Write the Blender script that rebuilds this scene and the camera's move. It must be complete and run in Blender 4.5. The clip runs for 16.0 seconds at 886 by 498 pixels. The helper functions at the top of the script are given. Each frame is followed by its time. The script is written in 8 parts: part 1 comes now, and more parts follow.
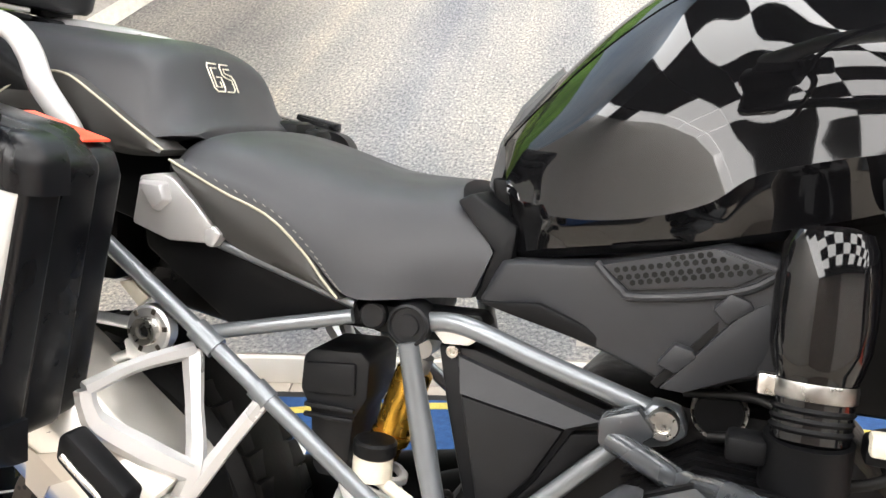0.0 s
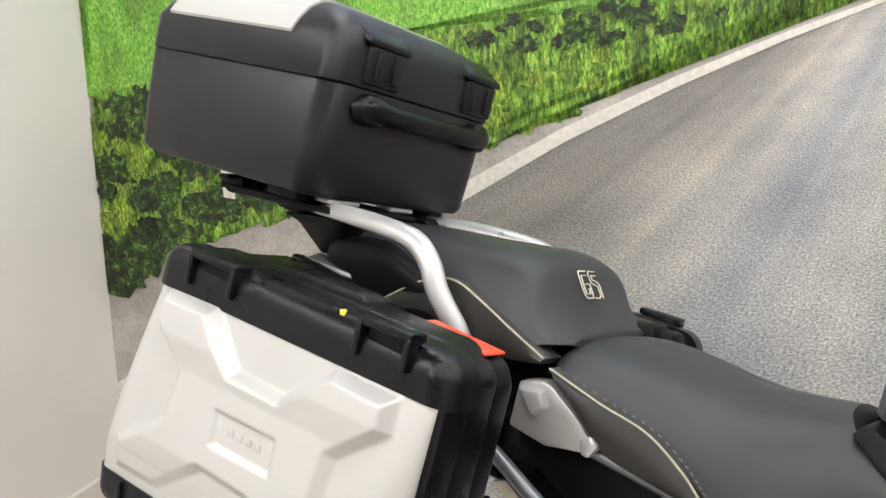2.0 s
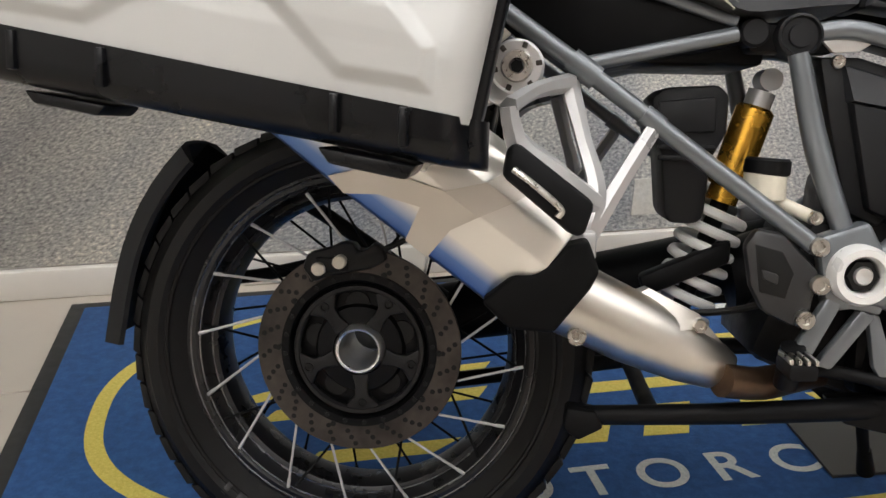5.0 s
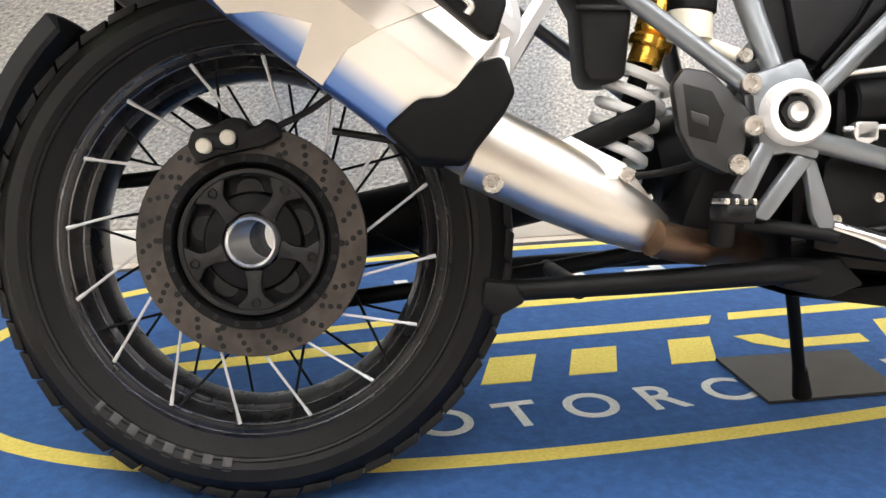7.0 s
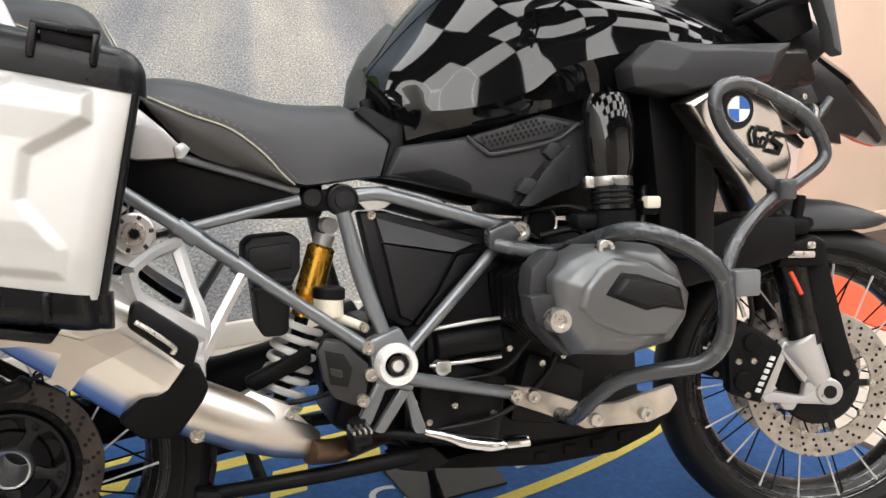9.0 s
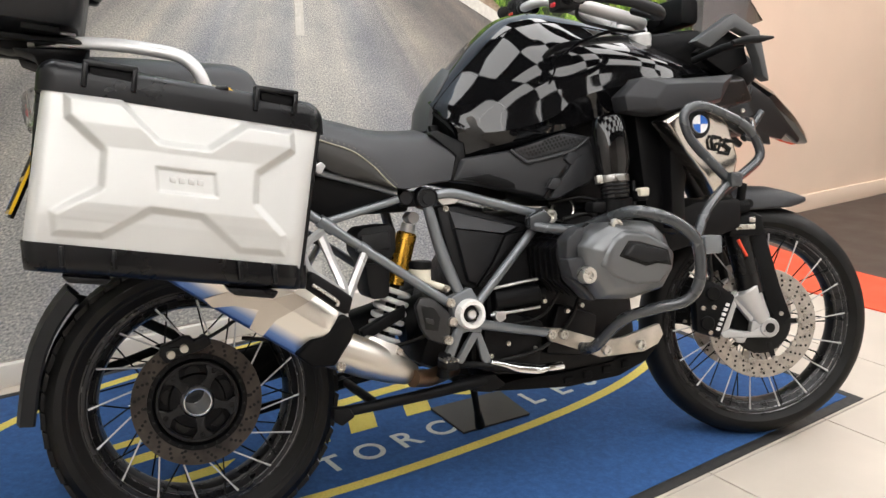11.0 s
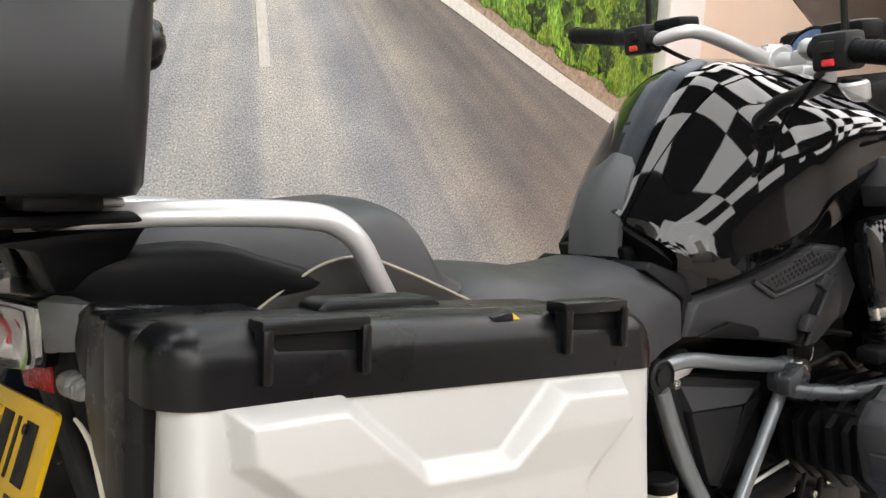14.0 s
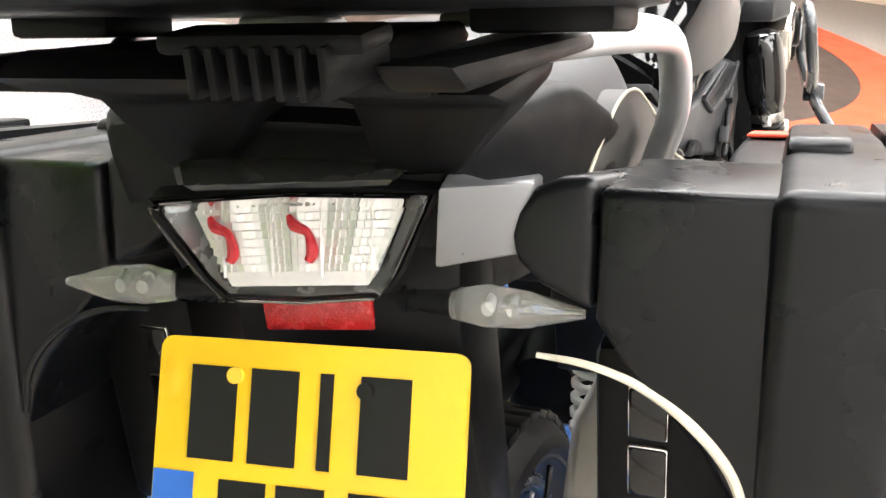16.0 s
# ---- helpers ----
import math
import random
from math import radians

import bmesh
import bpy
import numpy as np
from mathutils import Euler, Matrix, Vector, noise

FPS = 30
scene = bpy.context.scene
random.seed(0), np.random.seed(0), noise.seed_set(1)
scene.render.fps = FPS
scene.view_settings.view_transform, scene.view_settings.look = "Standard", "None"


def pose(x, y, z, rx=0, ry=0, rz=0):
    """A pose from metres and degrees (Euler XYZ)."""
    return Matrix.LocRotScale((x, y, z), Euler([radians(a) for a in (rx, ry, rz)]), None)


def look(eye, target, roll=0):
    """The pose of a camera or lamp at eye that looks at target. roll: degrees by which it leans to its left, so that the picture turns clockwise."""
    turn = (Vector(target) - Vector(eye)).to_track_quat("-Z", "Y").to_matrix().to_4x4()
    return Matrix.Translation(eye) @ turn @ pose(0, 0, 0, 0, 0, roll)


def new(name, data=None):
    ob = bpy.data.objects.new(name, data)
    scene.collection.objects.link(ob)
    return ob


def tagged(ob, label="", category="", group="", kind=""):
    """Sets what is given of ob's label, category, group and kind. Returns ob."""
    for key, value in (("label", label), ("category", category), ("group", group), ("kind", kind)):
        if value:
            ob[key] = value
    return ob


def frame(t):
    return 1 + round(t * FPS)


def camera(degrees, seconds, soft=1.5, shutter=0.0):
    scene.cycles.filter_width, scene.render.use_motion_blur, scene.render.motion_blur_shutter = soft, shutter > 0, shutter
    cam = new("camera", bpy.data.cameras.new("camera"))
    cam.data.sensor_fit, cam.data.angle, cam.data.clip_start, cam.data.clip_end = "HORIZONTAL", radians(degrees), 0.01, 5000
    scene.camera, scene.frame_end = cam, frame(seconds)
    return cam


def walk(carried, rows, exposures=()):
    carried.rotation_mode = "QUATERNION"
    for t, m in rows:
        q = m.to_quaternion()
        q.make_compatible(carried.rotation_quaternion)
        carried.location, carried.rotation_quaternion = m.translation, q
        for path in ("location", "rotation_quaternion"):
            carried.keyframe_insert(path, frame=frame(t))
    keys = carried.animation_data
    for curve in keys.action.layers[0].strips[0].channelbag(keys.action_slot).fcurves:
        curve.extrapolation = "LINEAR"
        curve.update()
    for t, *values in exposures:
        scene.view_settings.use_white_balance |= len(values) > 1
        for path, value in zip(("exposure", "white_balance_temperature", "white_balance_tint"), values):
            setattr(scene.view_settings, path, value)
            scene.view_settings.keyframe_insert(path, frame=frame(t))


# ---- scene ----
cam = camera(52.0, 16.0)
PATH = [
    (0, (0.856, -0.89, 1.191), (0.263, 0.891, 0.499), 0.2),
    (0.5, (0.822, -0.91, 1.181), (0.08, 0.806, 0.472), 0.2),
    (1, (0.791, -0.924, 1.199), (-0.104, 0.736, 0.534), -0.3),
    (1.5, (0.761, -0.944, 1.237), (-0.29, 0.668, 0.694), -0.9),
    (2, (0.739, -0.956, 1.286), (-0.4, 0.642, 0.901), -1.6),
    (2.5, (0.703, -0.948, 1.295), (-0.423, 0.668, 0.947), -1.5),
    (3, (0.563, -0.905, 1.239), (-0.357, 0.814, 0.792), -1.1),
    (3.5, (0.421, -0.949, 1.174), (-0.187, 0.873, 0.616), -0.0),
    (4, (0.322, -1.063, 1.095), (-0.075, 0.779, 0.427), -2.7),
    (4.5, (0.212, -1.089, 0.987), (-0.033, 0.769, 0.287), -1.3),
    (7, (0.229, -1.046, 0.618), (0.231, 0.878, 0.07), 0.7),
    (7.5, (0.302, -1.056, 0.663), (0.506, 0.862, 0.134), 1.3),
    (8, (0.373, -1.106, 0.803), (0.723, 0.796, 0.293), 1.9),
    (8.5, (0.33, -1.243, 0.975), (0.83, 0.613, 0.423), 3.0),
    (11, (-0.189, -1.864, 1.198), (0.531, -0.08, 0.65), 1.5),
    (11.5, (-0.24, -1.884, 1.197), (0.431, -0.083, 0.644), 1.6),
    (12, (-0.266, -1.813, 1.23), (0.397, -0.01, 0.675), 1.7),
    (12.5, (-0.237, -1.604, 1.271), (0.387, 0.203, 0.684), 0.7),
    (13, (-0.254, -1.367, 1.301), (0.398, 0.413, 0.661), -0.7),
    (13.5, (-0.352, -1.048, 1.313), (0.533, 0.612, 0.635), 0.2),
    (14, (-0.418, -0.76, 1.324), (0.7, 0.771, 0.688), 1.1),
    (14.5, (-0.536, -0.544, 1.305), (0.778, 0.825, 0.673), 3.8),
    (15, (-0.663, -0.337, 1.272), (0.908, 0.659, 0.539), 7.0),
    (15.5, (-0.692, -0.187, 1.22), (0.932, 0.619, 0.374), 6.7),
    (16, (-0.721, -0.058, 1.199), (0.999, 0.475, 0.327), 8.7),
]
walk(cam, [(t, look(eye, target, roll)) for t, eye, target, roll in PATH],
     [(0, 0.88), (0.8, 0.22), (1.5, 0.0), (2, 0.15), (2.5, -0.04), (3.9, -0.05), (4.6, -0.28), (6.9, 0.78), (7.6, 0.9), (8, 0.58), (8.6, 0.3), (11, 0.06), (12, 0.04), (13, -0.13), (13.5, 0.0), (14.1, 0.14), (14.5, 0.45), (15, 0.82), (15.5, 1.3), (16, 1.6)])

# ---- light ----
world = bpy.data.worlds.new("room_air")
scene.world = world
world.use_nodes = True
world.node_tree.nodes["Background"].inputs[0].default_value = (0.9, 0.95, 1.0, 1)
world.node_tree.nodes["Background"].inputs[1].default_value = 0.05
scene.view_settings.exposure = 0.0
PANEL_POWER = 5.8


# ---- materials ----
def mat(name, color, rough=0.5, metal=0.0, var=0.12, scale=30.0, bump=0.0, bscale=400.0, coat=0.0, spec=0.5, rvar=0.08, emit=0.0):
    m = bpy.data.materials.new(name)
    m.use_nodes = True
    nt = m.node_tree
    n, l = nt.nodes, nt.links
    b = n["Principled BSDF"]
    b.inputs["Base Color"].default_value = (*color, 1)
    b.inputs["Roughness"].default_value = rough
    b.inputs["Metallic"].default_value = metal
    b.inputs["Coat Weight"].default_value = coat
    b.inputs["Coat Roughness"].default_value = 0.03
    b.inputs["Specular IOR Level"].default_value = spec
    tc = n.new("ShaderNodeTexCoord")
    big = n.new("ShaderNodeTexNoise")
    big.inputs["Scale"].default_value = scale
    big.inputs["Detail"].default_value = 6
    l.new(tc.outputs["Object"], big.inputs["Vector"])
    if var:
        mr = n.new("ShaderNodeMapRange")
        mr.inputs[1].default_value, mr.inputs[2].default_value = 0.3, 0.7
        mr.inputs[3].default_value, mr.inputs[4].default_value = 1 - var, 1 + var
        l.new(big.outputs["Fac"], mr.inputs[0])
        mx = n.new("ShaderNodeVectorMath")
        mx.operation = "SCALE"
        mx.inputs[0].default_value = color
        l.new(mr.outputs[0], mx.inputs["Scale"])
        l.new(mx.outputs[0], b.inputs["Base Color"])
    if rvar:
        mr2 = n.new("ShaderNodeMapRange")
        mr2.inputs[1].default_value, mr2.inputs[2].default_value = 0.3, 0.7
        mr2.inputs[3].default_value, mr2.inputs[4].default_value = max(rough - rvar, 0.01), min(rough + rvar, 1)
        l.new(big.outputs["Fac"], mr2.inputs[0])
        l.new(mr2.outputs[0], b.inputs["Roughness"])
    if bump:
        fine = n.new("ShaderNodeTexNoise")
        fine.inputs["Scale"].default_value = bscale
        fine.inputs["Detail"].default_value = 3
        l.new(tc.outputs["Object"], fine.inputs["Vector"])
        bp = n.new("ShaderNodeBump")
        bp.inputs["Strength"].default_value = bump
        bp.inputs["Distance"].default_value = 0.002
        l.new(fine.outputs["Fac"], bp.inputs["Height"])
        l.new(bp.outputs[0], b.inputs["Normal"])
    if emit:
        b.inputs["Emission Color"].default_value = (*color, 1)
        b.inputs["Emission Strength"].default_value = emit
    return m


def ramp_mat(name, stops, scale, detail=8, rough=0.8, stretch=(1, 1, 1), bump=0.0, distortion=0.0, patch=0.0, pscale=5.0):
    """A print or a woven stuff: noise through a colour ramp."""
    m = bpy.data.materials.new(name)
    m.use_nodes = True
    n, l = m.node_tree.nodes, m.node_tree.links
    b = n["Principled BSDF"]
    b.inputs["Roughness"].default_value = rough
    tc, mp, no, rp = n.new("ShaderNodeTexCoord"), n.new("ShaderNodeMapping"), n.new("ShaderNodeTexNoise"), n.new("ShaderNodeValToRGB")
    mp.inputs["Scale"].default_value = stretch
    no.inputs["Scale"].default_value, no.inputs["Detail"].default_value = scale, detail
    no.inputs["Roughness"].default_value = 0.7
    no.inputs["Distortion"].default_value = distortion
    l.new(tc.outputs["Object"], mp.inputs[0])
    l.new(mp.outputs[0], no.inputs["Vector"])
    l.new(no.outputs["Fac"], rp.inputs[0])
    el = rp.color_ramp.elements
    while len(el) < len(stops):
        el.new(0.5)
    for e, (p, c) in zip(el, stops):
        e.position, e.color = p, (*c, 1)
    l.new(rp.outputs[0], b.inputs["Base Color"])
    if patch:
        wide = n.new("ShaderNodeTexNoise")
        wide.inputs["Scale"].default_value, wide.inputs["Detail"].default_value = pscale, 5
        l.new(mp.outputs[0], wide.inputs["Vector"])
        mr = n.new("ShaderNodeMapRange")
        mr.inputs[1].default_value, mr.inputs[2].default_value = 0.36, 0.64
        mr.inputs[3].default_value, mr.inputs[4].default_value = 1 - patch, 1 + patch
        l.new(wide.outputs["Fac"], mr.inputs[0])
        vm = n.new("ShaderNodeVectorMath")
        vm.operation = "SCALE"
        l.new(rp.outputs[0], vm.inputs[0])
        l.new(mr.outputs[0], vm.inputs["Scale"])
        l.new(vm.outputs[0], b.inputs["Base Color"])
    if bump:
        bp = n.new("ShaderNodeBump")
        bp.inputs["Strength"].default_value, bp.inputs["Distance"].default_value = bump, 0.004
        l.new(no.outputs["Fac"], bp.inputs["Height"])
        l.new(bp.outputs[0], b.inputs["Normal"])
    return m


GLOSS = mat("gloss_black_paint", (0.0035, 0.0035, 0.004), 0.06, 0, 0.1, 4, coat=0.66, spec=0.08, rvar=0.02)
SATIN = mat("satin_black_paint", (0.0035, 0.0035, 0.004), 0.3, 0, 0.1, 6, spec=0.3, rvar=0.05)
PLASTIC = mat("matte_black_plastic", (0.0095, 0.0098, 0.011), 0.5, 0, 0.15, 20, bump=0.12, bscale=900, spec=0.24)
DARKPL = mat("dark_plastic", (0.0036, 0.0037, 0.0042), 0.5, 0, 0.2, 25, bump=0.08, bscale=700, spec=0.14)
GREYPL = mat("satin_grey_plastic", (0.025, 0.026, 0.029), 0.45, 0, 0.06, 18, bump=0.06, bscale=900, spec=0.3)
CASE = mat("grained_case_plastic", (0.0032, 0.0035, 0.0045), 0.31, 0, 0.08, 14, bump=0.04, bscale=1300, spec=0.26)
RUBBER = mat("tyre_rubber", (0.0062, 0.006, 0.0059), 0.5, 0, 0.35, 14, bump=0.1, bscale=300, spec=0.22)
BOXP = mat("matt_box_plastic", (0.0085, 0.0092, 0.0108), 0.42, 0, 0.06, 14, bump=0.06, bscale=1300, spec=0.4)
SEATV = mat("seat_vinyl", (0.022, 0.023, 0.026), 0.46, 0, 0.06, 10, bump=0.12, bscale=1500, spec=0.42)
SEATG = mat("seat_side_vinyl", (0.032, 0.031, 0.029), 0.5, 0, 0.08, 10, bump=0.2, bscale=1800, spec=0.4)
THREAD = mat("olive_cream_piping", (0.36, 0.34, 0.26), 0.7, 0, 0.1, 60)
STITCH = mat("dark_stitching", (0.14, 0.135, 0.12), 0.8, 0, 0.1, 60)
FRAME = mat("grey_frame_paint", (0.17, 0.185, 0.2), 0.3, 0.5, 0.03, 12, coat=0.3, rvar=0.02)
CRASH = mat("dark_grey_bar_paint", (0.05, 0.055, 0.061), 0.27, 0.35, 0.04, 12, coat=0.4, rvar=0.02)
ENGINE = mat("engine_casting", (0.0048, 0.0048, 0.0054), 0.4, 0.2, 0.3, 40, bump=0.2, bscale=400, spec=0.2)
COVER = mat("cylinder_cover_grey", (0.13, 0.135, 0.14), 0.34, 0.55, 0.03, 10, bump=0.04, bscale=900, rvar=0.02)
STEEL = mat("brushed_stainless", (0.6, 0.57, 0.52), 0.36, 1.0, 0.05, 9, rvar=0.05)
ALUW = mat("bright_cast_ring", (0.78, 0.78, 0.77), 0.35, 0.2, 0.04, 20)
SHROUD = mat("polished_shroud_steel", (0.62, 0.58, 0.53), 0.24, 1.0, 0.04, 9, rvar=0.04)
ALU = mat("cast_aluminium", (0.72, 0.72, 0.72), 0.34, 0.85, 0.08, 25, bump=0.05, bscale=700)
# the dial's blue is a reflection put into its base colour
DIALB = mat("dial_blue_reflection", (0.022, 0.055, 0.13), 0.12, 0, 0.2, 30, coat=0.4)
CLAMP = mat("clamp_steel", (0.26, 0.255, 0.245), 0.32, 1.0, 0.15, 60)
ALUP = mat("silver_paint", (0.49, 0.49, 0.49), 0.34, 0.45, 0.04, 12)
PADG = mat("grey_rubber", (0.06, 0.063, 0.067), 0.55, 0, 0.06, 18, bump=0.08, bscale=900)
SHELL = mat("aluminium_case_shell", (0.475, 0.478, 0.466), 0.46, 0.25, 0.02, 6, bump=0.03, bscale=600, rvar=0.03)
CHROME = mat("polished_steel", (0.75, 0.75, 0.76), 0.12, 1.0, 0.05, 30)
BOLT = mat("bolt_steel", (0.6, 0.58, 0.54), 0.3, 1.0, 0.15, 90)
DISC = mat("brake_disc_steel", (0.046, 0.038, 0.032), 0.42, 0.45, 0.6, 22)
FDISC = mat("front_disc_steel", (0.5, 0.47, 0.43), 0.32, 0.9, 0.2, 60)
GOLD = mat("gold_anodised", (0.75, 0.42, 0.06), 0.25, 0.9, 0.08, 40)
SPRING = mat("white_spring_paint", (0.72, 0.72, 0.7), 0.35, 0, 0.08, 40)
CREAM = mat("milky_plastic", (0.62, 0.58, 0.48), 0.4, 0, 0.1, 60)
ORANGE = mat("red_orange_plastic", (0.75, 0.07, 0.03), 0.4, 0, 0.05, 30)
KEYY = mat("yellow_plastic", (0.75, 0.45, 0.04), 0.4, 0, 0.05, 30)
PLATE = mat("yellow_plate", (0.7, 0.43, 0.008), 0.34, 0, 0.06, 10, coat=0.25)
INK = mat("black_ink", (0.008, 0.008, 0.008), 0.45, 0, 0.1, 50, spec=0.2)
BLUE = mat("blue_enamel", (0.02, 0.11, 0.42), 0.35, 0, 0.05, 30)
WHITEEN = mat("white_enamel", (0.75, 0.75, 0.75), 0.35, 0, 0.03, 30)
REDGL = mat("red_reflector", (0.3, 0.01, 0.012), 0.25, 0, 0.2, 200, bump=0.3, bscale=500)
REDLED = mat("red_led_strip", (0.6, 0.03, 0.04), 0.3, 0, 0.15, 120)
FACET = mat("mirror_facet", (0.92, 0.92, 0.9), 0.3, 0.6, 0, 30, rvar=0.03)
TAILS = mat("silver_tail_paint", (0.15, 0.155, 0.162), 0.3, 0.6, 0.03, 12, rvar=0.03)
BEZELT = mat("smoky_lamp_top", (0.05, 0.052, 0.05), 0.12, 0.0, 0.1, 60)
BEZEL = mat("lamp_bezel_grey", (0.3, 0.31, 0.31), 0.25, 0.6, 0.1, 60)
REFLECT = mat("lamp_reflector", (0.84, 0.83, 0.8), 0.45, 0.0, 0.05, 60, bump=0.1, bscale=260)
WALLP = mat("white_wall_paint", (0.76, 0.73, 0.69), 0.75, 0, 0.025, 3, bump=0.05, bscale=250)
PEACH = mat("cream_wall_paint", (0.7, 0.55, 0.43), 0.75, 0, 0.03, 3, bump=0.05, bscale=250)
SKIRT = mat("skirting_gloss", (0.72, 0.69, 0.64), 0.45, 0, 0.05, 8)
TILE = mat("beige_floor_tile", (0.5, 0.45, 0.39), 0.42, 0, 0.07, 5, bump=0.04, bscale=300)
GROUT = mat("grout", (0.3, 0.27, 0.24), 0.85, 0, 0.2, 60)
DARKFL = mat("dark_brown_floor", (0.05, 0.035, 0.028), 0.5, 0, 0.2, 6, bump=0.05)
REDFL = mat("red_floor_paint", (0.75, 0.075, 0.025), 0.5, 0, 0.06, 5)
DARKWALL = mat("dark_brown_wall", (0.24, 0.2, 0.17), 0.6, 0, 0.1, 3, bump=0.05, bscale=250)
CEILD = mat("black_ceiling_panel", (0.015, 0.015, 0.015), 0.8, 0, 0.1, 20)
LIGHTP = mat("lit_ceiling_panel", (1.0, 0.985, 0.972), 0.6, 0, 0, 5, rvar=0, emit=PANEL_POWER)
MATBLUE = ramp_mat("blue_carpet", [(0.25, (0.012, 0.05, 0.16)), (0.5, (0.018, 0.075, 0.225)), (0.75, (0.032, 0.11, 0.29))], 55, 10, 0.95, bump=0.5)
MATYEL = ramp_mat("yellow_carpet", [(0.25, (0.5, 0.4, 0.06)), (0.7, (0.75, 0.62, 0.16))], 160, 6, 0.95, bump=0.5)
MATWHI = ramp_mat("white_carpet", [(0.25, (0.4, 0.42, 0.42)), (0.7, (0.68, 0.68, 0.64))], 160, 6, 0.95, bump=0.5)
MATEDGE = mat("black_rubber_edge", (0.02, 0.02, 0.02), 0.7, 0, 0.2, 40)
RUBPLATE = mat("dark_steel_plate", (0.05, 0.047, 0.045), 0.45, 0.4, 0.2, 15)
LENS = bpy.data.materials.new("clear_lens")
LENS.use_nodes = True
_b = LENS.node_tree.nodes["Principled BSDF"]
_b.inputs["Transmission Weight"].default_value, _b.inputs["Roughness"].default_value, _b.inputs["IOR"].default_value = 1.0, 0.03, 1.12
FROST = bpy.data.materials.new("frosted_lens")
FROST.use_nodes = True
_b = FROST.node_tree.nodes["Principled BSDF"]
_b.inputs["Transmission Weight"].default_value, _b.inputs["Roughness"].default_value, _b.inputs["IOR"].default_value = 0.86, 0.12, 1.25
_b.inputs["Base Color"].default_value = (0.8, 0.8, 0.77, 1)
SMOKE = bpy.data.materials.new("smoked_screen")
SMOKE.use_nodes = True
_b = SMOKE.node_tree.nodes["Principled BSDF"]
_b.inputs["Transmission Weight"].default_value, _b.inputs["Roughness"].default_value, _b.inputs["IOR"].default_value = 1.0, 0.03, 1.2
_b.inputs["Base Color"].default_value = (0.2, 0.2, 0.21, 1)


def blued(name):
    """Stainless steel that turns blue towards the underside of the silencer."""
    m = mat(name, (0.78, 0.75, 0.69), 0.3, 0.7, 0, 8, rvar=0.03)
    n, l = m.node_tree.nodes, m.node_tree.links
    b = n["Principled BSDF"]
    tc, sep = n.new("ShaderNodeTexCoord"), n.new("ShaderNodeSeparateXYZ")
    l.new(tc.outputs["Object"], sep.inputs[0])
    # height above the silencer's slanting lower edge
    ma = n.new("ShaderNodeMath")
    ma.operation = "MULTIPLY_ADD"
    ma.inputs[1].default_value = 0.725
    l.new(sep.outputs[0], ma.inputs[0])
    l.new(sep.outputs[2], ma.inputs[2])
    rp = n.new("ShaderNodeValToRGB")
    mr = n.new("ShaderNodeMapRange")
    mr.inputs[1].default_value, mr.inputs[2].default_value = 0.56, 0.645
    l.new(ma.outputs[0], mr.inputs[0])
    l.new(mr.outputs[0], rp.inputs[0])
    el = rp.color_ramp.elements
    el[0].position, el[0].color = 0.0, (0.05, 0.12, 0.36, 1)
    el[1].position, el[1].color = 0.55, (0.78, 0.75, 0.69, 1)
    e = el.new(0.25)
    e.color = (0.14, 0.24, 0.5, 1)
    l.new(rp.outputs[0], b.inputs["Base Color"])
    return m


SILENCER = blued("blue_below_steel")


# ---- mesh helpers ----
def finish(name, bm, material, parent=None, label="", angle=35):
    me = bpy.data.meshes.new(name)
    bmesh.ops.remove_doubles(bm, verts=bm.verts, dist=1e-6)
    bmesh.ops.recalc_face_normals(bm, faces=bm.faces)
    bm.to_mesh(me)
    bm.free()
    me.materials.append(material)
    me.shade_smooth()
    me.set_sharp_from_angle(angle=radians(angle))
    ob = new(name, me)
    if parent is not None:
        ob.parent = parent
    if label:
        tagged(ob, label)
    return ob


def part(name, bm, material, parent, label="", angle=35):
    return finish(name, bm, material, parent, label, angle)


def thing(name, label, category, group="", m=None):
    ob = new(name)
    if m is not None:
        ob.matrix_basis = m
    return tagged(ob, label, category, group)


def bevel(bm, width, seg=2, angle=28):
    if width <= 0:
        return bm
    es = [e for e in bm.edges if len(e.link_faces) == 2 and e.calc_face_angle(0) > radians(angle)]
    bmesh.ops.bevel(bm, geom=es, offset=width, segments=seg, affect="EDGES", profile=0.5, clamp_overlap=True)
    return bm


def box(lo, hi, bev=0.0, m=None, seg=2):
    bm = bmesh.new()
    bmesh.ops.create_cube(bm, size=1)
    lo, hi = Vector(lo), Vector(hi)
    for v in bm.verts:
        v.co = Vector([lo[i] + (v.co[i] + 0.5) * (hi[i] - lo[i]) for i in range(3)])
    bevel(bm, bev, seg)
    if m is not None:
        bm.transform(m)
    return bm


def prism(profile, y0, y1, bev=0.0, inset=0.0, seg=2):
    """An outline in x and z, drawn out from y0 to y1; at y1 the outline shrinks by the factor inset."""
    bm = bmesh.new()
    cx = sum(p[0] for p in profile) / len(profile)
    cz = sum(p[1] for p in profile) / len(profile)
    a = [bm.verts.new((x, y0, z)) for x, z in profile]
    b = [bm.verts.new((x + (cx - x) * inset, y1, z + (cz - z) * inset)) for x, z in profile]
    bm.faces.new(a), bm.faces.new(b)
    for i in range(len(a)):
        bm.faces.new((a[i - 1], a[i], b[i], b[i - 1]))
    bmesh.ops.recalc_face_normals(bm, faces=bm.faces)
    return bevel(bm, bev, seg)


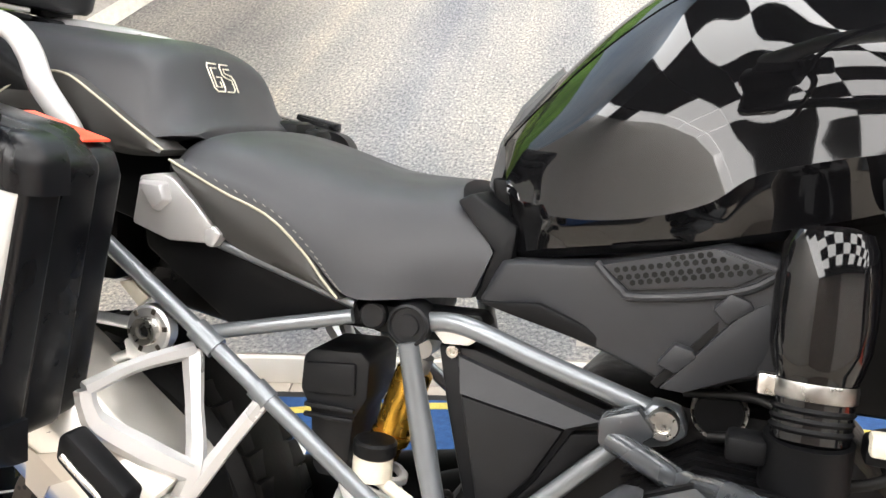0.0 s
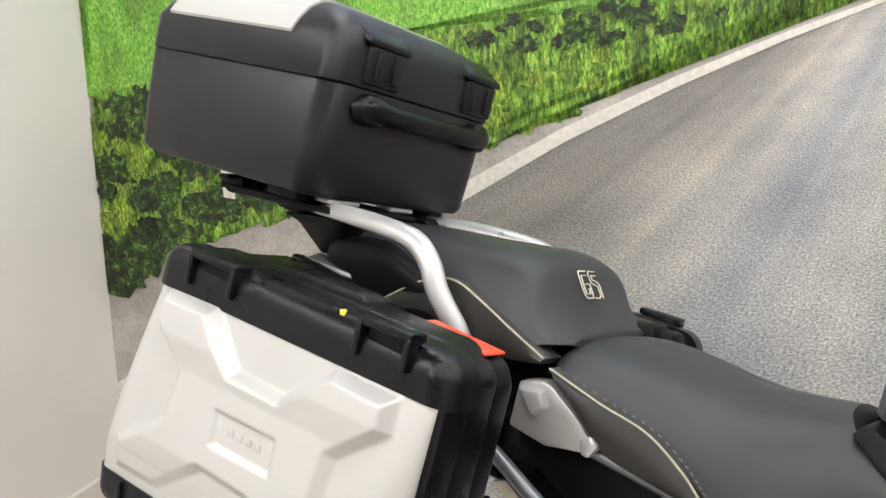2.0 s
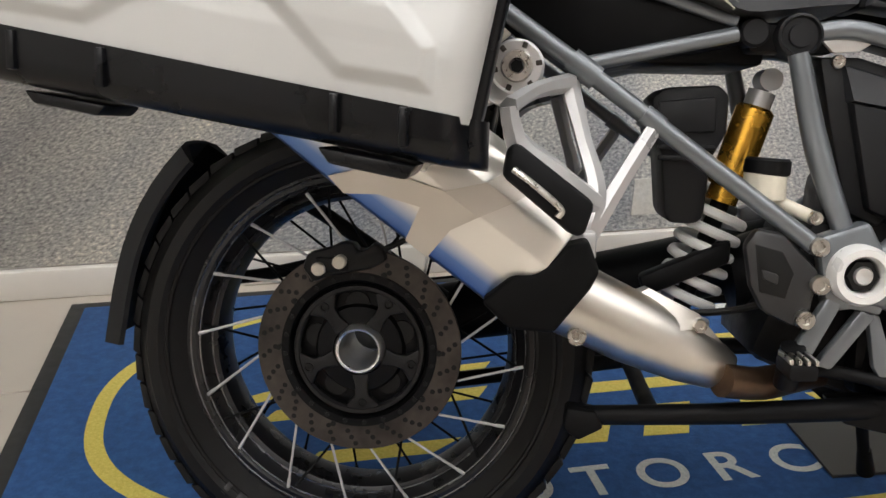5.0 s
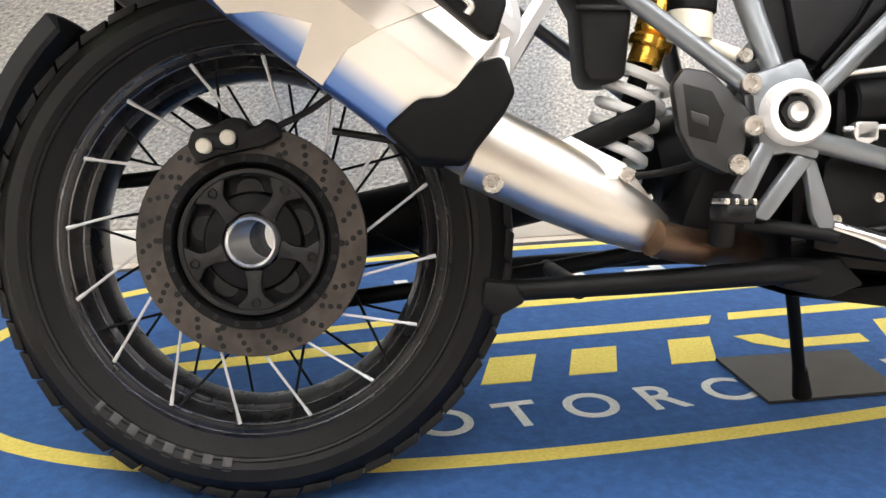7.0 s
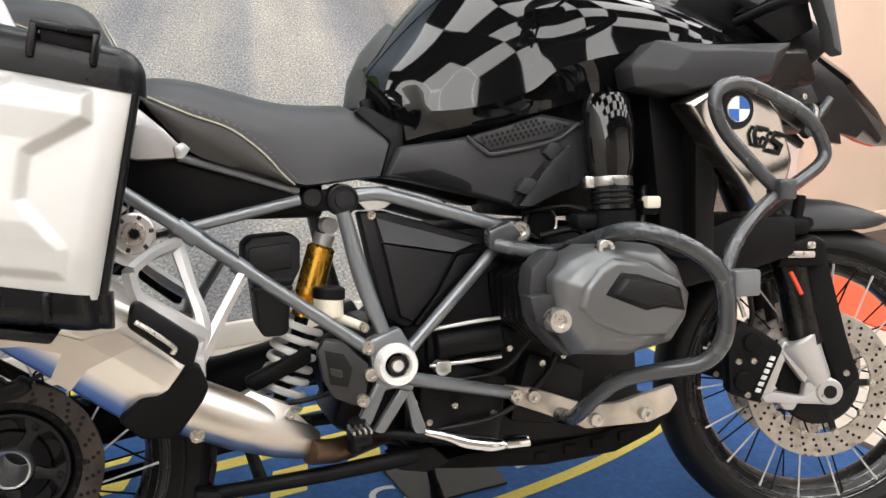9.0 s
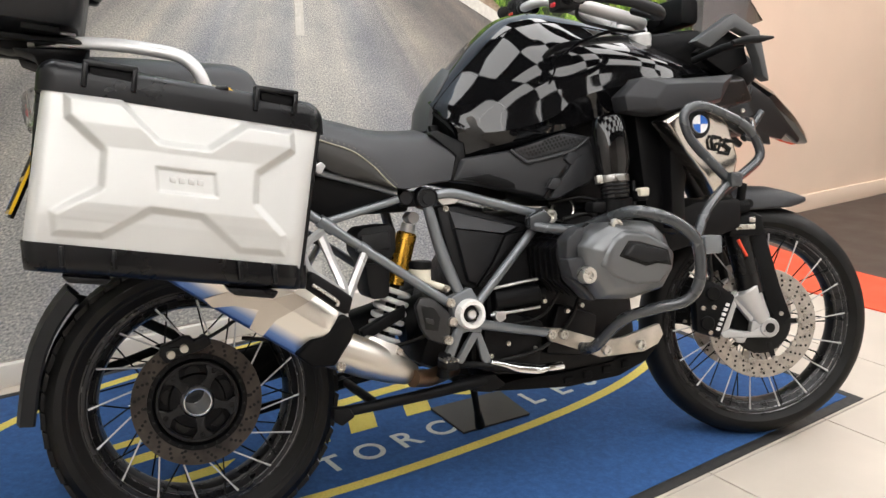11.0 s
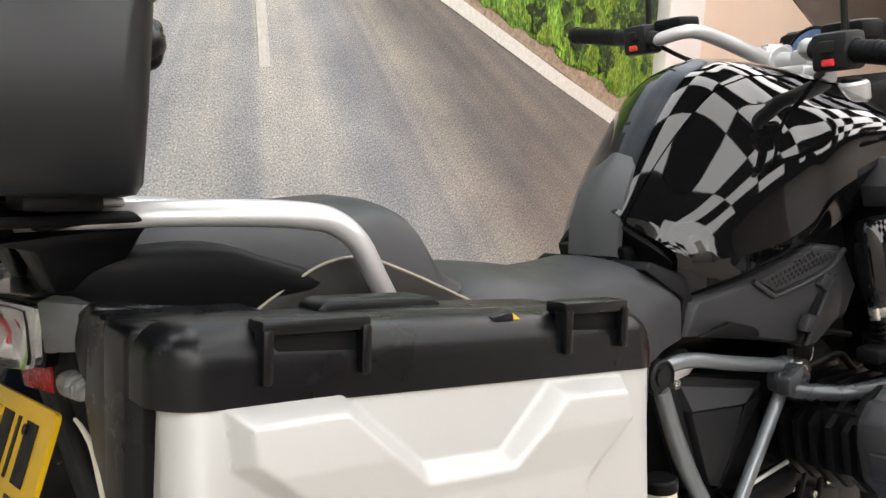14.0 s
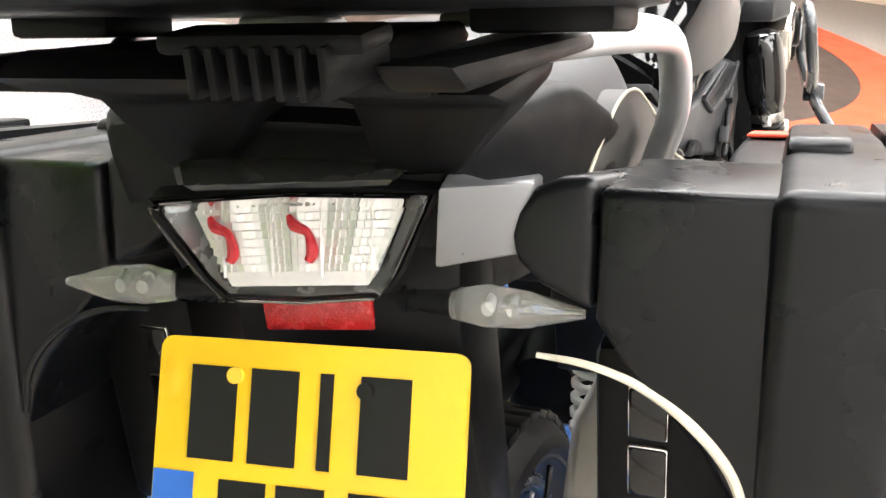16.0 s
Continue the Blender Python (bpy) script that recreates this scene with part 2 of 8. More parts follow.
def loft(rings, cap=True, closed=True):
    bm = bmesh.new()
    rows = [[bm.verts.new(p) for p in r] for r in rings]
    n = len(rows[0])
    for a, b in zip(rows, rows[1:]):
        for i in range(n if closed else n - 1):
            k = (i + 1) % n
            bm.faces.new((a[i], a[k], b[k], b[i]))
    if cap:
        bm.faces.new(rows[0]), bm.faces.new(rows[-1])
    bmesh.ops.recalc_face_normals(bm, faces=bm.faces)
    return bm


def spline(pts, n=8):
    """Catmull-Rom through the points."""
    P = [Vector(p) for p in pts]
    P = [2 * P[0] - P[1]] + P + [2 * P[-1] - P[-2]]
    out = []
    for i in range(1, len(P) - 2):
        a, b, c, d = P[i - 1:i + 3]
        for k in range(n):
            t = k / n
            out.append(0.5 * (2 * b + (c - a) * t + (2 * a - 5 * b + 4 * c - d) * t * t + (3 * b - a - 3 * c + d) * t ** 3))
    return out + [P[-2]]


def tube(pts, r, seg=12, n=8, smooth=True, flat=1.0):
    """A round bar along the points; r may be a list, one for each point."""
    path = spline(pts, n) if smooth and len(pts) > 2 else [Vector(p) for p in pts]
    rings, side = [], None
    for i, p in enumerate(path):
        d = (path[min(i + 1, len(path) - 1)] - path[max(i - 1, 0)]).normalized()
        if side is None:
            side = d.orthogonal().normalized()
        side = (side - d * side.dot(d)).normalized()
        up = d.cross(side)
        if isinstance(r, (list, tuple)):
            f = i / (len(path) - 1) * (len(r) - 1)
            k = min(int(f), len(r) - 2)
            rr = r[k] + (r[k + 1] - r[k]) * (f - k)
        else:
            rr = r
        rings.append([p + rr * (math.cos(a) * side + flat * math.sin(a) * up) for a in (2 * math.pi * j / seg for j in range(seg))])
    return loft(rings)


def lathe(profile, centre, axis="Y", seg=48, closed=False):
    """A profile of (radius, offset along the axis) turned round the axis through centre."""
    rings = []
    c = Vector(centre)
    for j in range(seg):
        a = 2 * math.pi * j / seg
        ring = []
        for r, o in profile:
            if axis == "Y":
                ring.append(c + Vector((r * math.cos(a), o, r * math.sin(a))))
            elif axis == "Z":
                ring.append(c + Vector((r * math.cos(a), r * math.sin(a), o)))
            else:
                ring.append(c + Vector((o, r * math.cos(a), r * math.sin(a))))
        rings.append(ring)
    bm = bmesh.new()
    rows = [[bm.verts.new(p) for p in r] for r in rings]
    n = len(profile)
    for i in range(seg):
        a, b = rows[i], rows[(i + 1) % seg]
        for k in range(n if closed else n - 1):
            q = (k + 1) % n
            bm.faces.new((a[k], a[q], b[q], b[k]))
    bmesh.ops.remove_doubles(bm, verts=bm.verts, dist=1e-6)
    bmesh.ops.recalc_face_normals(bm, faces=bm.faces)
    return bm


def rod(p0, p1, r, r2=None, seg=16, bev=0.0):
    bm = tube([p0, p1], [r, r if r2 is None else r2], seg, smooth=False)
    return bevel(bm, bev, 1, 60)


def rounded(levels, seg=6):
    """A box with round upright corners, level by level: height, rear, front, half width, corner radius."""
    rings = []
    for z, x0, x1, hw, r in levels:
        ring = []
        for cx, cy, a0 in ((x1 - r, hw - r, 0), (x0 + r, hw - r, 90), (x0 + r, r - hw, 180), (x1 - r, r - hw, 270)):
            for k in range(seg + 1):
                t = radians(a0 + 90 * k / seg)
                ring.append((cx + r * math.cos(t), cy + r * math.sin(t), z))
        rings.append(ring)
    return loft(rings)


def joined(*bms):
    out = bmesh.new()
    for b in bms:
        me = bpy.data.meshes.new("tmp")
        b.to_mesh(me)
        b.free()
        out.from_mesh(me)
        bpy.data.meshes.remove(me)
    return out


def bolt(x, y, z, r=0.012, h=0.008):
    """A socket-head bolt facing -y."""
    return lathe([(0.0001, -h * 0.45), (r * 0.45, -h * 0.45), (r * 0.5, -h), (r * 0.9, -h), (r, -h * 0.8), (r, 0.004), (0.0001, 0.004)], (x, y, z), seg=16)


# ---- the room: u runs along the printed wall, v towards it ----
ROOM = pose(0, 0, 0, 0, 0, 16)
WALL_V, LEFT_U, RIGHT_U = 1.09, -1.425, 9.0
BACK_V, CEIL_Z = -3.7, 2.75


def structure(name, bm, material, label, category):
    ob = finish(name, bm, material)
    ob.matrix_basis = ROOM
    return tagged(ob, label, category, kind="structure")


structure("floor", box((LEFT_U, BACK_V, -0.12), (RIGHT_U, WALL_V, -0.004)), GROUT, "beige tiled showroom floor with thin grey joints", "floor")
structure("wall_mural", box((LEFT_U - 0.15, WALL_V + 0.004, -0.1), (3.0, WALL_V + 0.15, CEIL_Z)), WALLP, "white painted wall behind the printed road picture", "wall")
structure("wall_cream", box((3.0, WALL_V + 0.004, -0.1), (RIGHT_U, WALL_V + 0.15, CEIL_Z)), PEACH, "cream painted wall beyond the white column", "wall")
structure("wall_left", box((LEFT_U - 0.15, BACK_V, -0.1), (LEFT_U, WALL_V, CEIL_Z)), WALLP, "plain white painted side wall", "wall")
structure("wall_right", box((RIGHT_U, BACK_V, -0.1), (RIGHT_U + 0.15, WALL_V + 0.15, CEIL_Z)), PEACH, "plain cream end wall", "wall")
# unseen back wall: tone, split and distance set for reflections on the motorcycle
structure("wall_back", box((LEFT_U - 0.15, BACK_V - 0.15, -0.1), (1.2, BACK_V, CEIL_Z)), DARKWALL, "unseen dark back wall, added to darken reflections", "wall")
structure("wall_back_far", box((1.2, BACK_V - 0.15, -0.1), (RIGHT_U + 0.15, BACK_V, CEIL_Z)), WALLP, "unseen white back wall, added to brighten reflections", "wall")
structure("column", box((3.0, WALL_V - 0.06, 0), (3.36, WALL_V, CEIL_Z), 0.006), WALLP, "white painted column beside the printed picture", "column")
structure("skirting_mural", box((LEFT_U + 0.022, WALL_V - 0.026, 0), (2.995, WALL_V, 0.076), 0.006), SKIRT, "white skirting board under the printed picture", "skirting")
structure("skirting_left", box((LEFT_U, BACK_V, 0), (LEFT_U + 0.02, WALL_V - 0.026, 0.1), 0.005), SKIRT, "white skirting board along the side wall", "skirting")
structure("skirting_cream", box((3.362, WALL_V - 0.022, 0), (RIGHT_U, WALL_V + 0.002, 0.1), 0.006), PEACH, "cream skirting board along the far wall", "skirting")


def ceiling():
    """Chequered ceiling: lit panels and black ones in turn over the display."""
    bm = bmesh.new()
    a, n0, n1 = 0.6, -6, 10
    for i in range(n0, n1 + 6):
        for j in range(-14, 3):
            u, v = i * a, j * a
            if u < LEFT_U - 0.6 or u > RIGHT_U or v < BACK_V - 0.6 or v > WALL_V + 0.1:
                continue
            # the unbroken lit block at the left is added to brighten the tail
            lit = (i + j) % 2 == 0 and -3 <= i <= 9 and -5 <= j <= 1 and (i, j) not in ((-1, -1), (-2, 0)) or (i <= -2 and -6 <= j <= -2)
            q = box((u + 0.006, v + 0.006, CEIL_Z - 0.004), (u + a - 0.006, v + a - 0.006, CEIL_Z + 0.02))
            me = bpy.data.meshes.new("tmp")
            q.to_mesh(me)
            q.free()
            k = len(bm.faces)
            bm.from_mesh(me)
            bpy.data.meshes.remove(me)
            bm.faces.ensure_lookup_table()
            for f in bm.faces[k:]:
                f.material_index = 1 if lit else 0
    ob = finish("ceiling", bm, CEILD)
    ob.data.materials.append(LIGHTP)
    ob.matrix_basis = ROOM
    return tagged(ob, "chequered ceiling of black and bright white panels", "ceiling", kind="structure")


ceiling()
structure("ceiling_slab", box((LEFT_U - 0.15, BACK_V - 0.15, CEIL_Z + 0.03), (RIGHT_U + 0.15, WALL_V + 0.15, CEIL_Z + 0.15)), CEILD, "dark slab above the ceiling panels", "ceiling")


def within_room(bm):
    """Cuts away what lies beyond the printed wall."""
    bmesh.ops.bisect_plane(bm, geom=bm.verts[:] + bm.edges[:] + bm.faces[:], plane_co=(0, WALL_V - 0.03, 0), plane_no=(0, 1, 0), clear_outer=True)
    bmesh.ops.bisect_plane(bm, geom=bm.verts[:] + bm.edges[:] + bm.faces[:], plane_co=(0, BACK_V + 0.01, 0), plane_no=(0, -1, 0), clear_outer=True)
    return bm


# the dark round floor with its red rim beyond the tiles
rim = structure("floor_rim", within_room(lathe([(2.44, 0.0), (2.44, 0.006), (2.9, 0.006), (2.9, 0.0)], (5.7, 0.2, 0), "Z", 96)), REDFL, "red-orange painted ring on the floor", "floor")
structure("floor_disc", within_room(lathe([(0.0001, 0.004), (2.438, 0.004), (2.438, 0.0)], (5.7, 0.2, 0), "Z", 96)), DARKFL, "dark brown round floor inside the red ring", "floor")


# ---- the printed road picture on the wall ----
GRASS = ramp_mat("printed_grass", [(0.36, (0.01, 0.028, 0.005)), (0.46, (0.06, 0.15, 0.012)), (0.55, (0.18, 0.33, 0.03)), (0.67, (0.46, 0.56, 0.14))], 75, 12, 0.5, (1.8, 1, 0.6), distortion=0.5, patch=0.55, pscale=11)
SIGNO = mat("printed_orange", (0.72, 0.36, 0.04), 0.5)
PURPLE = mat("printed_purple", (0.2, 0.13, 0.26), 0.5)
GRASSY = ramp_mat("printed_bright_grass", [(0.38, (0.012, 0.035, 0.005)), (0.5, (0.13, 0.23, 0.016)), (0.6, (0.32, 0.42, 0.05)), (0.7, (0.6, 0.62, 0.2))], 85, 12, 0.5, (1.8, 1, 0.6), distortion=0.6, patch=0.4, pscale=12)
FIELD = ramp_mat("printed_field", [(0.33, (0.035, 0.13, 0.012)), (0.5, (0.14, 0.36, 0.034)), (0.68, (0.42, 0.58, 0.15))], 110, 10, 0.5, (1.3, 1, 0.8), distortion=0.4, patch=0.3, pscale=7)
DITCH = ramp_mat("printed_shrubs", [(0.42, (0.004, 0.009, 0.003)), (0.52, (0.02, 0.05, 0.008)), (0.6, (0.09, 0.17, 0.018)), (0.7, (0.34, 0.42, 0.09))], 52, 12, 0.5, distortion=0.7, patch=0.6, pscale=14)
EARTH = ramp_mat("printed_verge", [(0.3, (0.2, 0.13, 0.08)), (0.7, (0.5, 0.4, 0.3))], 60, 6, 0.5)
SHOULDER = ramp_mat("printed_shoulder", [(0.3, (0.3, 0.285, 0.26)), (0.7, (0.5, 0.475, 0.435))], 90, 9, 0.5, patch=0.25, pscale=6)
LINEW = ramp_mat("printed_line", [(0.3, (0.58, 0.56, 0.5)), (0.7, (0.8, 0.78, 0.72))], 70, 5, 0.5)
SKYP = ramp_mat("printed_sky", [(0.3, (0.4, 0.55, 0.75)), (0.7, (0.7, 0.78, 0.85))], 2, 4, 0.5)


def printed_asphalt():
    """The printed road: grain that grows towards its foot and worn wheel tracks, both drawn to the vanishing point."""
    m = bpy.data.materials.new("printed_asphalt")
    m.use_nodes = True
    n, l = m.node_tree.nodes, m.node_tree.links
    b = n["Principled BSDF"]
    b.inputs["Roughness"].default_value = 0.5

    def math_node(op, *ins):
        q = n.new("ShaderNodeMath")
        q.operation = op
        for k, v in enumerate(ins):
            if isinstance(v, (int, float)):
                q.inputs[k].default_value = v
            else:
                l.new(v, q.inputs[k])
        return q.outputs[0]

    def ramp(src, stops):
        rp = n.new("ShaderNodeValToRGB")
        el = rp.color_ramp.elements
        while len(el) < len(stops):
            el.new(0.5)
        for e, (p, c) in zip(el, stops):
            e.position, e.color = p, (*c, 1)
        l.new(src, rp.inputs[0])
        return rp.outputs[0]

    def times(a, c):
        vm = n.new("ShaderNodeVectorMath")
        vm.operation = "MULTIPLY"
        l.new(a, vm.inputs[0])
        l.new(c, vm.inputs[1])
        return vm.outputs[0]

    tc, sep, vec = n.new("ShaderNodeTexCoord"), n.new("ShaderNodeSeparateXYZ"), n.new("ShaderNodeCombineXYZ")
    l.new(tc.outputs["Object"], sep.inputs[0])
    up = math_node("MAXIMUM", math_node("SUBTRACT", 1.62, sep.outputs[2]), 0.02)
    across = math_node("DIVIDE", math_node("SUBTRACT", sep.outputs[0], 0.84), up)
    l.new(across, vec.inputs[0])
    l.new(math_node("MULTIPLY", math_node("LOGARITHM", up, math.e), -1.45), vec.inputs[1])

    def noise(scale, detail, rough=0.5):
        no = n.new("ShaderNodeTexNoise")
        no.inputs["Scale"].default_value, no.inputs["Detail"].default_value, no.inputs["Roughness"].default_value = scale, detail, rough
        l.new(vec.outputs[0], no.inputs["Vector"])
        return no.outputs["Fac"]

    grain = ramp(noise(135, 3, 0.7), [(0.33, (0.15, 0.15, 0.153)), (0.46, (0.32, 0.325, 0.325)), (0.56, (0.44, 0.44, 0.425)), (0.7, (0.72, 0.71, 0.67))])
    blotch = ramp(noise(2.2, 6, 0.6), [(0.34, (0.78, 0.79, 0.82)), (0.66, (1.18, 1.16, 1.12))])
    streak = n.new("ShaderNodeTexNoise")
    streak.noise_dimensions = "1D"
    streak.inputs["Scale"].default_value, streak.inputs["Detail"].default_value = 5.2, 3
    l.new(across, streak.inputs["W"])
    worn = ramp(streak.outputs["Fac"], [(0.34, (0.86, 0.88, 0.91)), (0.66, (1.16, 1.14, 1.09))])
    lane = ramp(math_node("MULTIPLY", math_node("ABSOLUTE", across), 0.4), [(0.0, (1.2, 1.2, 1.2)), (0.09, (1.34, 1.32, 1.27)), (0.2, (1.0, 1.03, 1.1)), (0.34, (1.2, 1.16, 1.09)), (0.5, (0.66, 0.63, 0.61)), (0.66, (0.74, 0.7, 0.66))])
    verge = ramp(math_node("MULTIPLY_ADD", across, 0.25, 0.5), [(0.58, (1.0, 1.0, 1.0)), (0.74, (0.7, 0.68, 0.68))])
    l.new(times(times(times(times(grain, blotch), worn), lane), verge), b.inputs["Base Color"])
    return m


ASPHALT = printed_asphalt()
mural = thing("road_mural", "large printed picture of a country road, on the wall", "mural", m=ROOM)


def inside(p, poly):
    c, best = False, 9.0
    for (x0, y0), (x1, y1) in zip(poly, poly[1:] + poly[:1]):
        if (y0 > p[1]) != (y1 > p[1]) and p[0] < (x1 - x0) * (p[1] - y0) / (y1 - y0) + x0:
            c = not c
        dx, dy = x1 - x0, y1 - y0
        t = max(0, min(1, ((p[0] - x0) * dx + (p[1] - y0) * dy) / (dx * dx + dy * dy)))
        best = min(best, math.hypot(p[0] - x0 - t * dx, p[1] - y0 - t * dy))
    return best if c else -best


def shrubs(outline, count, seed, layer, material):
    """Overlapping printed clumps of leaves scattered over an area, smaller towards the horizon."""
    rnd = random.Random(seed)
    bm = bmesh.new()
    us, zs = [p[0] for p in outline], [p[1] for p in outline]
    made = 0
    while made < count:
        u, z = rnd.uniform(min(us), max(us)), rnd.uniform(min(zs), max(zs))
        if inside((u, z), outline) < 0:
            continue
        r = (0.035 + 0.05 * rnd.random()) * (1.75 - z) * 0.9
        y = WALL_V - 0.0012 * layer - 0.00003 * made
        ring = []
        for k in range(15):
            t = k * math.tau / 15
            q = r * rnd.uniform(0.45, 1.15)
            ring.append(bm.verts.new((max(LEFT_U + 0.002, min(2.994, u + 1.25 * q * math.cos(t))), y, z + q * math.sin(t))))
        bm.faces.new(ring[::-1])
        made += 1
    bmesh.ops.triangulate(bm, faces=bm.faces)
    return tagged(part("shrub_print", bm, material, mural), "printed clumps of leaves", kind="stuff")


def printed(name, pts, layer, material, label="", rough=0.0, sub=1):
    """A flat area of the print: outline in u and z, with a torn edge where rough."""
    rnd = random.Random(len(pts) * 7 + layer)
    out = []
    for a, b in zip(pts, pts[1:] + pts[:1]):
        for k in range(sub):
            t = k / sub
            p = [a[0] + (b[0] - a[0]) * t, a[1] + (b[1] - a[1]) * t]
            if k:
                p = [p[0] + rnd.uniform(-rough, rough), p[1] + rnd.uniform(-rough, rough)]
            out.append((max(LEFT_U + 0.002, min(2.994, p[0])), max(0.075, min(2.74, p[1]))))
    y = WALL_V - 0.0012 * layer
    bm = bmesh.new()
    bm.faces.new([bm.verts.new((u, y, z)) for u, z in out])
    bmesh.ops.triangulate(bm, faces=bm.faces)
    ext = bmesh.ops.extrude_face_region(bm, geom=bm.faces[:])
    bmesh.ops.translate(bm, vec=(0, 0.0011 * layer, 0), verts=[g for g in ext["geom"] if isinstance(g, bmesh.types.BMVert)])
    return part(name, bm, material, mural, label)


L0, R0 = LEFT_U + 0.002, 2.994
printed("road_print", [(L0, 0.078), (R0, 0.078), (R0, 1.6), (L0, 1.6)], 1, ASPHALT)
printed("sky_print", [(L0, 1.6), (R0, 1.6), (R0, 2.74), (L0, 2.74)], 1, SKYP)
printed("shoulder_print", [(L0, 0.30), (-1.0, 0.56), (-0.52, 0.83), (-0.26, 0.985), (0.0, 1.12), (0.25, 1.245), (0.5, 1.345), (0.75, 1.44), (0.75, 1.5), (0.25, 1.29), (-0.26, 1.07), (-0.77, 0.9), (-1.08, 0.81), (L0, 0.66)], 2, SHOULDER)
printed("edge_line", [(L0, 0.28), (-1.0, 0.54), (-0.52, 0.81), (-0.263, 0.962), (-0.015, 1.104), (0.25, 1.232), (0.49, 1.333), (0.68, 1.404), (0.8, 1.45), (0.8, 1.456), (0.68, 1.415), (0.49, 1.351), (0.25, 1.258), (-0.015, 1.141), (-0.262, 1.006), (-0.52, 0.87), (-1.0, 0.61), (L0, 0.36)], 3, LINEW, "pale printed line along the road's edge")
printed("grass_print", [(L0, 0.66), (-1.08, 0.82), (-0.77, 0.91), (-0.5, 0.99), (-0.246, 1.075), (-0.015, 1.18), (0.25, 1.285), (0.49, 1.38), (0.65, 1.435), (0.8, 1.47), (0.85, 1.62), (L0, 1.62)], 4, GRASS, rough=0.02, sub=22)
printed("field_print", [(L0, 1.24), (-1.1, 1.26), (-0.55, 1.36), (0.0, 1.42), (0.5, 1.47), (0.85, 1.56), (0.85, 1.64), (L0, 1.66)], 5, FIELD, rough=0.018, sub=26)
shrubs([(L0, 1.0), (-1.2, 1.02), (-0.95, 1.06), (-0.8, 1.12), (-0.9, 1.2), (-1.15, 1.24), (L0, 1.26)], 60, 1, 5, DITCH)
shrubs([(-0.3, 1.3), (0.1, 1.33), (0.45, 1.42), (0.6, 1.5), (0.2, 1.47), (-0.2, 1.39)], 42, 2, 6, DITCH)
shrubs([(L0, 0.74), (-1.1, 0.86), (-0.75, 0.98), (-0.4, 1.1), (-0.4, 1.2), (L0, 1.05)], 34, 12, 7, DITCH)
shrubs([(2.0, 1.12), (R0, 0.72), (R0, 1.1), (2.2, 1.3)], 22, 13, 7, DITCH)
shrubs([(L0, 0.68), (-1.25, 0.75), (-1.1, 0.84), (-1.25, 0.86), (L0, 0.8)], 34, 3, 5, DITCH)
shrubs([(L0, 0.84), (-1.0, 0.9), (-0.4, 1.05), (0.2, 1.28), (0.1, 1.33), (-0.5, 1.25), (L0, 1.2)], 70, 9, 5, GRASSY)
shrubs([(1.7, 1.2), (2.3, 0.97), (R0, 0.68), (R0, 1.2), (2.3, 1.4)], 60, 10, 5, GRASSY)
printed("edge_line", [(1.05, 1.43), (1.5, 1.19), (2.2, 0.86), (R0, 0.5), (R0, 0.565), (2.25, 0.89), (1.6, 1.19), (1.08, 1.43)], 3, LINEW, "pale printed line along the road's edge")
printed("shoulder_print", [(1.08, 1.435), (1.6, 1.19), (R0, 0.56), (R0, 0.66), (2.27, 0.95), (1.7, 1.18), (1.1, 1.45)], 2, EARTH)
printed("grass_print", [(1.1, 1.45), (1.7, 1.185), (2.27, 0.95), (R0, 0.645), (R0, 1.7), (1.1, 1.62)], 4, GRASS, rough=0.02, sub=22)
shrubs([(2.5, 1.0), (2.7, 0.95), (R0, 0.86), (R0, 1.25), (2.7, 1.2)], 46, 4, 5, DITCH)
for zb, zt, w in ((0.565, 0.71, 0.034), (1.036, 1.2, 0.0175), (1.3, 1.37, 0.009), (0.12, 0.22, 0.055)):
    c0, c1 = 0.885 - 0.03 * (zb - 0.4), 0.885 - 0.03 * (zt - 0.4)
    printed("lane_dash", [(c0 - w, zb), (c0 + w, zb), (c1 + w * 0.86, zt), (c1 - w * 0.86, zt)], 3, LINEW, "white printed lane dash")
printed("road_sign_print", [(-1.075, 1.535), (-0.965, 1.462), (-0.865, 1.53), (-0.865, 1.63), (-1.075, 1.63)], 6, PURPLE)
printed("road_sign_print", [(-1.05, 1.542), (-0.965, 1.486), (-0.887, 1.538), (-0.887, 1.63), (-1.05, 1.63)], 7, SIGNO)
printed("marker_post_print", [(-0.985, 0.952), (-0.95, 0.947), (-0.95, 1.06), (-0.99, 1.06)], 9, LINEW)
printed("marker_post_print", [(0.605, 1.432), (0.619, 1.43), (0.619, 1.475), (0.606, 1.477)], 9, LINEW)

# ---- the carpet mat with its printed marks ----
rug = thing("display_mat", "blue carpet mat with yellow and white lettering", "mat", m=ROOM)
part("carpet", box((-0.555, -0.46, 0.0), (1.925, 0.985, 0.006), 0.002), MATBLUE, rug)
part("rubber_edge", joined(box((-0.59, -0.495, 0), (1.96, -0.46, 0.004), 0.001), box((-0.59, 0.985, 0), (1.96, 1.015, 0.004), 0.001), box((-0.59, -0.46, 0), (-0.555, 0.985, 0.004), 0.001), box((1.925, -0.46, 0), (1.96, 0.985, 0.004), 0.001)), MATEDGE, rug, "black rubber edging")


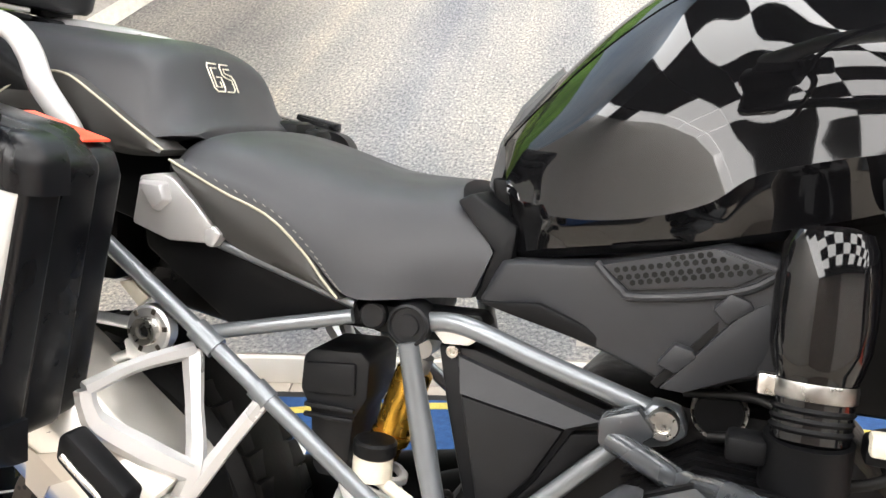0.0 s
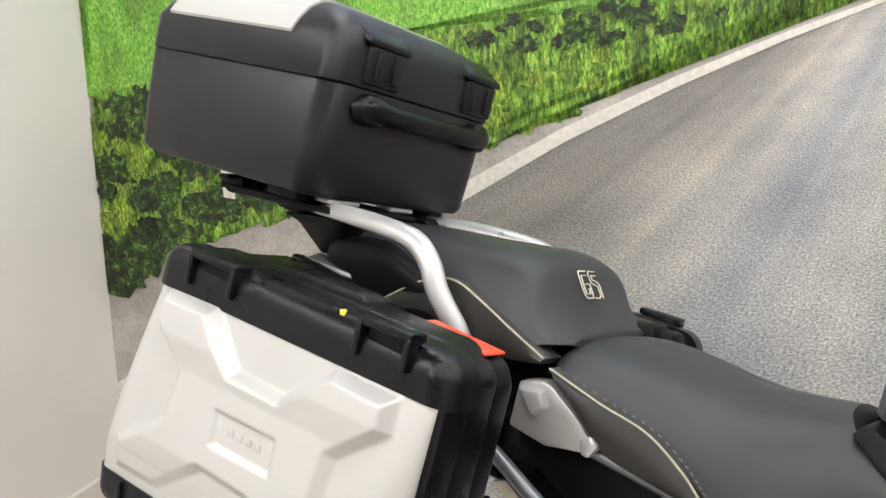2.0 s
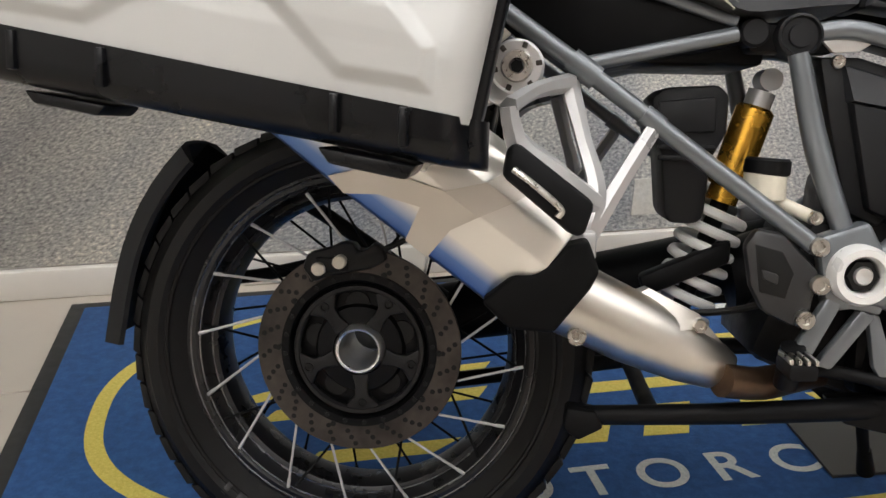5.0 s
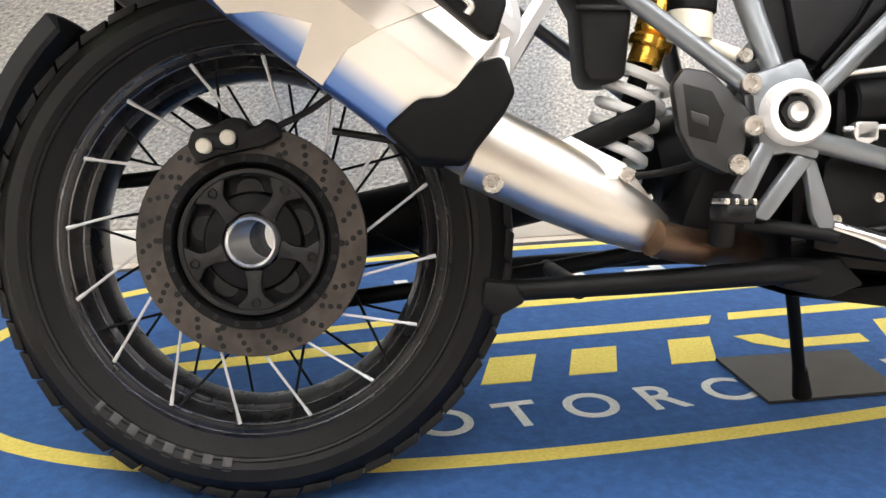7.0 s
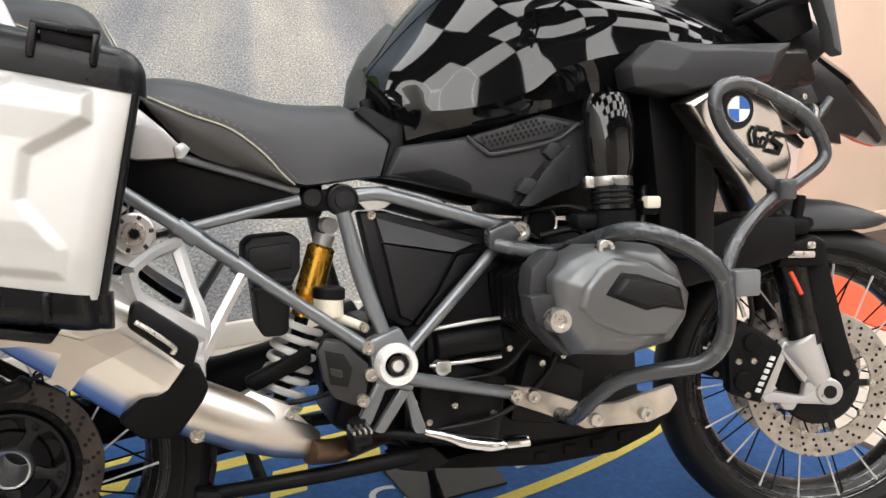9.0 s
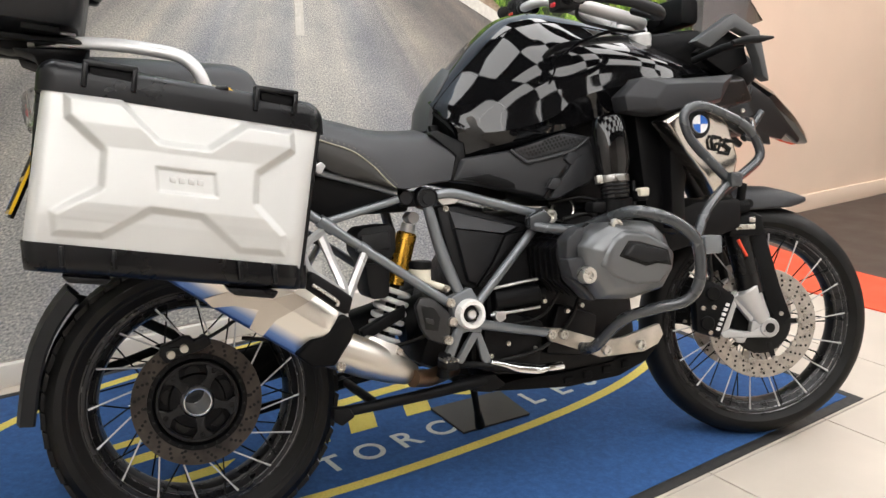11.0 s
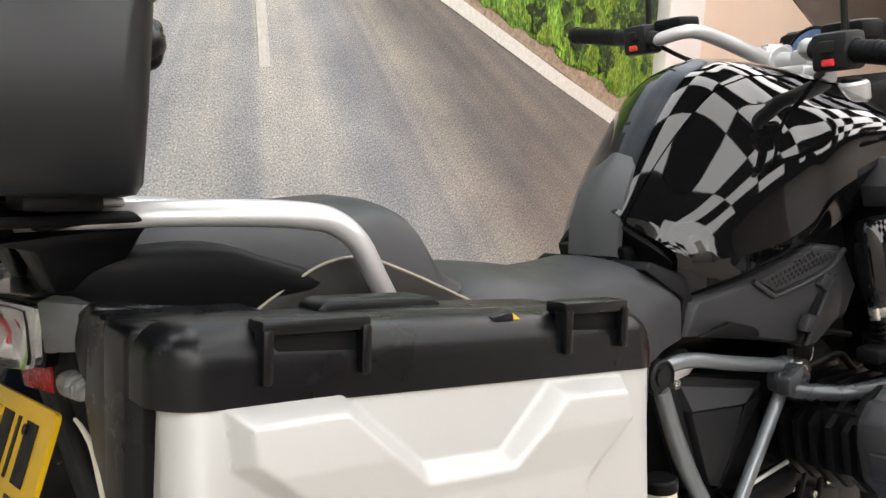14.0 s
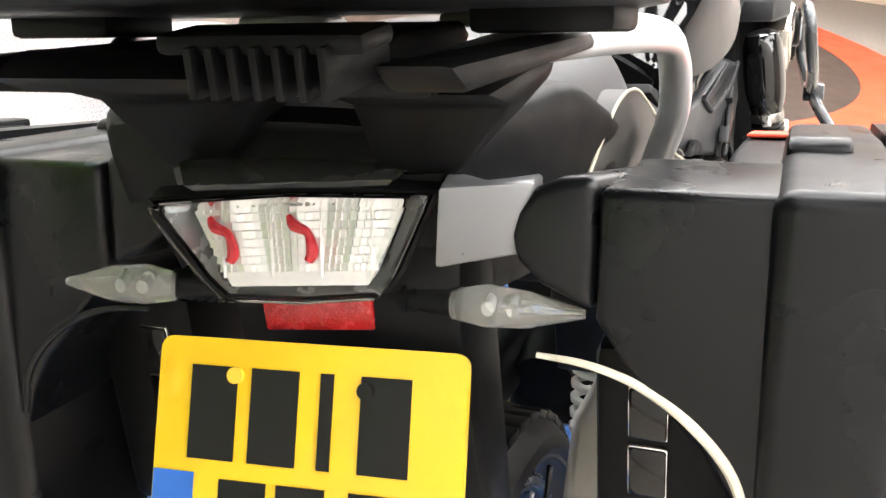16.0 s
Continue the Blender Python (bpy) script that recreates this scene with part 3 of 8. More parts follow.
def mark(name, pts, material, z=0.0068):
    bm = bmesh.new()
    bm.faces.new([bm.verts.new((u, v, z)) for u, v in pts])
    bmesh.ops.triangulate(bm, faces=bm.faces)
    bmesh.ops.recalc_face_normals(bm, faces=bm.faces)
    for f in bm.faces:
        if f.normal.z < 0:
            f.normal_flip()
    ext = bmesh.ops.extrude_face_region(bm, geom=bm.faces[:])
    bmesh.ops.translate(bm, vec=(0, 0, -0.0007), verts=[g for g in ext["geom"] if isinstance(g, bmesh.types.BMVert)])
    return part(name, bm, material, rug)


def band(name, centre, a, b, w, material, n=120, p=2.0):
    """An oval ring on the mat, of flat quads."""
    bm = bmesh.new()
    rows = []
    for k in range(n):
        t = 2 * math.pi * k / n
        c, s2 = math.cos(t), math.sin(t)
        f = (abs(c) ** p + abs(s2) ** p) ** (-1 / p)
        rows.append([bm.verts.new((centre[0] + (a - d) * f * c, centre[1] + (b - d) * f * s2, z)) for d, z in ((0, 0.0061), (0, 0.0068), (w, 0.0068), (w, 0.0061))])
    for k in range(n):
        r0, r1 = rows[k], rows[(k + 1) % n]
        for i in range(3):
            bm.faces.new((r0[i], r0[i + 1], r1[i + 1], r1[i]))
    return part(name, bm, material, rug)


band("yellow_oval", (0.74, 0.46), 1.2, 0.515, 0.032, MATYEL, 120, 2.5)


def letters(text, u, v, size, material, gap):
    """White carpet letters, one object each, in the plain built-in font."""
    for ch in text:
        cu = bpy.data.curves.new("letter", "FONT")
        cu.body, cu.size, cu.extrude, cu.align_x, cu.offset = ch, size, 0.0004, "CENTER", 0.0015
        tmp = bpy.data.objects.new("tmp", cu)
        scene.collection.objects.link(tmp)
        dg = bpy.context.evaluated_depsgraph_get()
        me = bpy.data.meshes.new_from_object(tmp.evaluated_get(dg))
        bpy.data.objects.remove(tmp)
        me.name = "letter"
        me.materials.clear()
        me.materials.append(material)
        ob = new("letter", me)
        ob.parent = rug
        ob.matrix_basis = pose(u, v, 0.0068)
        u += gap


letters("MOTORCYCLES", 0.155, 0.058, 0.115, MATWHI, 0.1175)
# the large yellow sign: slanting blocks and long strokes
for u0 in (0.366, 0.52, 0.71, 1.16, 1.3):
    mark("yellow_block", [(u0, 0.21), (u0 + 0.085, 0.205), (u0 + 0.135, 0.31), (u0 + 0.05, 0.313)], MATYEL)
mark("yellow_stroke", [(0.42, 0.375), (0.88, 0.37), (0.91, 0.41), (0.44, 0.415)], MATYEL)
mark("yellow_stroke", [(0.93, 0.38), (1.3, 0.37), (1.32, 0.41), (0.95, 0.415)], MATYEL)
mark("yellow_stroke", [(0.55, 0.545), (1.25, 0.545), (1.27, 0.575), (0.57, 0.58)], MATYEL)
mark("yellow_stroke", [(0.89, 0.3), (0.905, 0.26), (0.95, 0.225), (1.12, 0.215), (1.13, 0.255), (0.97, 0.262), (0.945, 0.3)], MATYEL)
mark("yellow_stroke", [(-0.15, 0.38), (0.26, 0.395), (0.29, 0.44), (-0.12, 0.42)], MATYEL)
mark("yellow_stroke", [(-0.17, 0.45), (-0.06, 0.485), (0.3, 0.51), (0.32, 0.54), (-0.08, 0.515), (-0.19, 0.475)], MATYEL)
mark("yellow_stroke", [(-0.08, 0.225), (0.14, 0.225), (0.2, 0.265), (-0.05, 0.265)], MATYEL)
for k in range(9):
    u0 = -0.12 + 0.2 * k
    mark("white_bar", [(u0, 0.70), (u0 + 0.1, 0.70), (u0 + 0.1, 0.775), (u0 + 0.07, 0.775), (u0 + 0.07, 0.73), (u0, 0.73)], MATWHI)


# ---- the motorcycle: x forward, y to its left, z up, leaning on its side stand ----
LEAN = pose(0, 0, 0, -12.5, 0, 0)
bike = thing("motorcycle", "gloss black adventure motorcycle leaning on its side stand", "motorcycle", m=LEAN)


RIMGLINT = mat("rim_highlight", (0.16, 0.16, 0.165), 0.22, 0.8, 0.1, 30)
RUBBERW = mat("worn_rubber", (0.02, 0.0195, 0.019), 0.52, 0, 0.3, 60, bump=0.2, bscale=500)
RIMP = mat("satin_black_rim", (0.008, 0.008, 0.009), 0.3, 0.2, 0.1, 30)


def wheel(name, cx, cz, R, W, rim_r, hub_r, hub_w, turn, label):
    hubm = pose(cx, 0, cz, 0, 0, turn)
    w = new(name)
    w.parent = bike
    w.matrix_basis = hubm
    tagged(w, label)
    h = W / 2
    prof = [(rim_r - 0.004, -h * 0.55), (rim_r + 0.012, -h * 0.72), (rim_r + 0.03, -h * 0.93), (R - 0.045, -h), (R - 0.03, -h * 0.98), (R - 0.014, -h * 0.78), (R - 0.005, -h * 0.5), (R, -h * 0.2)]
    prof = prof + [(r, -o) for r, o in prof[::-1]]
    tyre = part("tyre", lathe(prof, (0, 0, 0), seg=96), RUBBER, w)
    # raised bands on the wall of the tyre
    part("sidewall_band", lathe([(rim_r + 0.024, -h * 0.90), (rim_r + 0.025, -h * 0.93), (rim_r + 0.028, -h * 0.945), (rim_r + 0.03, -h * 0.93)], (0, 0, 0), seg=72), RUBBER, tyre)
    rp = [(rim_r + 0.004, -h * 0.62), (rim_r + 0.006, -h * 0.66), (rim_r - 0.006, -h * 0.68), (rim_r - 0.014, -h * 0.6), (rim_r - 0.018, -h * 0.5), (rim_r - 0.03, -h * 0.4), (rim_r - 0.036, -h * 0.15)]
    rp = rp + [(r, -o) for r, o in rp[::-1]]
    rim_ob = part("rim", lathe(rp, (0, 0, 0), seg=96), RIMP, w)
    # thin bright rings added for the highlights along the rim's grooves
    for r, o in ((rim_r + 0.001, 0.67), (rim_r - 0.011, 0.645), (rim_r - 0.024, 0.47)):
        part("rim_glint", lathe([(r + 0.0016 * math.cos(a), -h * o + 0.0016 * math.sin(a)) for a in (0, 1.57, 3.14, 4.71)], (0, 0, 0), seg=96, closed=True), RIMGLINT, rim_ob, "thin metal ring added as a rim highlight")
    for k, wide in enumerate((0.008, 0.012, 0.012, 0.009, 0.013, 0.01, 0.012, 0.012) if W > 0.14 else ()):
        bar = box((-wide / 2, -0.0012, -0.0085), (wide / 2, 0.0012, 0.0085), 0.0006)
        bar.transform(pose(0, 0, 0, 0, 90 - (228 + 5.2 * k), 0) @ Matrix.Translation((0, -h * 0.955, rim_r + 0.0325)) @ pose(0, 0, 0, 20, 0, 0))
        part("sidewall_mark", bar, RUBBERW, tyre, "raised worn rubber mark")
    return w


def spokes(w, r_hub, r_rim, y_hub, y_rim, count, material, swing, offset, key):
    """One mesh shared by all the spokes of a row."""
    a0, a1 = 0.0, radians(swing)
    p0 = Vector((r_hub * math.cos(a0), y_hub, r_hub * math.sin(a0)))
    p1 = Vector((r_rim * math.cos(a1), y_rim, r_rim * math.sin(a1)))
    bm = joined(rod(p0, p1, 0.0019, seg=8), rod(p1 + (p0 - p1).normalized() * 0.012, p1, 0.0026, seg=8))
    first = part("spoke", bm, material, w)
    first.matrix_basis = pose(0, 0, 0, 0, offset, 0)
    for k in range(1, count):
        o = bpy.data.objects.new("spoke", first.data)
        scene.collection.objects.link(o)
        o.parent = w
        o.matrix_basis = pose(0, 0, 0, 0, offset + 360 * k / count, 0)


def drilled_disc(r0, r1, y, t, holes, material, parent, name="brake_disc"):
    """A brake disc: ring with rows of dark holes set into it."""
    d = part(name, lathe([(r0, y - t / 2), (r1 - 0.001, y - t / 2), (r1, y - t / 2 + 0.001), (r1, y + t / 2), (r0, y + t / 2)], (0, 0, 0), seg=72, closed=True), material, parent)
    bm = bmesh.new()
    for k in range(holes):
        a = 2 * math.pi * k / holes
        for i in range(2 if r1 - r0 < 0.03 else 3):
            r = r0 + (r1 - r0) * (0.3 + 0.3 * i if r1 - r0 < 0.03 else 0.25 + 0.25 * i)
            b = a + i * 0.05
            q = bmesh.ops.create_circle(bm, cap_ends=True, segments=8, radius=0.0036)
            m = Matrix.Translation((r * math.cos(b), y - t / 2 - 0.0006, r * math.sin(b))) @ Matrix.Rotation(radians(90), 4, "X")
            bmesh.ops.transform(bm, matrix=m, verts=q["verts"])
    tagged(part("drill_pattern", bm, INK, d), "dark drilled pattern", kind="stuff")
    return d


# rear wheel
HUBM = mat("hub_casting", (0.011, 0.011, 0.0115), 0.4, 0.2, 0.3, 40, bump=0.15, bscale=400, spec=0.3)
rw = wheel("rear_wheel", 0, 0.318, 0.318, 0.168, 0.236, 0.09, 0.1, 0, "black wire-spoked rear wheel with a wide road tyre")
spokes(rw, 0.108, 0.222, -0.054, -0.066, 16, ALUP, 24, 5, "a")
spokes(rw, 0.088, 0.222, 0.05, -0.05, 10, DARKPL, -30, 12, "b")
spokes(rw, 0.088, 0.222, 0.045, 0.055, 16, DARKPL, 26, 9, "c")
hub = part("hub", lathe([(0.036, -0.062), (0.058, -0.058), (0.062, -0.05), (0.1, -0.046), (0.104, -0.04), (0.1, -0.01), (0.06, 0.0), (0.06, 0.04), (0.1, 0.045), (0.1, 0.055), (0.036, 0.06)], (0, 0, 0), seg=48, closed=True), DARKPL, rw)
part("hub_ring", lathe([(0.027, -0.07), (0.03, -0.072), (0.033, -0.066), (0.036, -0.03), (0.028, 0.05), (0.027, 0.05)], (0, 0, 0), seg=40, closed=True), ALU, hub, "bright metal ring of the open axle")
for k in range(5):
    a = 72 * k + 14
    part("hub_arm", prism([(0.034, -0.012), (0.05, -0.0085), (0.064, -0.0095), (0.078, -0.024), (0.083, -0.016), (0.085, 0.0), (0.083, 0.016), (0.078, 0.024), (0.064, 0.0095), (0.05, 0.0085), (0.034, 0.012)], -0.066, -0.052, 0.003), HUBM, hub).matrix_basis = pose(0, 0, 0, 0, a, 0)
    part("hub_bolt", lathe([(0.0001, -0.0665), (0.0035, -0.0665), (0.004, -0.0685), (0.0065, -0.0685), (0.007, -0.064)], (0.074 * math.cos(radians(-a)), 0, 0.074 * math.sin(radians(-a))), seg=12), INK, hub)
    b = radians(-a - 36)
    part("hub_hole", lathe([(0.0001, -0.0515), (0.0165, -0.0515), (0.0175, -0.048)], (0.061 * math.cos(b), 0, 0.061 * math.sin(b)), seg=20), INK, hub)
part("hub_rim", lathe([(0.08, -0.063), (0.083, -0.067), (0.088, -0.067), (0.09, -0.06), (0.08, -0.054)], (0, 0, 0), seg=48, closed=True), HUBM, hub)
rd = drilled_disc(0.106, 0.139, -0.064, 0.005, 26, DISC, rw)
part("disc_carrier", lathe([(0.092, -0.062), (0.096, -0.068), (0.106, -0.068), (0.107, -0.06), (0.092, -0.056)], (0, 0, 0), seg=60, closed=True), DARKPL, rd)
for k in range(24):
    a = radians(15 * k + 5)
    part("carrier_hole", lathe([(0.0001, -0.0695), (0.0032, -0.0695), (0.0032, -0.065)], (0.1005 * math.cos(a), 0, 0.1005 * math.sin(a)), seg=10), INK, rd)
for k in range(10):
    a = radians(36 * k)
    part("disc_rivet", lathe([(0.0001, -0.069), (0.004, -0.069), (0.0045, -0.06)], (0.109 * math.cos(a), 0, 0.109 * math.sin(a)), seg=10), INK, rd)
# tread blocks round the tyre's shoulder
blk = prism([(-0.02, -0.004), (0.015, -0.006), (0.022, 0.003), (-0.014, 0.006)], -0.05, 0.0, 0.001)
blk.transform(pose(0, -0.016, 0.3095))
tread = [part("tread_block", blk, RUBBER, rw)]
for k in range(48):
    for side in (0, 1):
        if k == 0 and side == 0:
            continue
        o = bpy.data.objects.new("tread_block", tread[0].data)
        scene.collection.objects.link(o)
        o.parent = rw
        o.matrix_basis = pose(0, 0, 0, 0, 7.5 * k + 3.7 * side, 0) @ (pose(0, 0, 0, 0, 0, 180) if side else Matrix())

# front wheel, fork and mudguard, turned a little to the right
STEER = -16.5
fw = wheel("front_wheel", 1.545, 0.326, 0.325, 0.125, 0.262, 0.05, 0.1, STEER, "black wire-spoked front wheel")
spokes(fw, 0.05, 0.248, -0.05, -0.053, 18, ALUP, 24, 2, "fa")
spokes(fw, 0.05, 0.248, 0.045, -0.045, 10, DARKPL, -28, 11, "fb")
spokes(fw, 0.05, 0.248, 0.045, 0.045, 16, DARKPL, 24, 8, "fc")
part("hub", lathe([(0.012, -0.075), (0.03, -0.075), (0.032, -0.055), (0.056, -0.05), (0.056, -0.042), (0.035, -0.03), (0.035, 0.03), (0.056, 0.042), (0.056, 0.05), (0.012, 0.07)], (0, 0, 0), seg=32, closed=True), DARKPL, fw)
fd = drilled_disc(0.105, 0.153, -0.072, 0.005, 30, FDISC, fw)
part("disc_carrier", lathe([(0.03, -0.066), (0.08, -0.07), (0.086, -0.066), (0.03, -0.06)], (0, 0, 0), seg=40, closed=True), INK, fd)
for k in range(5):
    part("carrier_arm", prism([(0.06, -0.008), (0.11, -0.006), (0.11, 0.006), (0.06, 0.008)], -0.07, -0.064, 0.001), INK, fd).matrix_basis = pose(0, 0, 0, 0, 72 * k, 0)
for k in range(10):
    a = radians(36 * k)
    part("disc_rivet", lathe([(0.0001, -0.079), (0.007, -0.079), (0.008, -0.07)], (0.107 * math.cos(a), 0, 0.107 * math.sin(a)), seg=10), BOLT, fd)
drilled_disc(0.105, 0.153, 0.072, 0.005, 10, FDISC, fw)

fork = new("front_fork")
fork.parent = bike
fork.matrix_basis = pose(1.545, 0, 0.326, 0, 0, STEER)
for s in (-1, 1):
    y = s * 0.1
    part("fork_tube", rod((-0.24, y, 0.66), (-0.085, y, 0.29), 0.024, seg=20), SATIN, fork, "black fork tube")
    part("fork_slider", rod((-0.088, y, 0.31), (-0.042, y, 0.09), 0.033, 0.0335, seg=24), SATIN, fork, "black fork leg")
    lug = part("axle_lug", joined(rod((-0.063, y, 0.104), (-0.012, y, 0.012), 0.043, 0.024, seg=24, bev=0.004), rod((0, y - 0.022, -0.006), (0, y + 0.02, -0.006), 0.027, seg=24, bev=0.003),
                                  prism([(0.0, -0.033), (-0.13, -0.026), (-0.138, -0.012), (-0.113, -0.004), (-0.053, -0.016), (-0.02, 0.0)], y - 0.018, y + 0.008, 0.004),
                                  prism([(-0.138, -0.012), (-0.113, 0.06), (-0.104, 0.086), (-0.088, 0.062), (-0.093, 0.052), (-0.113, -0.005)], y - 0.018, y + 0.008, 0.004),
                                  prism([(-0.104, 0.084), (-0.088, 0.1), (-0.04, 0.03), (-0.049, 0.01)], y - 0.018, y + 0.008, 0.004),
                                  prism([(-0.053, -0.018), (-0.047, 0.012), (-0.02, 0.02), (-0.015, -0.02)], y - 0.016, y + 0.008, 0.003),
                                  prism([(-0.1, -0.028), (-0.09, -0.042), (-0.07, -0.044), (-0.06, -0.028)], y - 0.014, y + 0.004, 0.003)), ALUP, fork, "silver cast axle lug with triangular brace")
    part("axle_hole", lathe([(0.0001, -0.0235), (0.0135, -0.0235), (0.0135, -0.02)], (0, y, -0.006), seg=20), INK, lug)
    cal = part("caliper", joined(prism([(-0.205, -0.005), (-0.143, -0.026), (-0.108, 0.057), (-0.095, 0.087), (-0.135, 0.118), (-0.184, 0.145), (-0.21, 0.1)], y - 0.028, y + 0.02, 0.008),
                                 rod((-0.178, y - 0.036, 0.02), (-0.178, y, 0.02), 0.02, bev=0.003), rod((-0.16, y - 0.036, 0.1), (-0.16, y, 0.1), 0.02, bev=0.003)), DARKPL, fork, "black brake caliper")
    for x, z in ((-0.158, 0.062), (-0.188, 0.062), (-0.17, -0.006)):
        part("caliper_bolt", rod((x, y - 0.034, z), (x, y - 0.02, z), 0.006, seg=12), BOLT, cal)
    for k in range(6):
        x, z = -0.149 + 0.0056 * k, 0.0 + 0.0128 * k
        part("caliper_mark", prism([(x - 0.006, z), (x + 0.004, z - 0.003), (x + 0.0075, z + 0.005), (x - 0.0025, z + 0.008)], y - 0.0305, y - 0.0285), WHITEEN if s < 0 else INK, cal)
    go, gi = (y - 0.012, y - 0.004) if s < 0 else (y + 0.004, y + 0.012)
    part("fork_guard", prism([(-0.05, 0.29), (-0.024, 0.292), (-0.005, 0.265), (0.036, 0.108), (0.064, 0.02), (0.031, -0.01), (0.008, 0.039), (-0.03, 0.142)], go, gi, 0.003), DARKPL, fork, "black plastic fork guard")
    part("guard_bolt", rod((0.036, go - 0.004, 0.03), (0.036, go, 0.03), 0.006, seg=12), BOLT, fork)
part("lower_yoke", joined(box((-0.15, -0.14, 0.31), (-0.05, 0.14, 0.345), 0.01),
                          prism([(-0.119, 0.25), (-0.102, 0.296), (-0.048, 0.314), (-0.022, 0.3), (-0.016, 0.25)], -0.148, -0.07, 0.008)), DARKPL, fork)
part("yoke_pinch", joined(box((-0.1, -0.152, 0.268), (-0.045, -0.146, 0.282), 0.003), box((-0.062, -0.154, 0.286), (-0.045, -0.146, 0.3), 0.003)), BOLT, fork)
part("steering_link", joined(rod((-0.075, -0.11, 0.3), (-0.06, -0.11, 0.39), 0.012, seg=14), rod((-0.052, -0.13, 0.335), (-0.052, -0.1, 0.335), 0.012, seg=14)), DARKPL, fork)
part("brake_pipe", tube([(-0.15, -0.12, 0.27), (-0.165, -0.13, 0.2), (-0.16, -0.125, 0.15), (-0.17, -0.12, 0.11)], 0.005), INK, fork)
part("brake_pipe", tube([(-0.19, -0.11, 0.3), (-0.195, -0.12, 0.22), (-0.175, -0.125, 0.15)], 0.004), BOLT, fork)
part("red_reflector", joined(rod((-0.088, -0.1355, 0.24), (-0.066, -0.137, 0.195), 0.0045, seg=10)), ORANGE, fork, "red marker on the fork")
fen = []
for x, z, wd, drop in ((-0.3, 0.17, 0.05, 0.01), (-0.27, 0.245, 0.062, 0.02), (-0.2, 0.325, 0.07, 0.035), (-0.1, 0.37, 0.074, 0.055), (-0.02, 0.382, 0.073, 0.062), (0.05, 0.376, 0.068, 0.056), (0.1, 0.363, 0.056, 0.042), (0.135, 0.352, 0.036, 0.026), (0.165, 0.34, 0.01, 0.008)):
    seq = [(-1.0, 1.0), (-0.93, 0.55), (-0.7, 0.22), (-0.35, 0.05), (0, 0), (0.35, 0.05), (0.7, 0.22), (0.93, 0.55), (1.0, 1.0)]
    fen.append([(x, wd * a, z - drop * d) for a, d in seq] + [(x, wd * a * 0.92, z - drop * d - 0.005) for a, d in seq[::-1]])
part("front_mudguard", loft(fen), GREYPL, fork, "satin dark grey front mudguard", 50)

WORN = mat("worn_alloy", (0.5, 0.46, 0.4), 0.42, 0.7, 0.3, 20, bump=0.2, bscale=120)
HEEL = mat("heel_guard_plastic", (0.016, 0.016, 0.017), 0.42, 0, 0.08, 20, bump=0.06, bscale=900)
# engine, gearbox and dark inner mass
part("engine_block", joined(prism([(0.62, 0.3), (0.98, 0.27), (1.08, 0.33), (1.06, 0.6), (0.98, 0.68), (0.72, 0.68), (0.62, 0.56)], -0.13, 0.13, 0.02),
                            prism([(0.5, 0.34), (0.66, 0.28), (0.66, 0.5), (0.57, 0.52)], -0.1, 0.1, 0.02)), ENGINE, bike)
part("gearbox_cover", joined(prism([(0.63, 0.32), (0.78, 0.3), (0.8, 0.42), (0.7, 0.46), (0.64, 0.42)], -0.17, -0.12, 0.012), prism([(0.8, 0.34), (0.93, 0.32), (0.95, 0.42), (0.84, 0.46)], -0.165, -0.12, 0.012), box((0.66, -0.15, 0.44), (0.74, -0.12, 0.5), 0.008)), ENGINE, bike)
part("starter_motor", joined(rod((0.67, -0.16, 0.482), (0.785, -0.165, 0.49), 0.026, seg=24, bev=0.003), rod((0.785, -0.165, 0.49), (0.8, -0.165, 0.49), 0.018)), DARKPL, bike)
part("oil_rail", tube([(0.66, -0.175, 0.512), (0.74, -0.18, 0.522), (0.78, -0.18, 0.525)], 0.0035), ALU, bike)
part("oil_rail", tube([(0.655, -0.18, 0.452), (0.72, -0.185, 0.456), (0.78, -0.185, 0.46)], 0.0035), ALU, bike)
part("pipe_union", joined(rod((0.675, -0.19, 0.448), (0.675, -0.165, 0.448), 0.012), box((0.665, -0.19, 0.44), (0.69, -0.175, 0.46), 0.003)), ALU, bike)
for x, z in ((0.63, 0.39), (0.655, 0.355), (0.70, 0.38), (0.77, 0.36), (0.86, 0.44), (0.745, 0.41), (0.9, 0.45), (0.82, 0.53), (0.83, 0.6), (0.8, 0.47)):
    part("bolt", bolt(x, -0.168, z, 0.006, 0.006), BOLT, bike)

# shaft boot and hoses behind the pivot
part("shaft_boot", tube([(0.5, 0.03, 0.42), (0.55, 0.03, 0.43), (0.62, 0.03, 0.44)], [0.05, 0.06, 0.065], 20), DARKPL, bike)
part("rear_brake_hose", tube([(0.545, -0.185, 0.525), (0.58, -0.15, 0.53), (0.56, -0.13, 0.44), (0.44, -0.13, 0.4), (0.3, -0.12, 0.42), (0.1, -0.09, 0.45)], 0.0045, 8), INK, bike)
part("wiring_loom", tube([(0.62, -0.14, 0.33), (0.7, -0.176, 0.345), (0.78, -0.18, 0.36), (0.86, -0.172, 0.41), (0.9, -0.16, 0.47)], 0.005, 8), INK, bike)
part("wiring_loom", tube([(0.64, -0.15, 0.43), (0.71, -0.178, 0.425), (0.79, -0.18, 0.44), (0.85, -0.17, 0.5)], 0.004, 8), INK, bike)

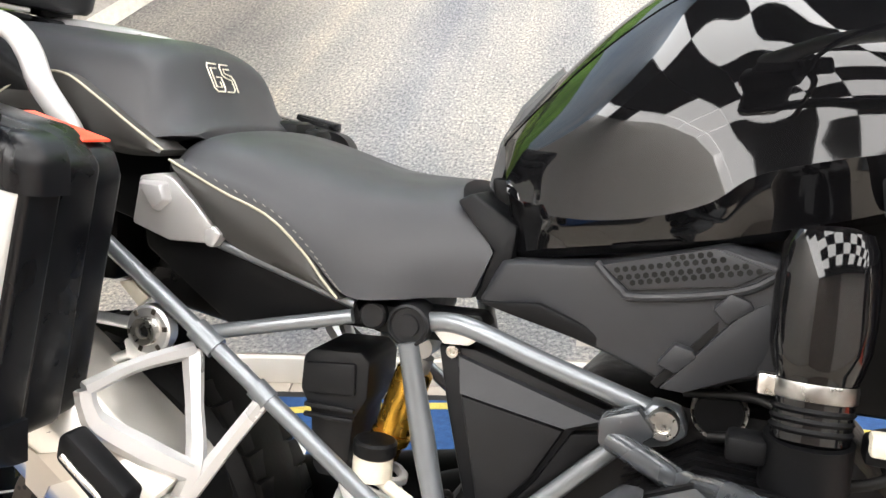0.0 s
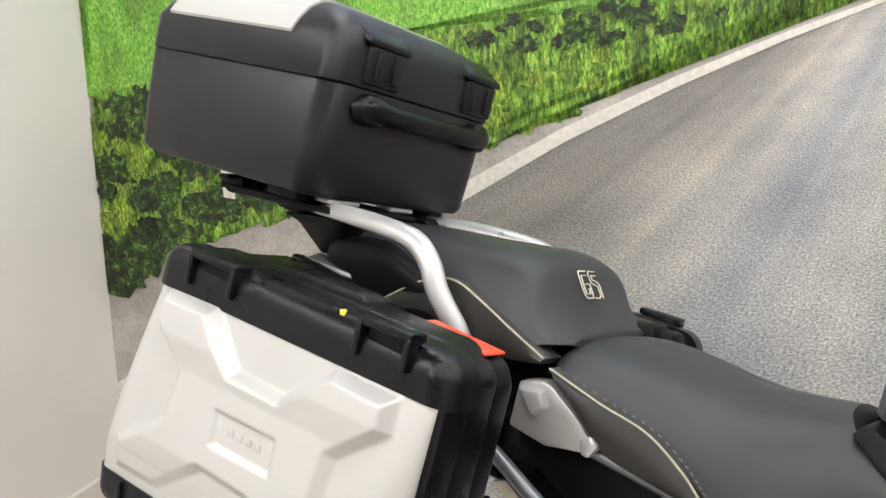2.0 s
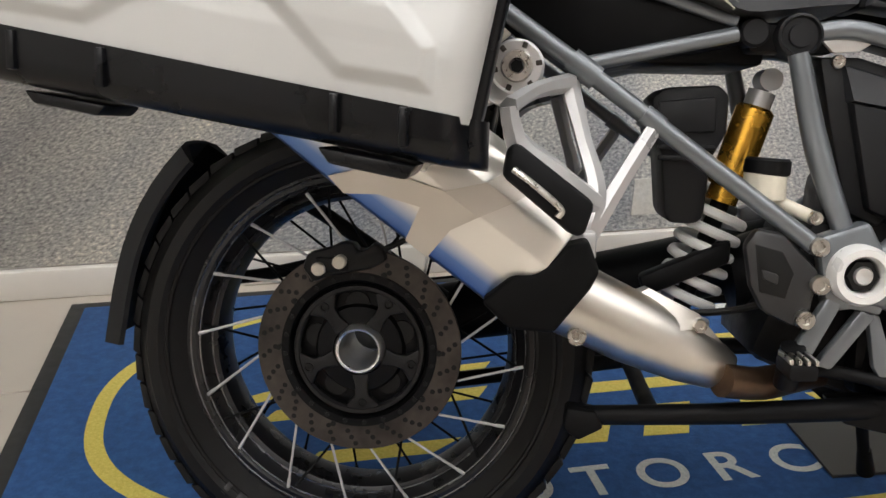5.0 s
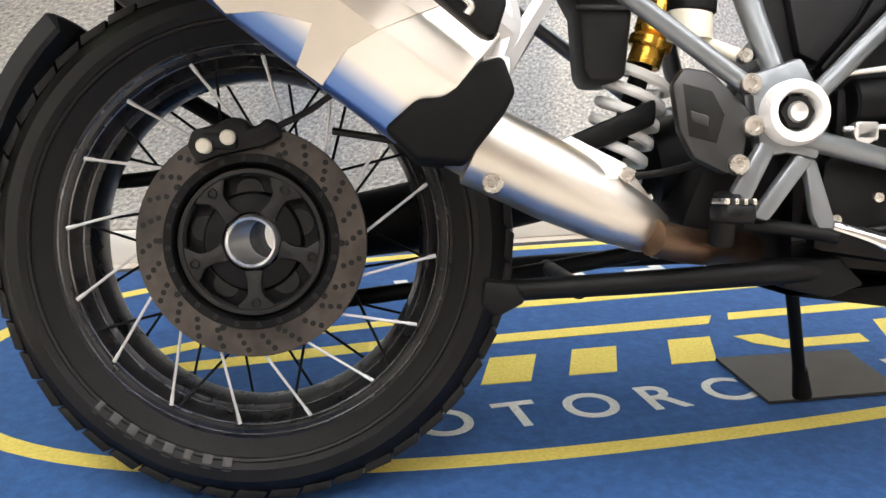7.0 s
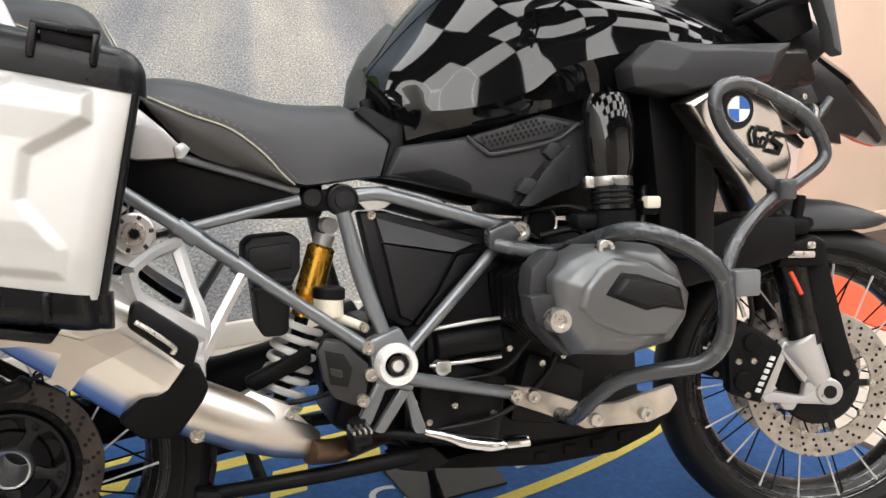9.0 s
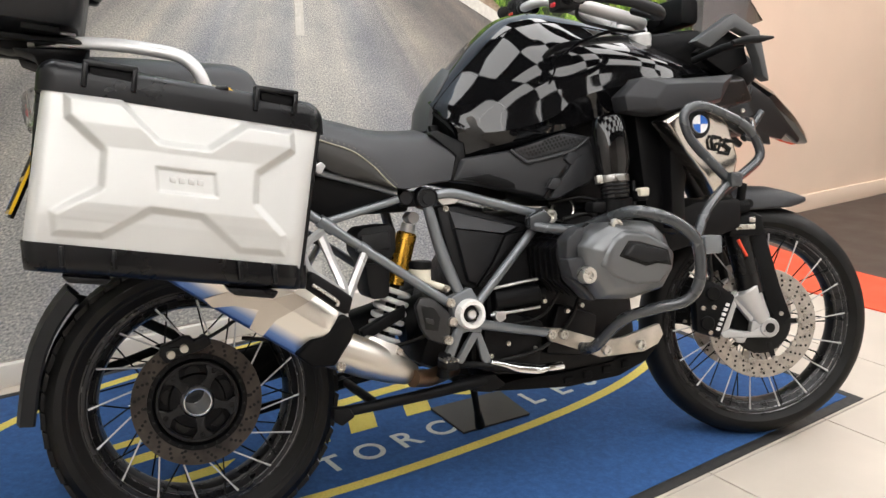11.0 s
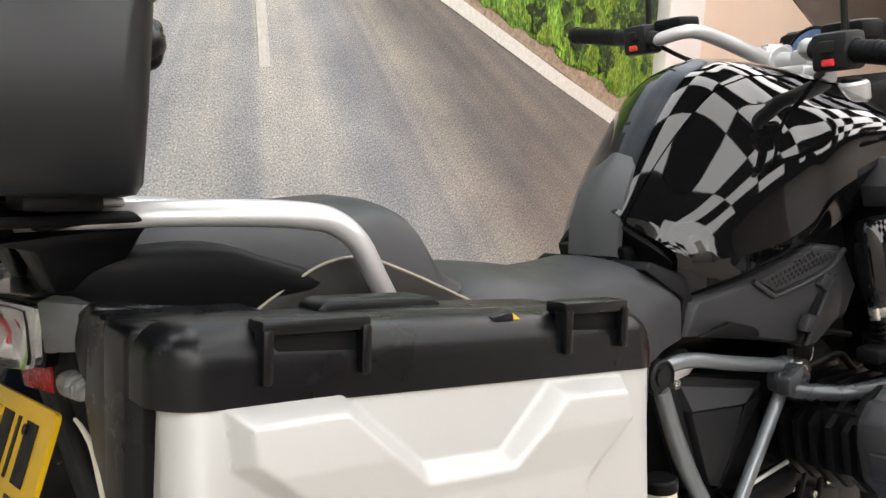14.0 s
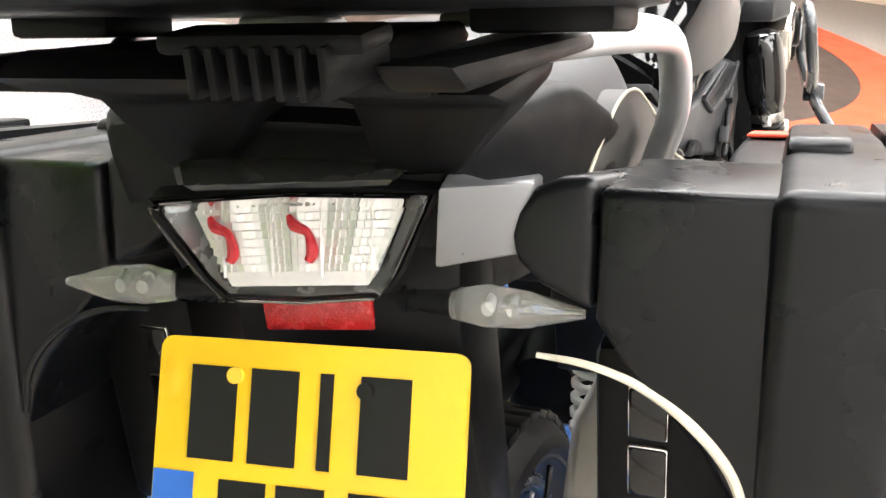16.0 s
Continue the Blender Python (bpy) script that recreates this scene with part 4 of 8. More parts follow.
# cylinders
for s in (-1, 1):
    cyl = part("cylinder", prism([(0.8, 0.52), (0.98, 0.52), (0.98, 0.62), (0.8, 0.62)], s * 0.1, s * 0.31), ENGINE, bike)
    outline = [(0.775, 0.6), (0.85, 0.645), (0.975, 0.64), (1.02, 0.58), (1.015, 0.53), (0.985, 0.495), (0.82, 0.49), (0.78, 0.53)]
    for k in range(6):
        y = s * (0.14 + 0.028 * k)
        part("fin", prism(outline, y, y + s * 0.01), ENGINE, cyl)
    full = [(0.783, 0.612), (0.812, 0.637), (0.852, 0.654), (0.897, 0.66), (0.97, 0.652), (1.002, 0.622), (1.02, 0.577), (1.018, 0.539), (0.99, 0.5), (0.907, 0.483), (0.822, 0.491), (0.79, 0.54)]
    cx, cz = 0.9, 0.572
    rings = []
    for f, y in ((0.97, 0.30), (1.0, 0.31), (1.0, 0.352), (0.95, 0.38), (0.84, 0.398), (0.66, 0.41)):
        rings.append([(cx + (x - cx) * f, s * y, cz + (z - cz) * f) for x, z in full])
    cov = part("cylinder_cover", bevel(loft(rings), 0.004, 2, 20), COVER, bike, "metallic grey cylinder head cover", 25)
    panel = [(0.817, 0.568), (0.825, 0.596), (0.847, 0.623), (0.874, 0.637), (0.926, 0.632), (0.983, 0.601), (1.0, 0.581), (0.994, 0.545), (0.96, 0.518), (0.895, 0.521), (0.844, 0.542)]
    part("cover_panel", bevel(loft([[(cx + (x - cx) * 1.1, s * 0.376, cz + (z - cz) * 1.12) for x, z in panel], [(x, s * 0.409, z) for x, z in panel], [(cx + (x - cx) * 0.9, s * 0.415, cz + (z - cz) * 0.9) for x, z in panel]]), 0.003, 2, 12), COVER, cov, "", 30)
    groove = [(0.856, 0.586), (0.881, 0.618), (0.911, 0.614), (0.981, 0.591), (0.989, 0.555), (0.953, 0.563), (0.923, 0.559)]
    part("insert_recess", prism(groove, s * 0.405, s * 0.4165, 0.002), INK, cov)
    part("cover_insert", prism([(0.926 + (x - 0.926) * 0.93, 0.588 + (z - 0.588) * 0.86) for x, z in groove], s * 0.405, s * 0.426, 0.006, 0.12), PLASTIC, cov, "matte black insert")
    part("cover_lug", prism([(0.752, 0.585), (0.79, 0.588), (0.822, 0.562), (0.815, 0.535), (0.8, 0.522), (0.762, 0.545)], s * 0.33, s * 0.378, 0.006), GREYPL, cov, "dark grey bolt lug")
    part("cover_band", prism([(0.762, 0.625), (0.79, 0.65), (0.812, 0.65), (0.792, 0.6), (0.797, 0.53), (0.84, 0.49), (0.815, 0.487), (0.77, 0.535), (0.758, 0.59)], s * 0.31, s * 0.362, 0.008), GREYPL, cov, "dark grey outer band")
    if s < 0:
        part("bolt", lathe([(0.0001, -0.012), (0.008, -0.012), (0.01, -0.018), (0.017, -0.018), (0.019, -0.01), (0.019, 0.04), (0.0001, 0.04)], (0.792, -0.383, 0.549), seg=20), BOLT, cov)
        part("bolt", bolt(0.874, -0.375, 0.651, 0.014, 0.012), BOLT, cov)
        part("gasket", prism([(cx + (x - cx) * 1.015, cz + (z - cz) * 1.015) for x, z in full], -0.295, -0.302), DARKPL, cov)

# intake trunk
TRUNK = pose(0.946, -0.27, 0.70, -7, 0, 0)
tr = part("intake_trunk", lathe([(0.03, 0.0), (0.036, 0.005), (0.036, 0.058), (0.0405, 0.068), (0.046, 0.09), (0.0475, 0.115), (0.047, 0.15), (0.043, 0.18), (0.036, 0.193), (0.02, 0.198), (0.0001, 0.199)], (0, 0, 0), "Z", 32), GLOSS, bike, "gloss black intake trunk")
tr.matrix_basis = TRUNK @ Matrix.Diagonal((0.96, 0.74, 1, 1))
part("hose_clamp", lathe([(0.0375, 0.0), (0.0385, 0.002), (0.0385, 0.014), (0.0375, 0.016)], (0, 0, 0.042), "Z", 32), CLAMP, tr, "dull steel hose clamp")
part("clamp_screw", box((-0.052, -0.012, 0.04), (-0.034, 0.008, 0.06), 0.003), BOLT, tr)
for k in range(3):
    part("trunk_ring", lathe([(0.036, 0.0), (0.0385, 0.003), (0.036, 0.006)], (0, 0, 0.012 + 0.009 * k), "Z", 32), DARKPL, tr)
th = part("throttle_body", rod((0.946, -0.262, 0.655), (0.946, -0.264, 0.705), 0.04, seg=24), DARKPL, bike)
part("throttle_arm", box((0.875, -0.285, 0.675), (0.912, -0.245, 0.7), 0.006), DARKPL, th)
part("injector", box((0.99, -0.29, 0.695), (1.02, -0.26, 0.72), 0.005), DARKPL, th)
part("connector", box((0.992, -0.3, 0.706), (1.018, -0.277, 0.726), 0.004), CREAM, bike, "pale plastic connector")
part("round_plug", lathe([(0.0001, -0.012), (0.024, -0.012), (0.027, -0.006), (0.027, 0.02), (0.0001, 0.02)], (0.868, -0.15, 0.683), seg=28), DARKPL, bike)
part("plug_ring", lathe([(0.026, -0.008), (0.029, -0.01), (0.03, 0.0), (0.026, 0.0)], (0.868, -0.15, 0.683), seg=28, closed=True), BOLT, bike)
part("cable", tube([(0.86, -0.17, 0.66), (0.92, -0.19, 0.67), (0.95, -0.2, 0.64), (1.03, -0.2, 0.66), (1.06, -0.17, 0.74)], 0.006), INK, bike)
part("cable", tube([(0.83, -0.16, 0.7), (0.9, -0.18, 0.71), (0.94, -0.2, 0.70)], 0.005), INK, bike)

# frame tubes, right and left
for s in (-1, 1):
    f = part("frame_tube", tube([(0.13, s * 0.2, 0.789), (0.276, s * 0.2, 0.688), (0.545, s * 0.2, 0.494)], 0.0105, smooth=False, seg=16), FRAME, bike, "grey steel frame tube")
    part("frame_tube", tube([(0.28, s * 0.19, 0.693), (0.45, s * 0.165, 0.731)], 0.009, smooth=False), FRAME, bike)
    part("frame_tube", tube([(0.53, s * 0.15, 0.733), (0.585, s * 0.16, 0.737), (0.68, s * 0.165, 0.71), (0.80, s * 0.165, 0.676)], 0.0115), FRAME, bike)
    part("frame_tube", tube([(0.52, s * 0.165, 0.71), (0.548, s * 0.17, 0.6), (0.585, s * 0.19, 0.49)], [0.012, 0.0145, 0.0115]), FRAME, bike)
    part("frame_tube", tube([(0.772, s * 0.18, 0.64), (0.61, s * 0.195, 0.478)], 0.0105, smooth=False), FRAME, bike)
    part("frame_tube", tube([(0.60, s * 0.2, 0.442), (0.80, s * 0.19, 0.396)], [0.012, 0.0105], smooth=False), FRAME, bike)
    part("weld_sleeve", tube([(0.262, s * 0.2, 0.698), (0.292, s * 0.2, 0.676)], 0.0145, smooth=False), FRAME, bike)
    part("weld_sleeve", tube([(0.345, s * 0.2, 0.638), (0.365, s * 0.2, 0.623)], 0.0135, smooth=False), FRAME, bike)
    part("frame_lug", prism([(0.545, 0.505), (0.6, 0.525), (0.62, 0.49), (0.63, 0.43), (0.56, 0.42)], s * 0.175, s * 0.205, 0.006), FRAME, bike)
    part("frame_lug", prism([(0.775, 0.66), (0.8, 0.69), (0.83, 0.685), (0.84, 0.66), (0.82, 0.645), (0.78, 0.635)], s * 0.15, s * 0.185, 0.006), FRAME, bike)
    part("seat_rail", tube([(0.27, s * 0.17, 0.80), (0.36, s * 0.166, 0.774), (0.45, s * 0.16, 0.745)], 0.0075), FRAME, bike)
part("pivot_ring", lathe([(0.02, -0.015), (0.023, -0.022), (0.0305, -0.022), (0.034, -0.014), (0.034, 0.02), (0.02, 0.02)], (0.59, -0.208, 0.466), seg=40, closed=True), ALUW, bike, "silver ring round the swingarm pivot")
part("pivot_nut", lathe([(0.006, -0.016), (0.009, -0.018), (0.0175, -0.018), (0.0185, -0.014), (0.0185, 0.01)], (0.59, -0.205, 0.466), seg=6), INK, bike)
part("pivot_pin", lathe([(0.0001, -0.02), (0.009, -0.022), (0.011, -0.018), (0.011, 0)], (0.59, -0.205, 0.466), seg=16), ALU, bike)
part("frame_cap", lathe([(0.0001, -0.02), (0.013, -0.02), (0.0135, -0.016), (0.02, -0.016), (0.022, -0.02), (0.025, -0.018), (0.026, 0.02), (0.0001, 0.03)], (0.52, -0.152, 0.73), seg=32), PLASTIC, bike, "round black frame cap")
part("frame_cap", lathe([(0.0001, -0.012), (0.014, -0.012), (0.017, -0.008), (0.017, 0.02), (0.0001, 0.03)], (0.472, -0.15, 0.734), seg=28), PLASTIC, bike, "small black frame cap")
part("cap_bridge", prism([(0.455, 0.745), (0.6, 0.75), (0.61, 0.735), (0.56, 0.712), (0.47, 0.712)], -0.15, -0.11, 0.005), DARKPL, bike)
part("bolt", bolt(0.814, -0.186, 0.671, 0.017, 0.012), BOLT, bike)
part("tab", prism([(0.545, 0.728), (0.61, 0.728), (0.59, 0.714), (0.56, 0.712)], -0.158, -0.15, 0.002), ALU, bike)

# triangular side cover behind the engine
part("triangle_cover", prism([(0.548, 0.71), (0.595, 0.71), (0.78, 0.655), (0.765, 0.63), (0.63, 0.51), (0.592, 0.527), (0.565, 0.63)], -0.11, -0.145, 0.006, 0.02), PLASTIC, bike, "matte black triangular side cover")
part("triangle_panel", prism([(0.583, 0.66), (0.71, 0.637), (0.675, 0.572), (0.634, 0.522), (0.612, 0.532)], -0.142, -0.161, 0.004, 0.05), PLASTIC, bike, "black raised panel")
part("triangle_facet", loft([[(0.572, -0.143, 0.703), (0.765, -0.143, 0.648), (0.71, -0.143, 0.634), (0.582, -0.143, 0.657)], [(0.578, -0.15, 0.698), (0.745, -0.152, 0.65), (0.708, -0.163, 0.638), (0.586, -0.163, 0.659)]]), GREYPL, bike, "dark grey slanting facet")
part("cover_wedge", prism([(0.716, 0.634), (0.766, 0.642), (0.69, 0.565), (0.642, 0.513), (0.636, 0.518), (0.679, 0.57)], -0.14, -0.156, 0.004, 0.04), DARKPL, bike)
part("bolt", bolt(0.57, -0.146, 0.703, 0.008, 0.006), BOLT, bike)

# seat support, black infill under the seat
part("seat_infill", prism([(0.15, 0.84), (0.28, 0.80), (0.45, 0.752), (0.462, 0.722), (0.29, 0.69), (0.16, 0.78)], -0.16, 0.16, 0.006), DARKPL, bike)
part("rear_frame_body", prism([(-0.24, 0.95), (0.15, 0.93), (0.3, 0.84), (0.5, 0.76), (0.5, 0.70), (0.3, 0.70), (0.1, 0.80), (-0.12, 0.86), (-0.22, 0.9)], -0.1, 0.1, 0.01), DARKPL, bike)
br = part("subframe_bracket", prism([(0.165, 0.873), (0.2, 0.878), (0.215, 0.873), (0.25, 0.843), (0.276, 0.815), (0.266, 0.797), (0.21, 0.795), (0.155, 0.812)], -0.15, -0.185, 0.004, 0.03), ALUP, bike, "silver painted subframe bracket")
part("bracket_facet", prism([(0.168, 0.868), (0.208, 0.868), (0.215, 0.845), (0.195, 0.828)], -0.183, -0.2, 0.003, 0.25), ALUP, br)
part("bracket_edge", prism([(0.262, 0.815), (0.276, 0.822), (0.287, 0.812), (0.276, 0.795), (0.265, 0.797)], -0.155, -0.192, 0.003), ALUP, br)

# wiring box and damper
dbx = part("damper_box", prism([(0.366, 0.66), (0.38, 0.672), (0.444, 0.676), (0.457, 0.664), (0.456, 0.618), (0.44, 0.588), (0.434, 0.514), (0.424, 0.508), (0.394, 0.508), (0.386, 0.52), (0.379, 0.592), (0.364, 0.618)], -0.12, -0.02, 0.006), PLASTIC, bike, "ribbed black damper control box")
part("box_label", prism([(0.372, 0.655), (0.44, 0.662), (0.442, 0.62), (0.374, 0.615)], -0.127, -0.118, 0.004), PLASTIC, dbx)
for z in (0.598, 0.585):
    part("box_rib", box((0.374, -0.128, z), (0.442, -0.12, z + 0.006), 0.002), PLASTIC, dbx)
d = Vector((0.058, 0, 0.19)).normalized()
top = Vector((0.512, -0.07, 0.69))
shock = new("rear_shock")
shock.parent = bike
part("shock_body", joined(rod(top - d * 0.04, top - d * 0.13, 0.024, seg=24, bev=0.004), rod(top - d * 0.13, top - d * 0.145, 0.026, seg=24, bev=0.003)), GOLD, shock, "gold anodised shock body")
part("shock_body", rod(top - d * 0.085, top - d * 0.165, 0.02, seg=24), GOLD, shock)
part("shock_head", joined(rod(top - d * 0.045, top - d * 0.02, 0.017, seg=20), rod(top + Vector((0, -0.02, -0.005)), top + Vector((0, 0.02, -0.005)), 0.014, seg=20)), ALUP, shock, "silver upper shock eye")
part("shock_rod", rod(top - d * 0.16, top - d * 0.33, 0.012), DARKPL, shock)
helix = [top - d * (0.17 + 0.022 * k / 12) + 0.036 * (math.cos(k * math.pi / 6) * Vector((0, 1, 0)) + math.sin(k * math.pi / 6) * d.cross(Vector((0, 1, 0)))) for k in range(84)]
part("shock_spring", tube(helix, 0.0065, 10, n=1, smooth=False), SPRING, shock, "white coil spring")
part("brake_reservoir", joined(rod((0.49, -0.175, 0.575), (0.49, -0.175, 0.545), 0.024, seg=24), rod((0.49, -0.175, 0.548), (0.545, -0.185, 0.525), 0.008)), CREAM, bike, "milky brake fluid reservoir")
part("reservoir_cap", rod((0.492, -0.175, 0.592), (0.491, -0.175, 0.572), 0.026, seg=28, bev=0.003), DARKPL, bike)
part("bolt", bolt(0.543, -0.192, 0.526, 0.008), BOLT, bike)

# heel guard plate, footrest hanger and pegs
heel = part("heel_plate", prism([(0.465, 0.494), (0.477, 0.513), (0.508, 0.508), (0.55, 0.466), (0.542, 0.416), (0.526, 0.401), (0.49, 0.418), (0.474, 0.447)], -0.185, -0.206, 0.006), HEEL, bike, "grey plastic heel guard")
part("heel_slot", prism([(0.476, 0.496), (0.507, 0.488), (0.521, 0.464), (0.513, 0.434), (0.484, 0.441)], -0.203, -0.2068, 0.001), INK, heel)
part("heel_rib", prism([(0.484, 0.468), (0.504, 0.462), (0.504, 0.45), (0.487, 0.456)], -0.204, -0.2085, 0.002), HEEL, heel)
for x, z in ((0.545, 0.495), (0.549, 0.452), (0.535, 0.412)):
    part("bolt", bolt(x, -0.207, z, 0.011, 0.009), BOLT, bike)
hg = part("footrest_hanger", prism([(0.555, 0.452), (0.625, 0.445), (0.62, 0.418), (0.562, 0.43)], -0.188, -0.206, 0.005), FRAME, bike, "grey cast footrest hanger")
part("hanger_leg", prism([(0.56, 0.438), (0.578, 0.432), (0.548, 0.368), (0.528, 0.378)], -0.188, -0.206, 0.004), FRAME, hg)
part("hanger_leg", prism([(0.598, 0.425), (0.615, 0.417), (0.57, 0.353), (0.552, 0.358)], -0.188, -0.206, 0.004), FRAME, hg)
part("hanger_leg", prism([(0.606, 0.422), (0.62, 0.418), (0.645, 0.345), (0.63, 0.338), (0.618, 0.358)], -0.186, -0.202, 0.003), FRAME, hg)
peg = part("footrest", joined(box((0.508, -0.26, 0.352), (0.54, -0.2, 0.372), 0.006), rod((0.525, -0.21, 0.38), (0.525, -0.19, 0.33), 0.014)), ENGINE, bike, "folding metal footrest")
part("footrest_teeth", joined(*[box((0.508 + 0.009 * k, -0.26, 0.371), (0.512 + 0.009 * k, -0.21, 0.377), 0.001) for k in range(4)]), BOLT, peg)
part("brake_pedal", tube([(0.638, -0.205, 0.35), (0.675, -0.208, 0.34), (0.705, -0.212, 0.33), (0.745, -0.216, 0.322), (0.765, -0.218, 0.321), (0.813, -0.22, 0.327)], [0.006, 0.009, 0.0135, 0.014, 0.011, 0.005], 12, flat=0.75), CHROME, bike, "bright metal brake pedal")
part("pedal_pad", box((0.765, -0.245, 0.318), (0.808, -0.2, 0.33), 0.004), CHROME, bike)
part("pedal_arm", tube([(0.55, -0.185, 0.35), (0.6, -0.19, 0.345), (0.645, -0.203, 0.338)], 0.008), DARKPL, bike)
part("footrest", joined(box((0.505, 0.2, 0.35), (0.545, 0.3, 0.375), 0.006)), ENGINE, bike)

# silver passenger footrest hanger
hang = new("passenger_hanger")
hang.parent = bike
for s in (-1, 1):
    A, B, C, D, E = ((0.196, s * 0.315, 0.641), (0.261, s * 0.203, 0.671), (0.356, s * 0.203, 0.62), (0.281, s * 0.253, 0.495), (0.21, s * 0.305, 0.598))
    part("hanger_bar", tube([A, ((A[0] + B[0]) / 2 - 0.004, s * 0.262, 0.66), B], [0.012, 0.0105, 0.013], 6, flat=0.8), ALUP, hang, "silver cast passenger footrest hanger")
    part("hanger_bar", tube([A, (0.2, s * 0.313, 0.62), E, (0.25, s * 0.28, 0.568), (0.292, s * 0.25, 0.54)], [0.012, 0.012, 0.015, 0.017, 0.014], 6, flat=0.75), ALUP, hang)
    part("hanger_bar", tube([B, (0.278, s * 0.222, 0.61), (0.294, s * 0.242, 0.55), D], [0.014, 0.011, 0.013, 0.015], 6, flat=0.75), ALUP, hang)
    part("hanger_bar", tube([C, (0.325, s * 0.223, 0.57), D], [0.011, 0.011, 0.013], 6, flat=0.8), ALUP, hang)
    part("hanger_foot", box((0.264, s * 0.253 - 0.022, 0.478), (0.294, s * 0.253 + 0.016, 0.512), 0.006), ALUP, hang)
    y0, y1 = sorted((s * 0.322, s * 0.357))
    pg = part("passenger_peg", prism([(0.196, 0.6), (0.206, 0.606), (0.284, 0.548), (0.274, 0.515), (0.262, 0.516), (0.192, 0.573)], y0, y1, 0.007), DARKPL, hang, "black rubber-topped folded footrest")
    part("peg_slot", tube([(0.203, s * 0.358, 0.58), (0.224, s * 0.36, 0.565), (0.25, s * 0.358, 0.543), (0.248, s * 0.357, 0.534)], 0.0035, 8), BOLT, pg)
cm = part("case_mount", rod((0.202, -0.19, 0.688), (0.202, -0.212, 0.688), 0.031, seg=32, bev=0.003), ALU, bike, "round aluminium pannier mount")
part("mount_tongue", prism([(0.165, 0.67), (0.2, 0.69), (0.215, 0.655), (0.19, 0.64), (0.17, 0.65)], -0.208, -0.195, 0.003), ALU, cm)
part("mount_hub", lathe([(0.0075, -0.006), (0.009, -0.01), (0.0165, -0.01), (0.018, -0.006), (0.018, 0.0)], (0.202, -0.212, 0.688), seg=24), BOLT, cm)
part("mount_socket", rod((0.202, -0.2155, 0.688), (0.202, -0.21, 0.688), 0.0075, seg=6), INK, cm)
for k in range(6):
    a = radians(60 * k + 20)
    part("mount_notch", box((-0.003, -0.2128, 0.0215), (0.003, -0.21, 0.0285), 0.0008), DISC, cm).matrix_basis = pose(0.202, 0, 0.688, 0, math.degrees(a), 0)
part("tab", prism([(0.15, 0.74), (0.17, 0.745), (0.195, 0.725), (0.18, 0.712)], -0.2, -0.19, 0.002), CREAM, bike)
part("rear_strut", joined(rod((0.06, -0.19, 0.69), (0.19, -0.2, 0.69), 0.008), rod((0.1, -0.18, 0.62), (0.19, -0.2, 0.66), 0.007)), ALU, bike)

# silencer: muffler box, black heat guard, steel cone
MU, MN = Vector((0.81, 0, -0.587)), Vector((0.587, 0, 0.81))
GUARD = mat("heat_guard_black", (0.0028, 0.0028, 0.003), 0.6, 0, 0.1, 30, bump=0.06, bscale=700, spec=0.1)
STRAP = mat("muffler_strap_steel", (0.6, 0.55, 0.48), 0.42, 0.6, 0.06, 12)


def on_muffler(t, h, y):
    """t metres along the silencer from its front, h above its crease."""
    return Vector((0.225, y, 0.486)) + MU * t + MN * h


def muffler_ring(t, k):
    prof = [(-0.072, -0.272), (-0.068, -0.283), (0.0, -0.312), (0.004, -0.3125), (0.034, -0.308), (0.066, -0.286), (0.075, -0.265), (0.075, -0.17), (0.03, -0.15), (-0.05, -0.15), (-0.072, -0.17)]
    return [on_muffler(t, h * k, -0.23 + (y + 0.23) * k) for h, y in prof]


ex = new("silencer")
ex.parent = bike
part("muffler", bevel(loft([muffler_ring(-0.4, 0.8), muffler_ring(-0.385, 0.93), muffler_ring(-0.2, 1.0), muffler_ring(0.0, 1.0), muffler_ring(0.02, 0.97)]), 0.0025, 2, 20), SILENCER, ex, "brushed steel muffler, turning blue below", 22)
def strap_facet(pts, parent):
    """A flat piece of the strap laid 3 mm over the muffler's side."""
    def out(h):
        return -0.312 + 0.426 * -h if h <= 0 else (-0.3125 + 0.133 * h if h <= 0.034 else -0.308 + 0.69 * (h - 0.034))
    bm = bmesh.new()
    bm.faces.new([bm.verts.new(on_muffler(t, h, out(h) - 0.003)) for t, h in pts])
    bmesh.ops.triangulate(bm, faces=bm.faces)
    ext = bmesh.ops.extrude_face_region(bm, geom=bm.faces[:])
    bmesh.ops.translate(bm, vec=(0, 0.008, 0), verts=[g for g in ext["geom"] if isinstance(g, bmesh.types.BMVert)])
    return part("muffler_strap", bm, STRAP, parent, "", 25)


strap = strap_facet([(-0.087, -0.071), (-0.085, -0.03), (-0.07, 0.0), (-0.115, 0.0), (-0.19, -0.025), (-0.225, -0.066), (-0.2, -0.071), (-0.17, -0.048), (-0.125, -0.03), (-0.117, -0.071)], ex)
strap_facet([(-0.115, 0.0), (-0.07, 0.0), (-0.05, 0.034), (-0.085, 0.034)], strap)
strap_facet([(-0.085, 0.034), (-0.05, 0.034), (-0.035, 0.066), (-0.07, 0.066)], strap)
part("heat_guard", prism([(0.171, 0.437), (0.203, 0.466), (0.229, 0.468), (0.262, 0.501), (0.284, 0.508), (0.297, 0.474), (0.288, 0.455), (0.25, 0.405), (0.202, 0.408)], -0.15, -0.312, 0.006, 0.03, 3), GUARD, ex, "matte black heat guard")
CX = Vector((0.906, 0, -0.423))
CZ = Vector((0.423, 0, 0.906))


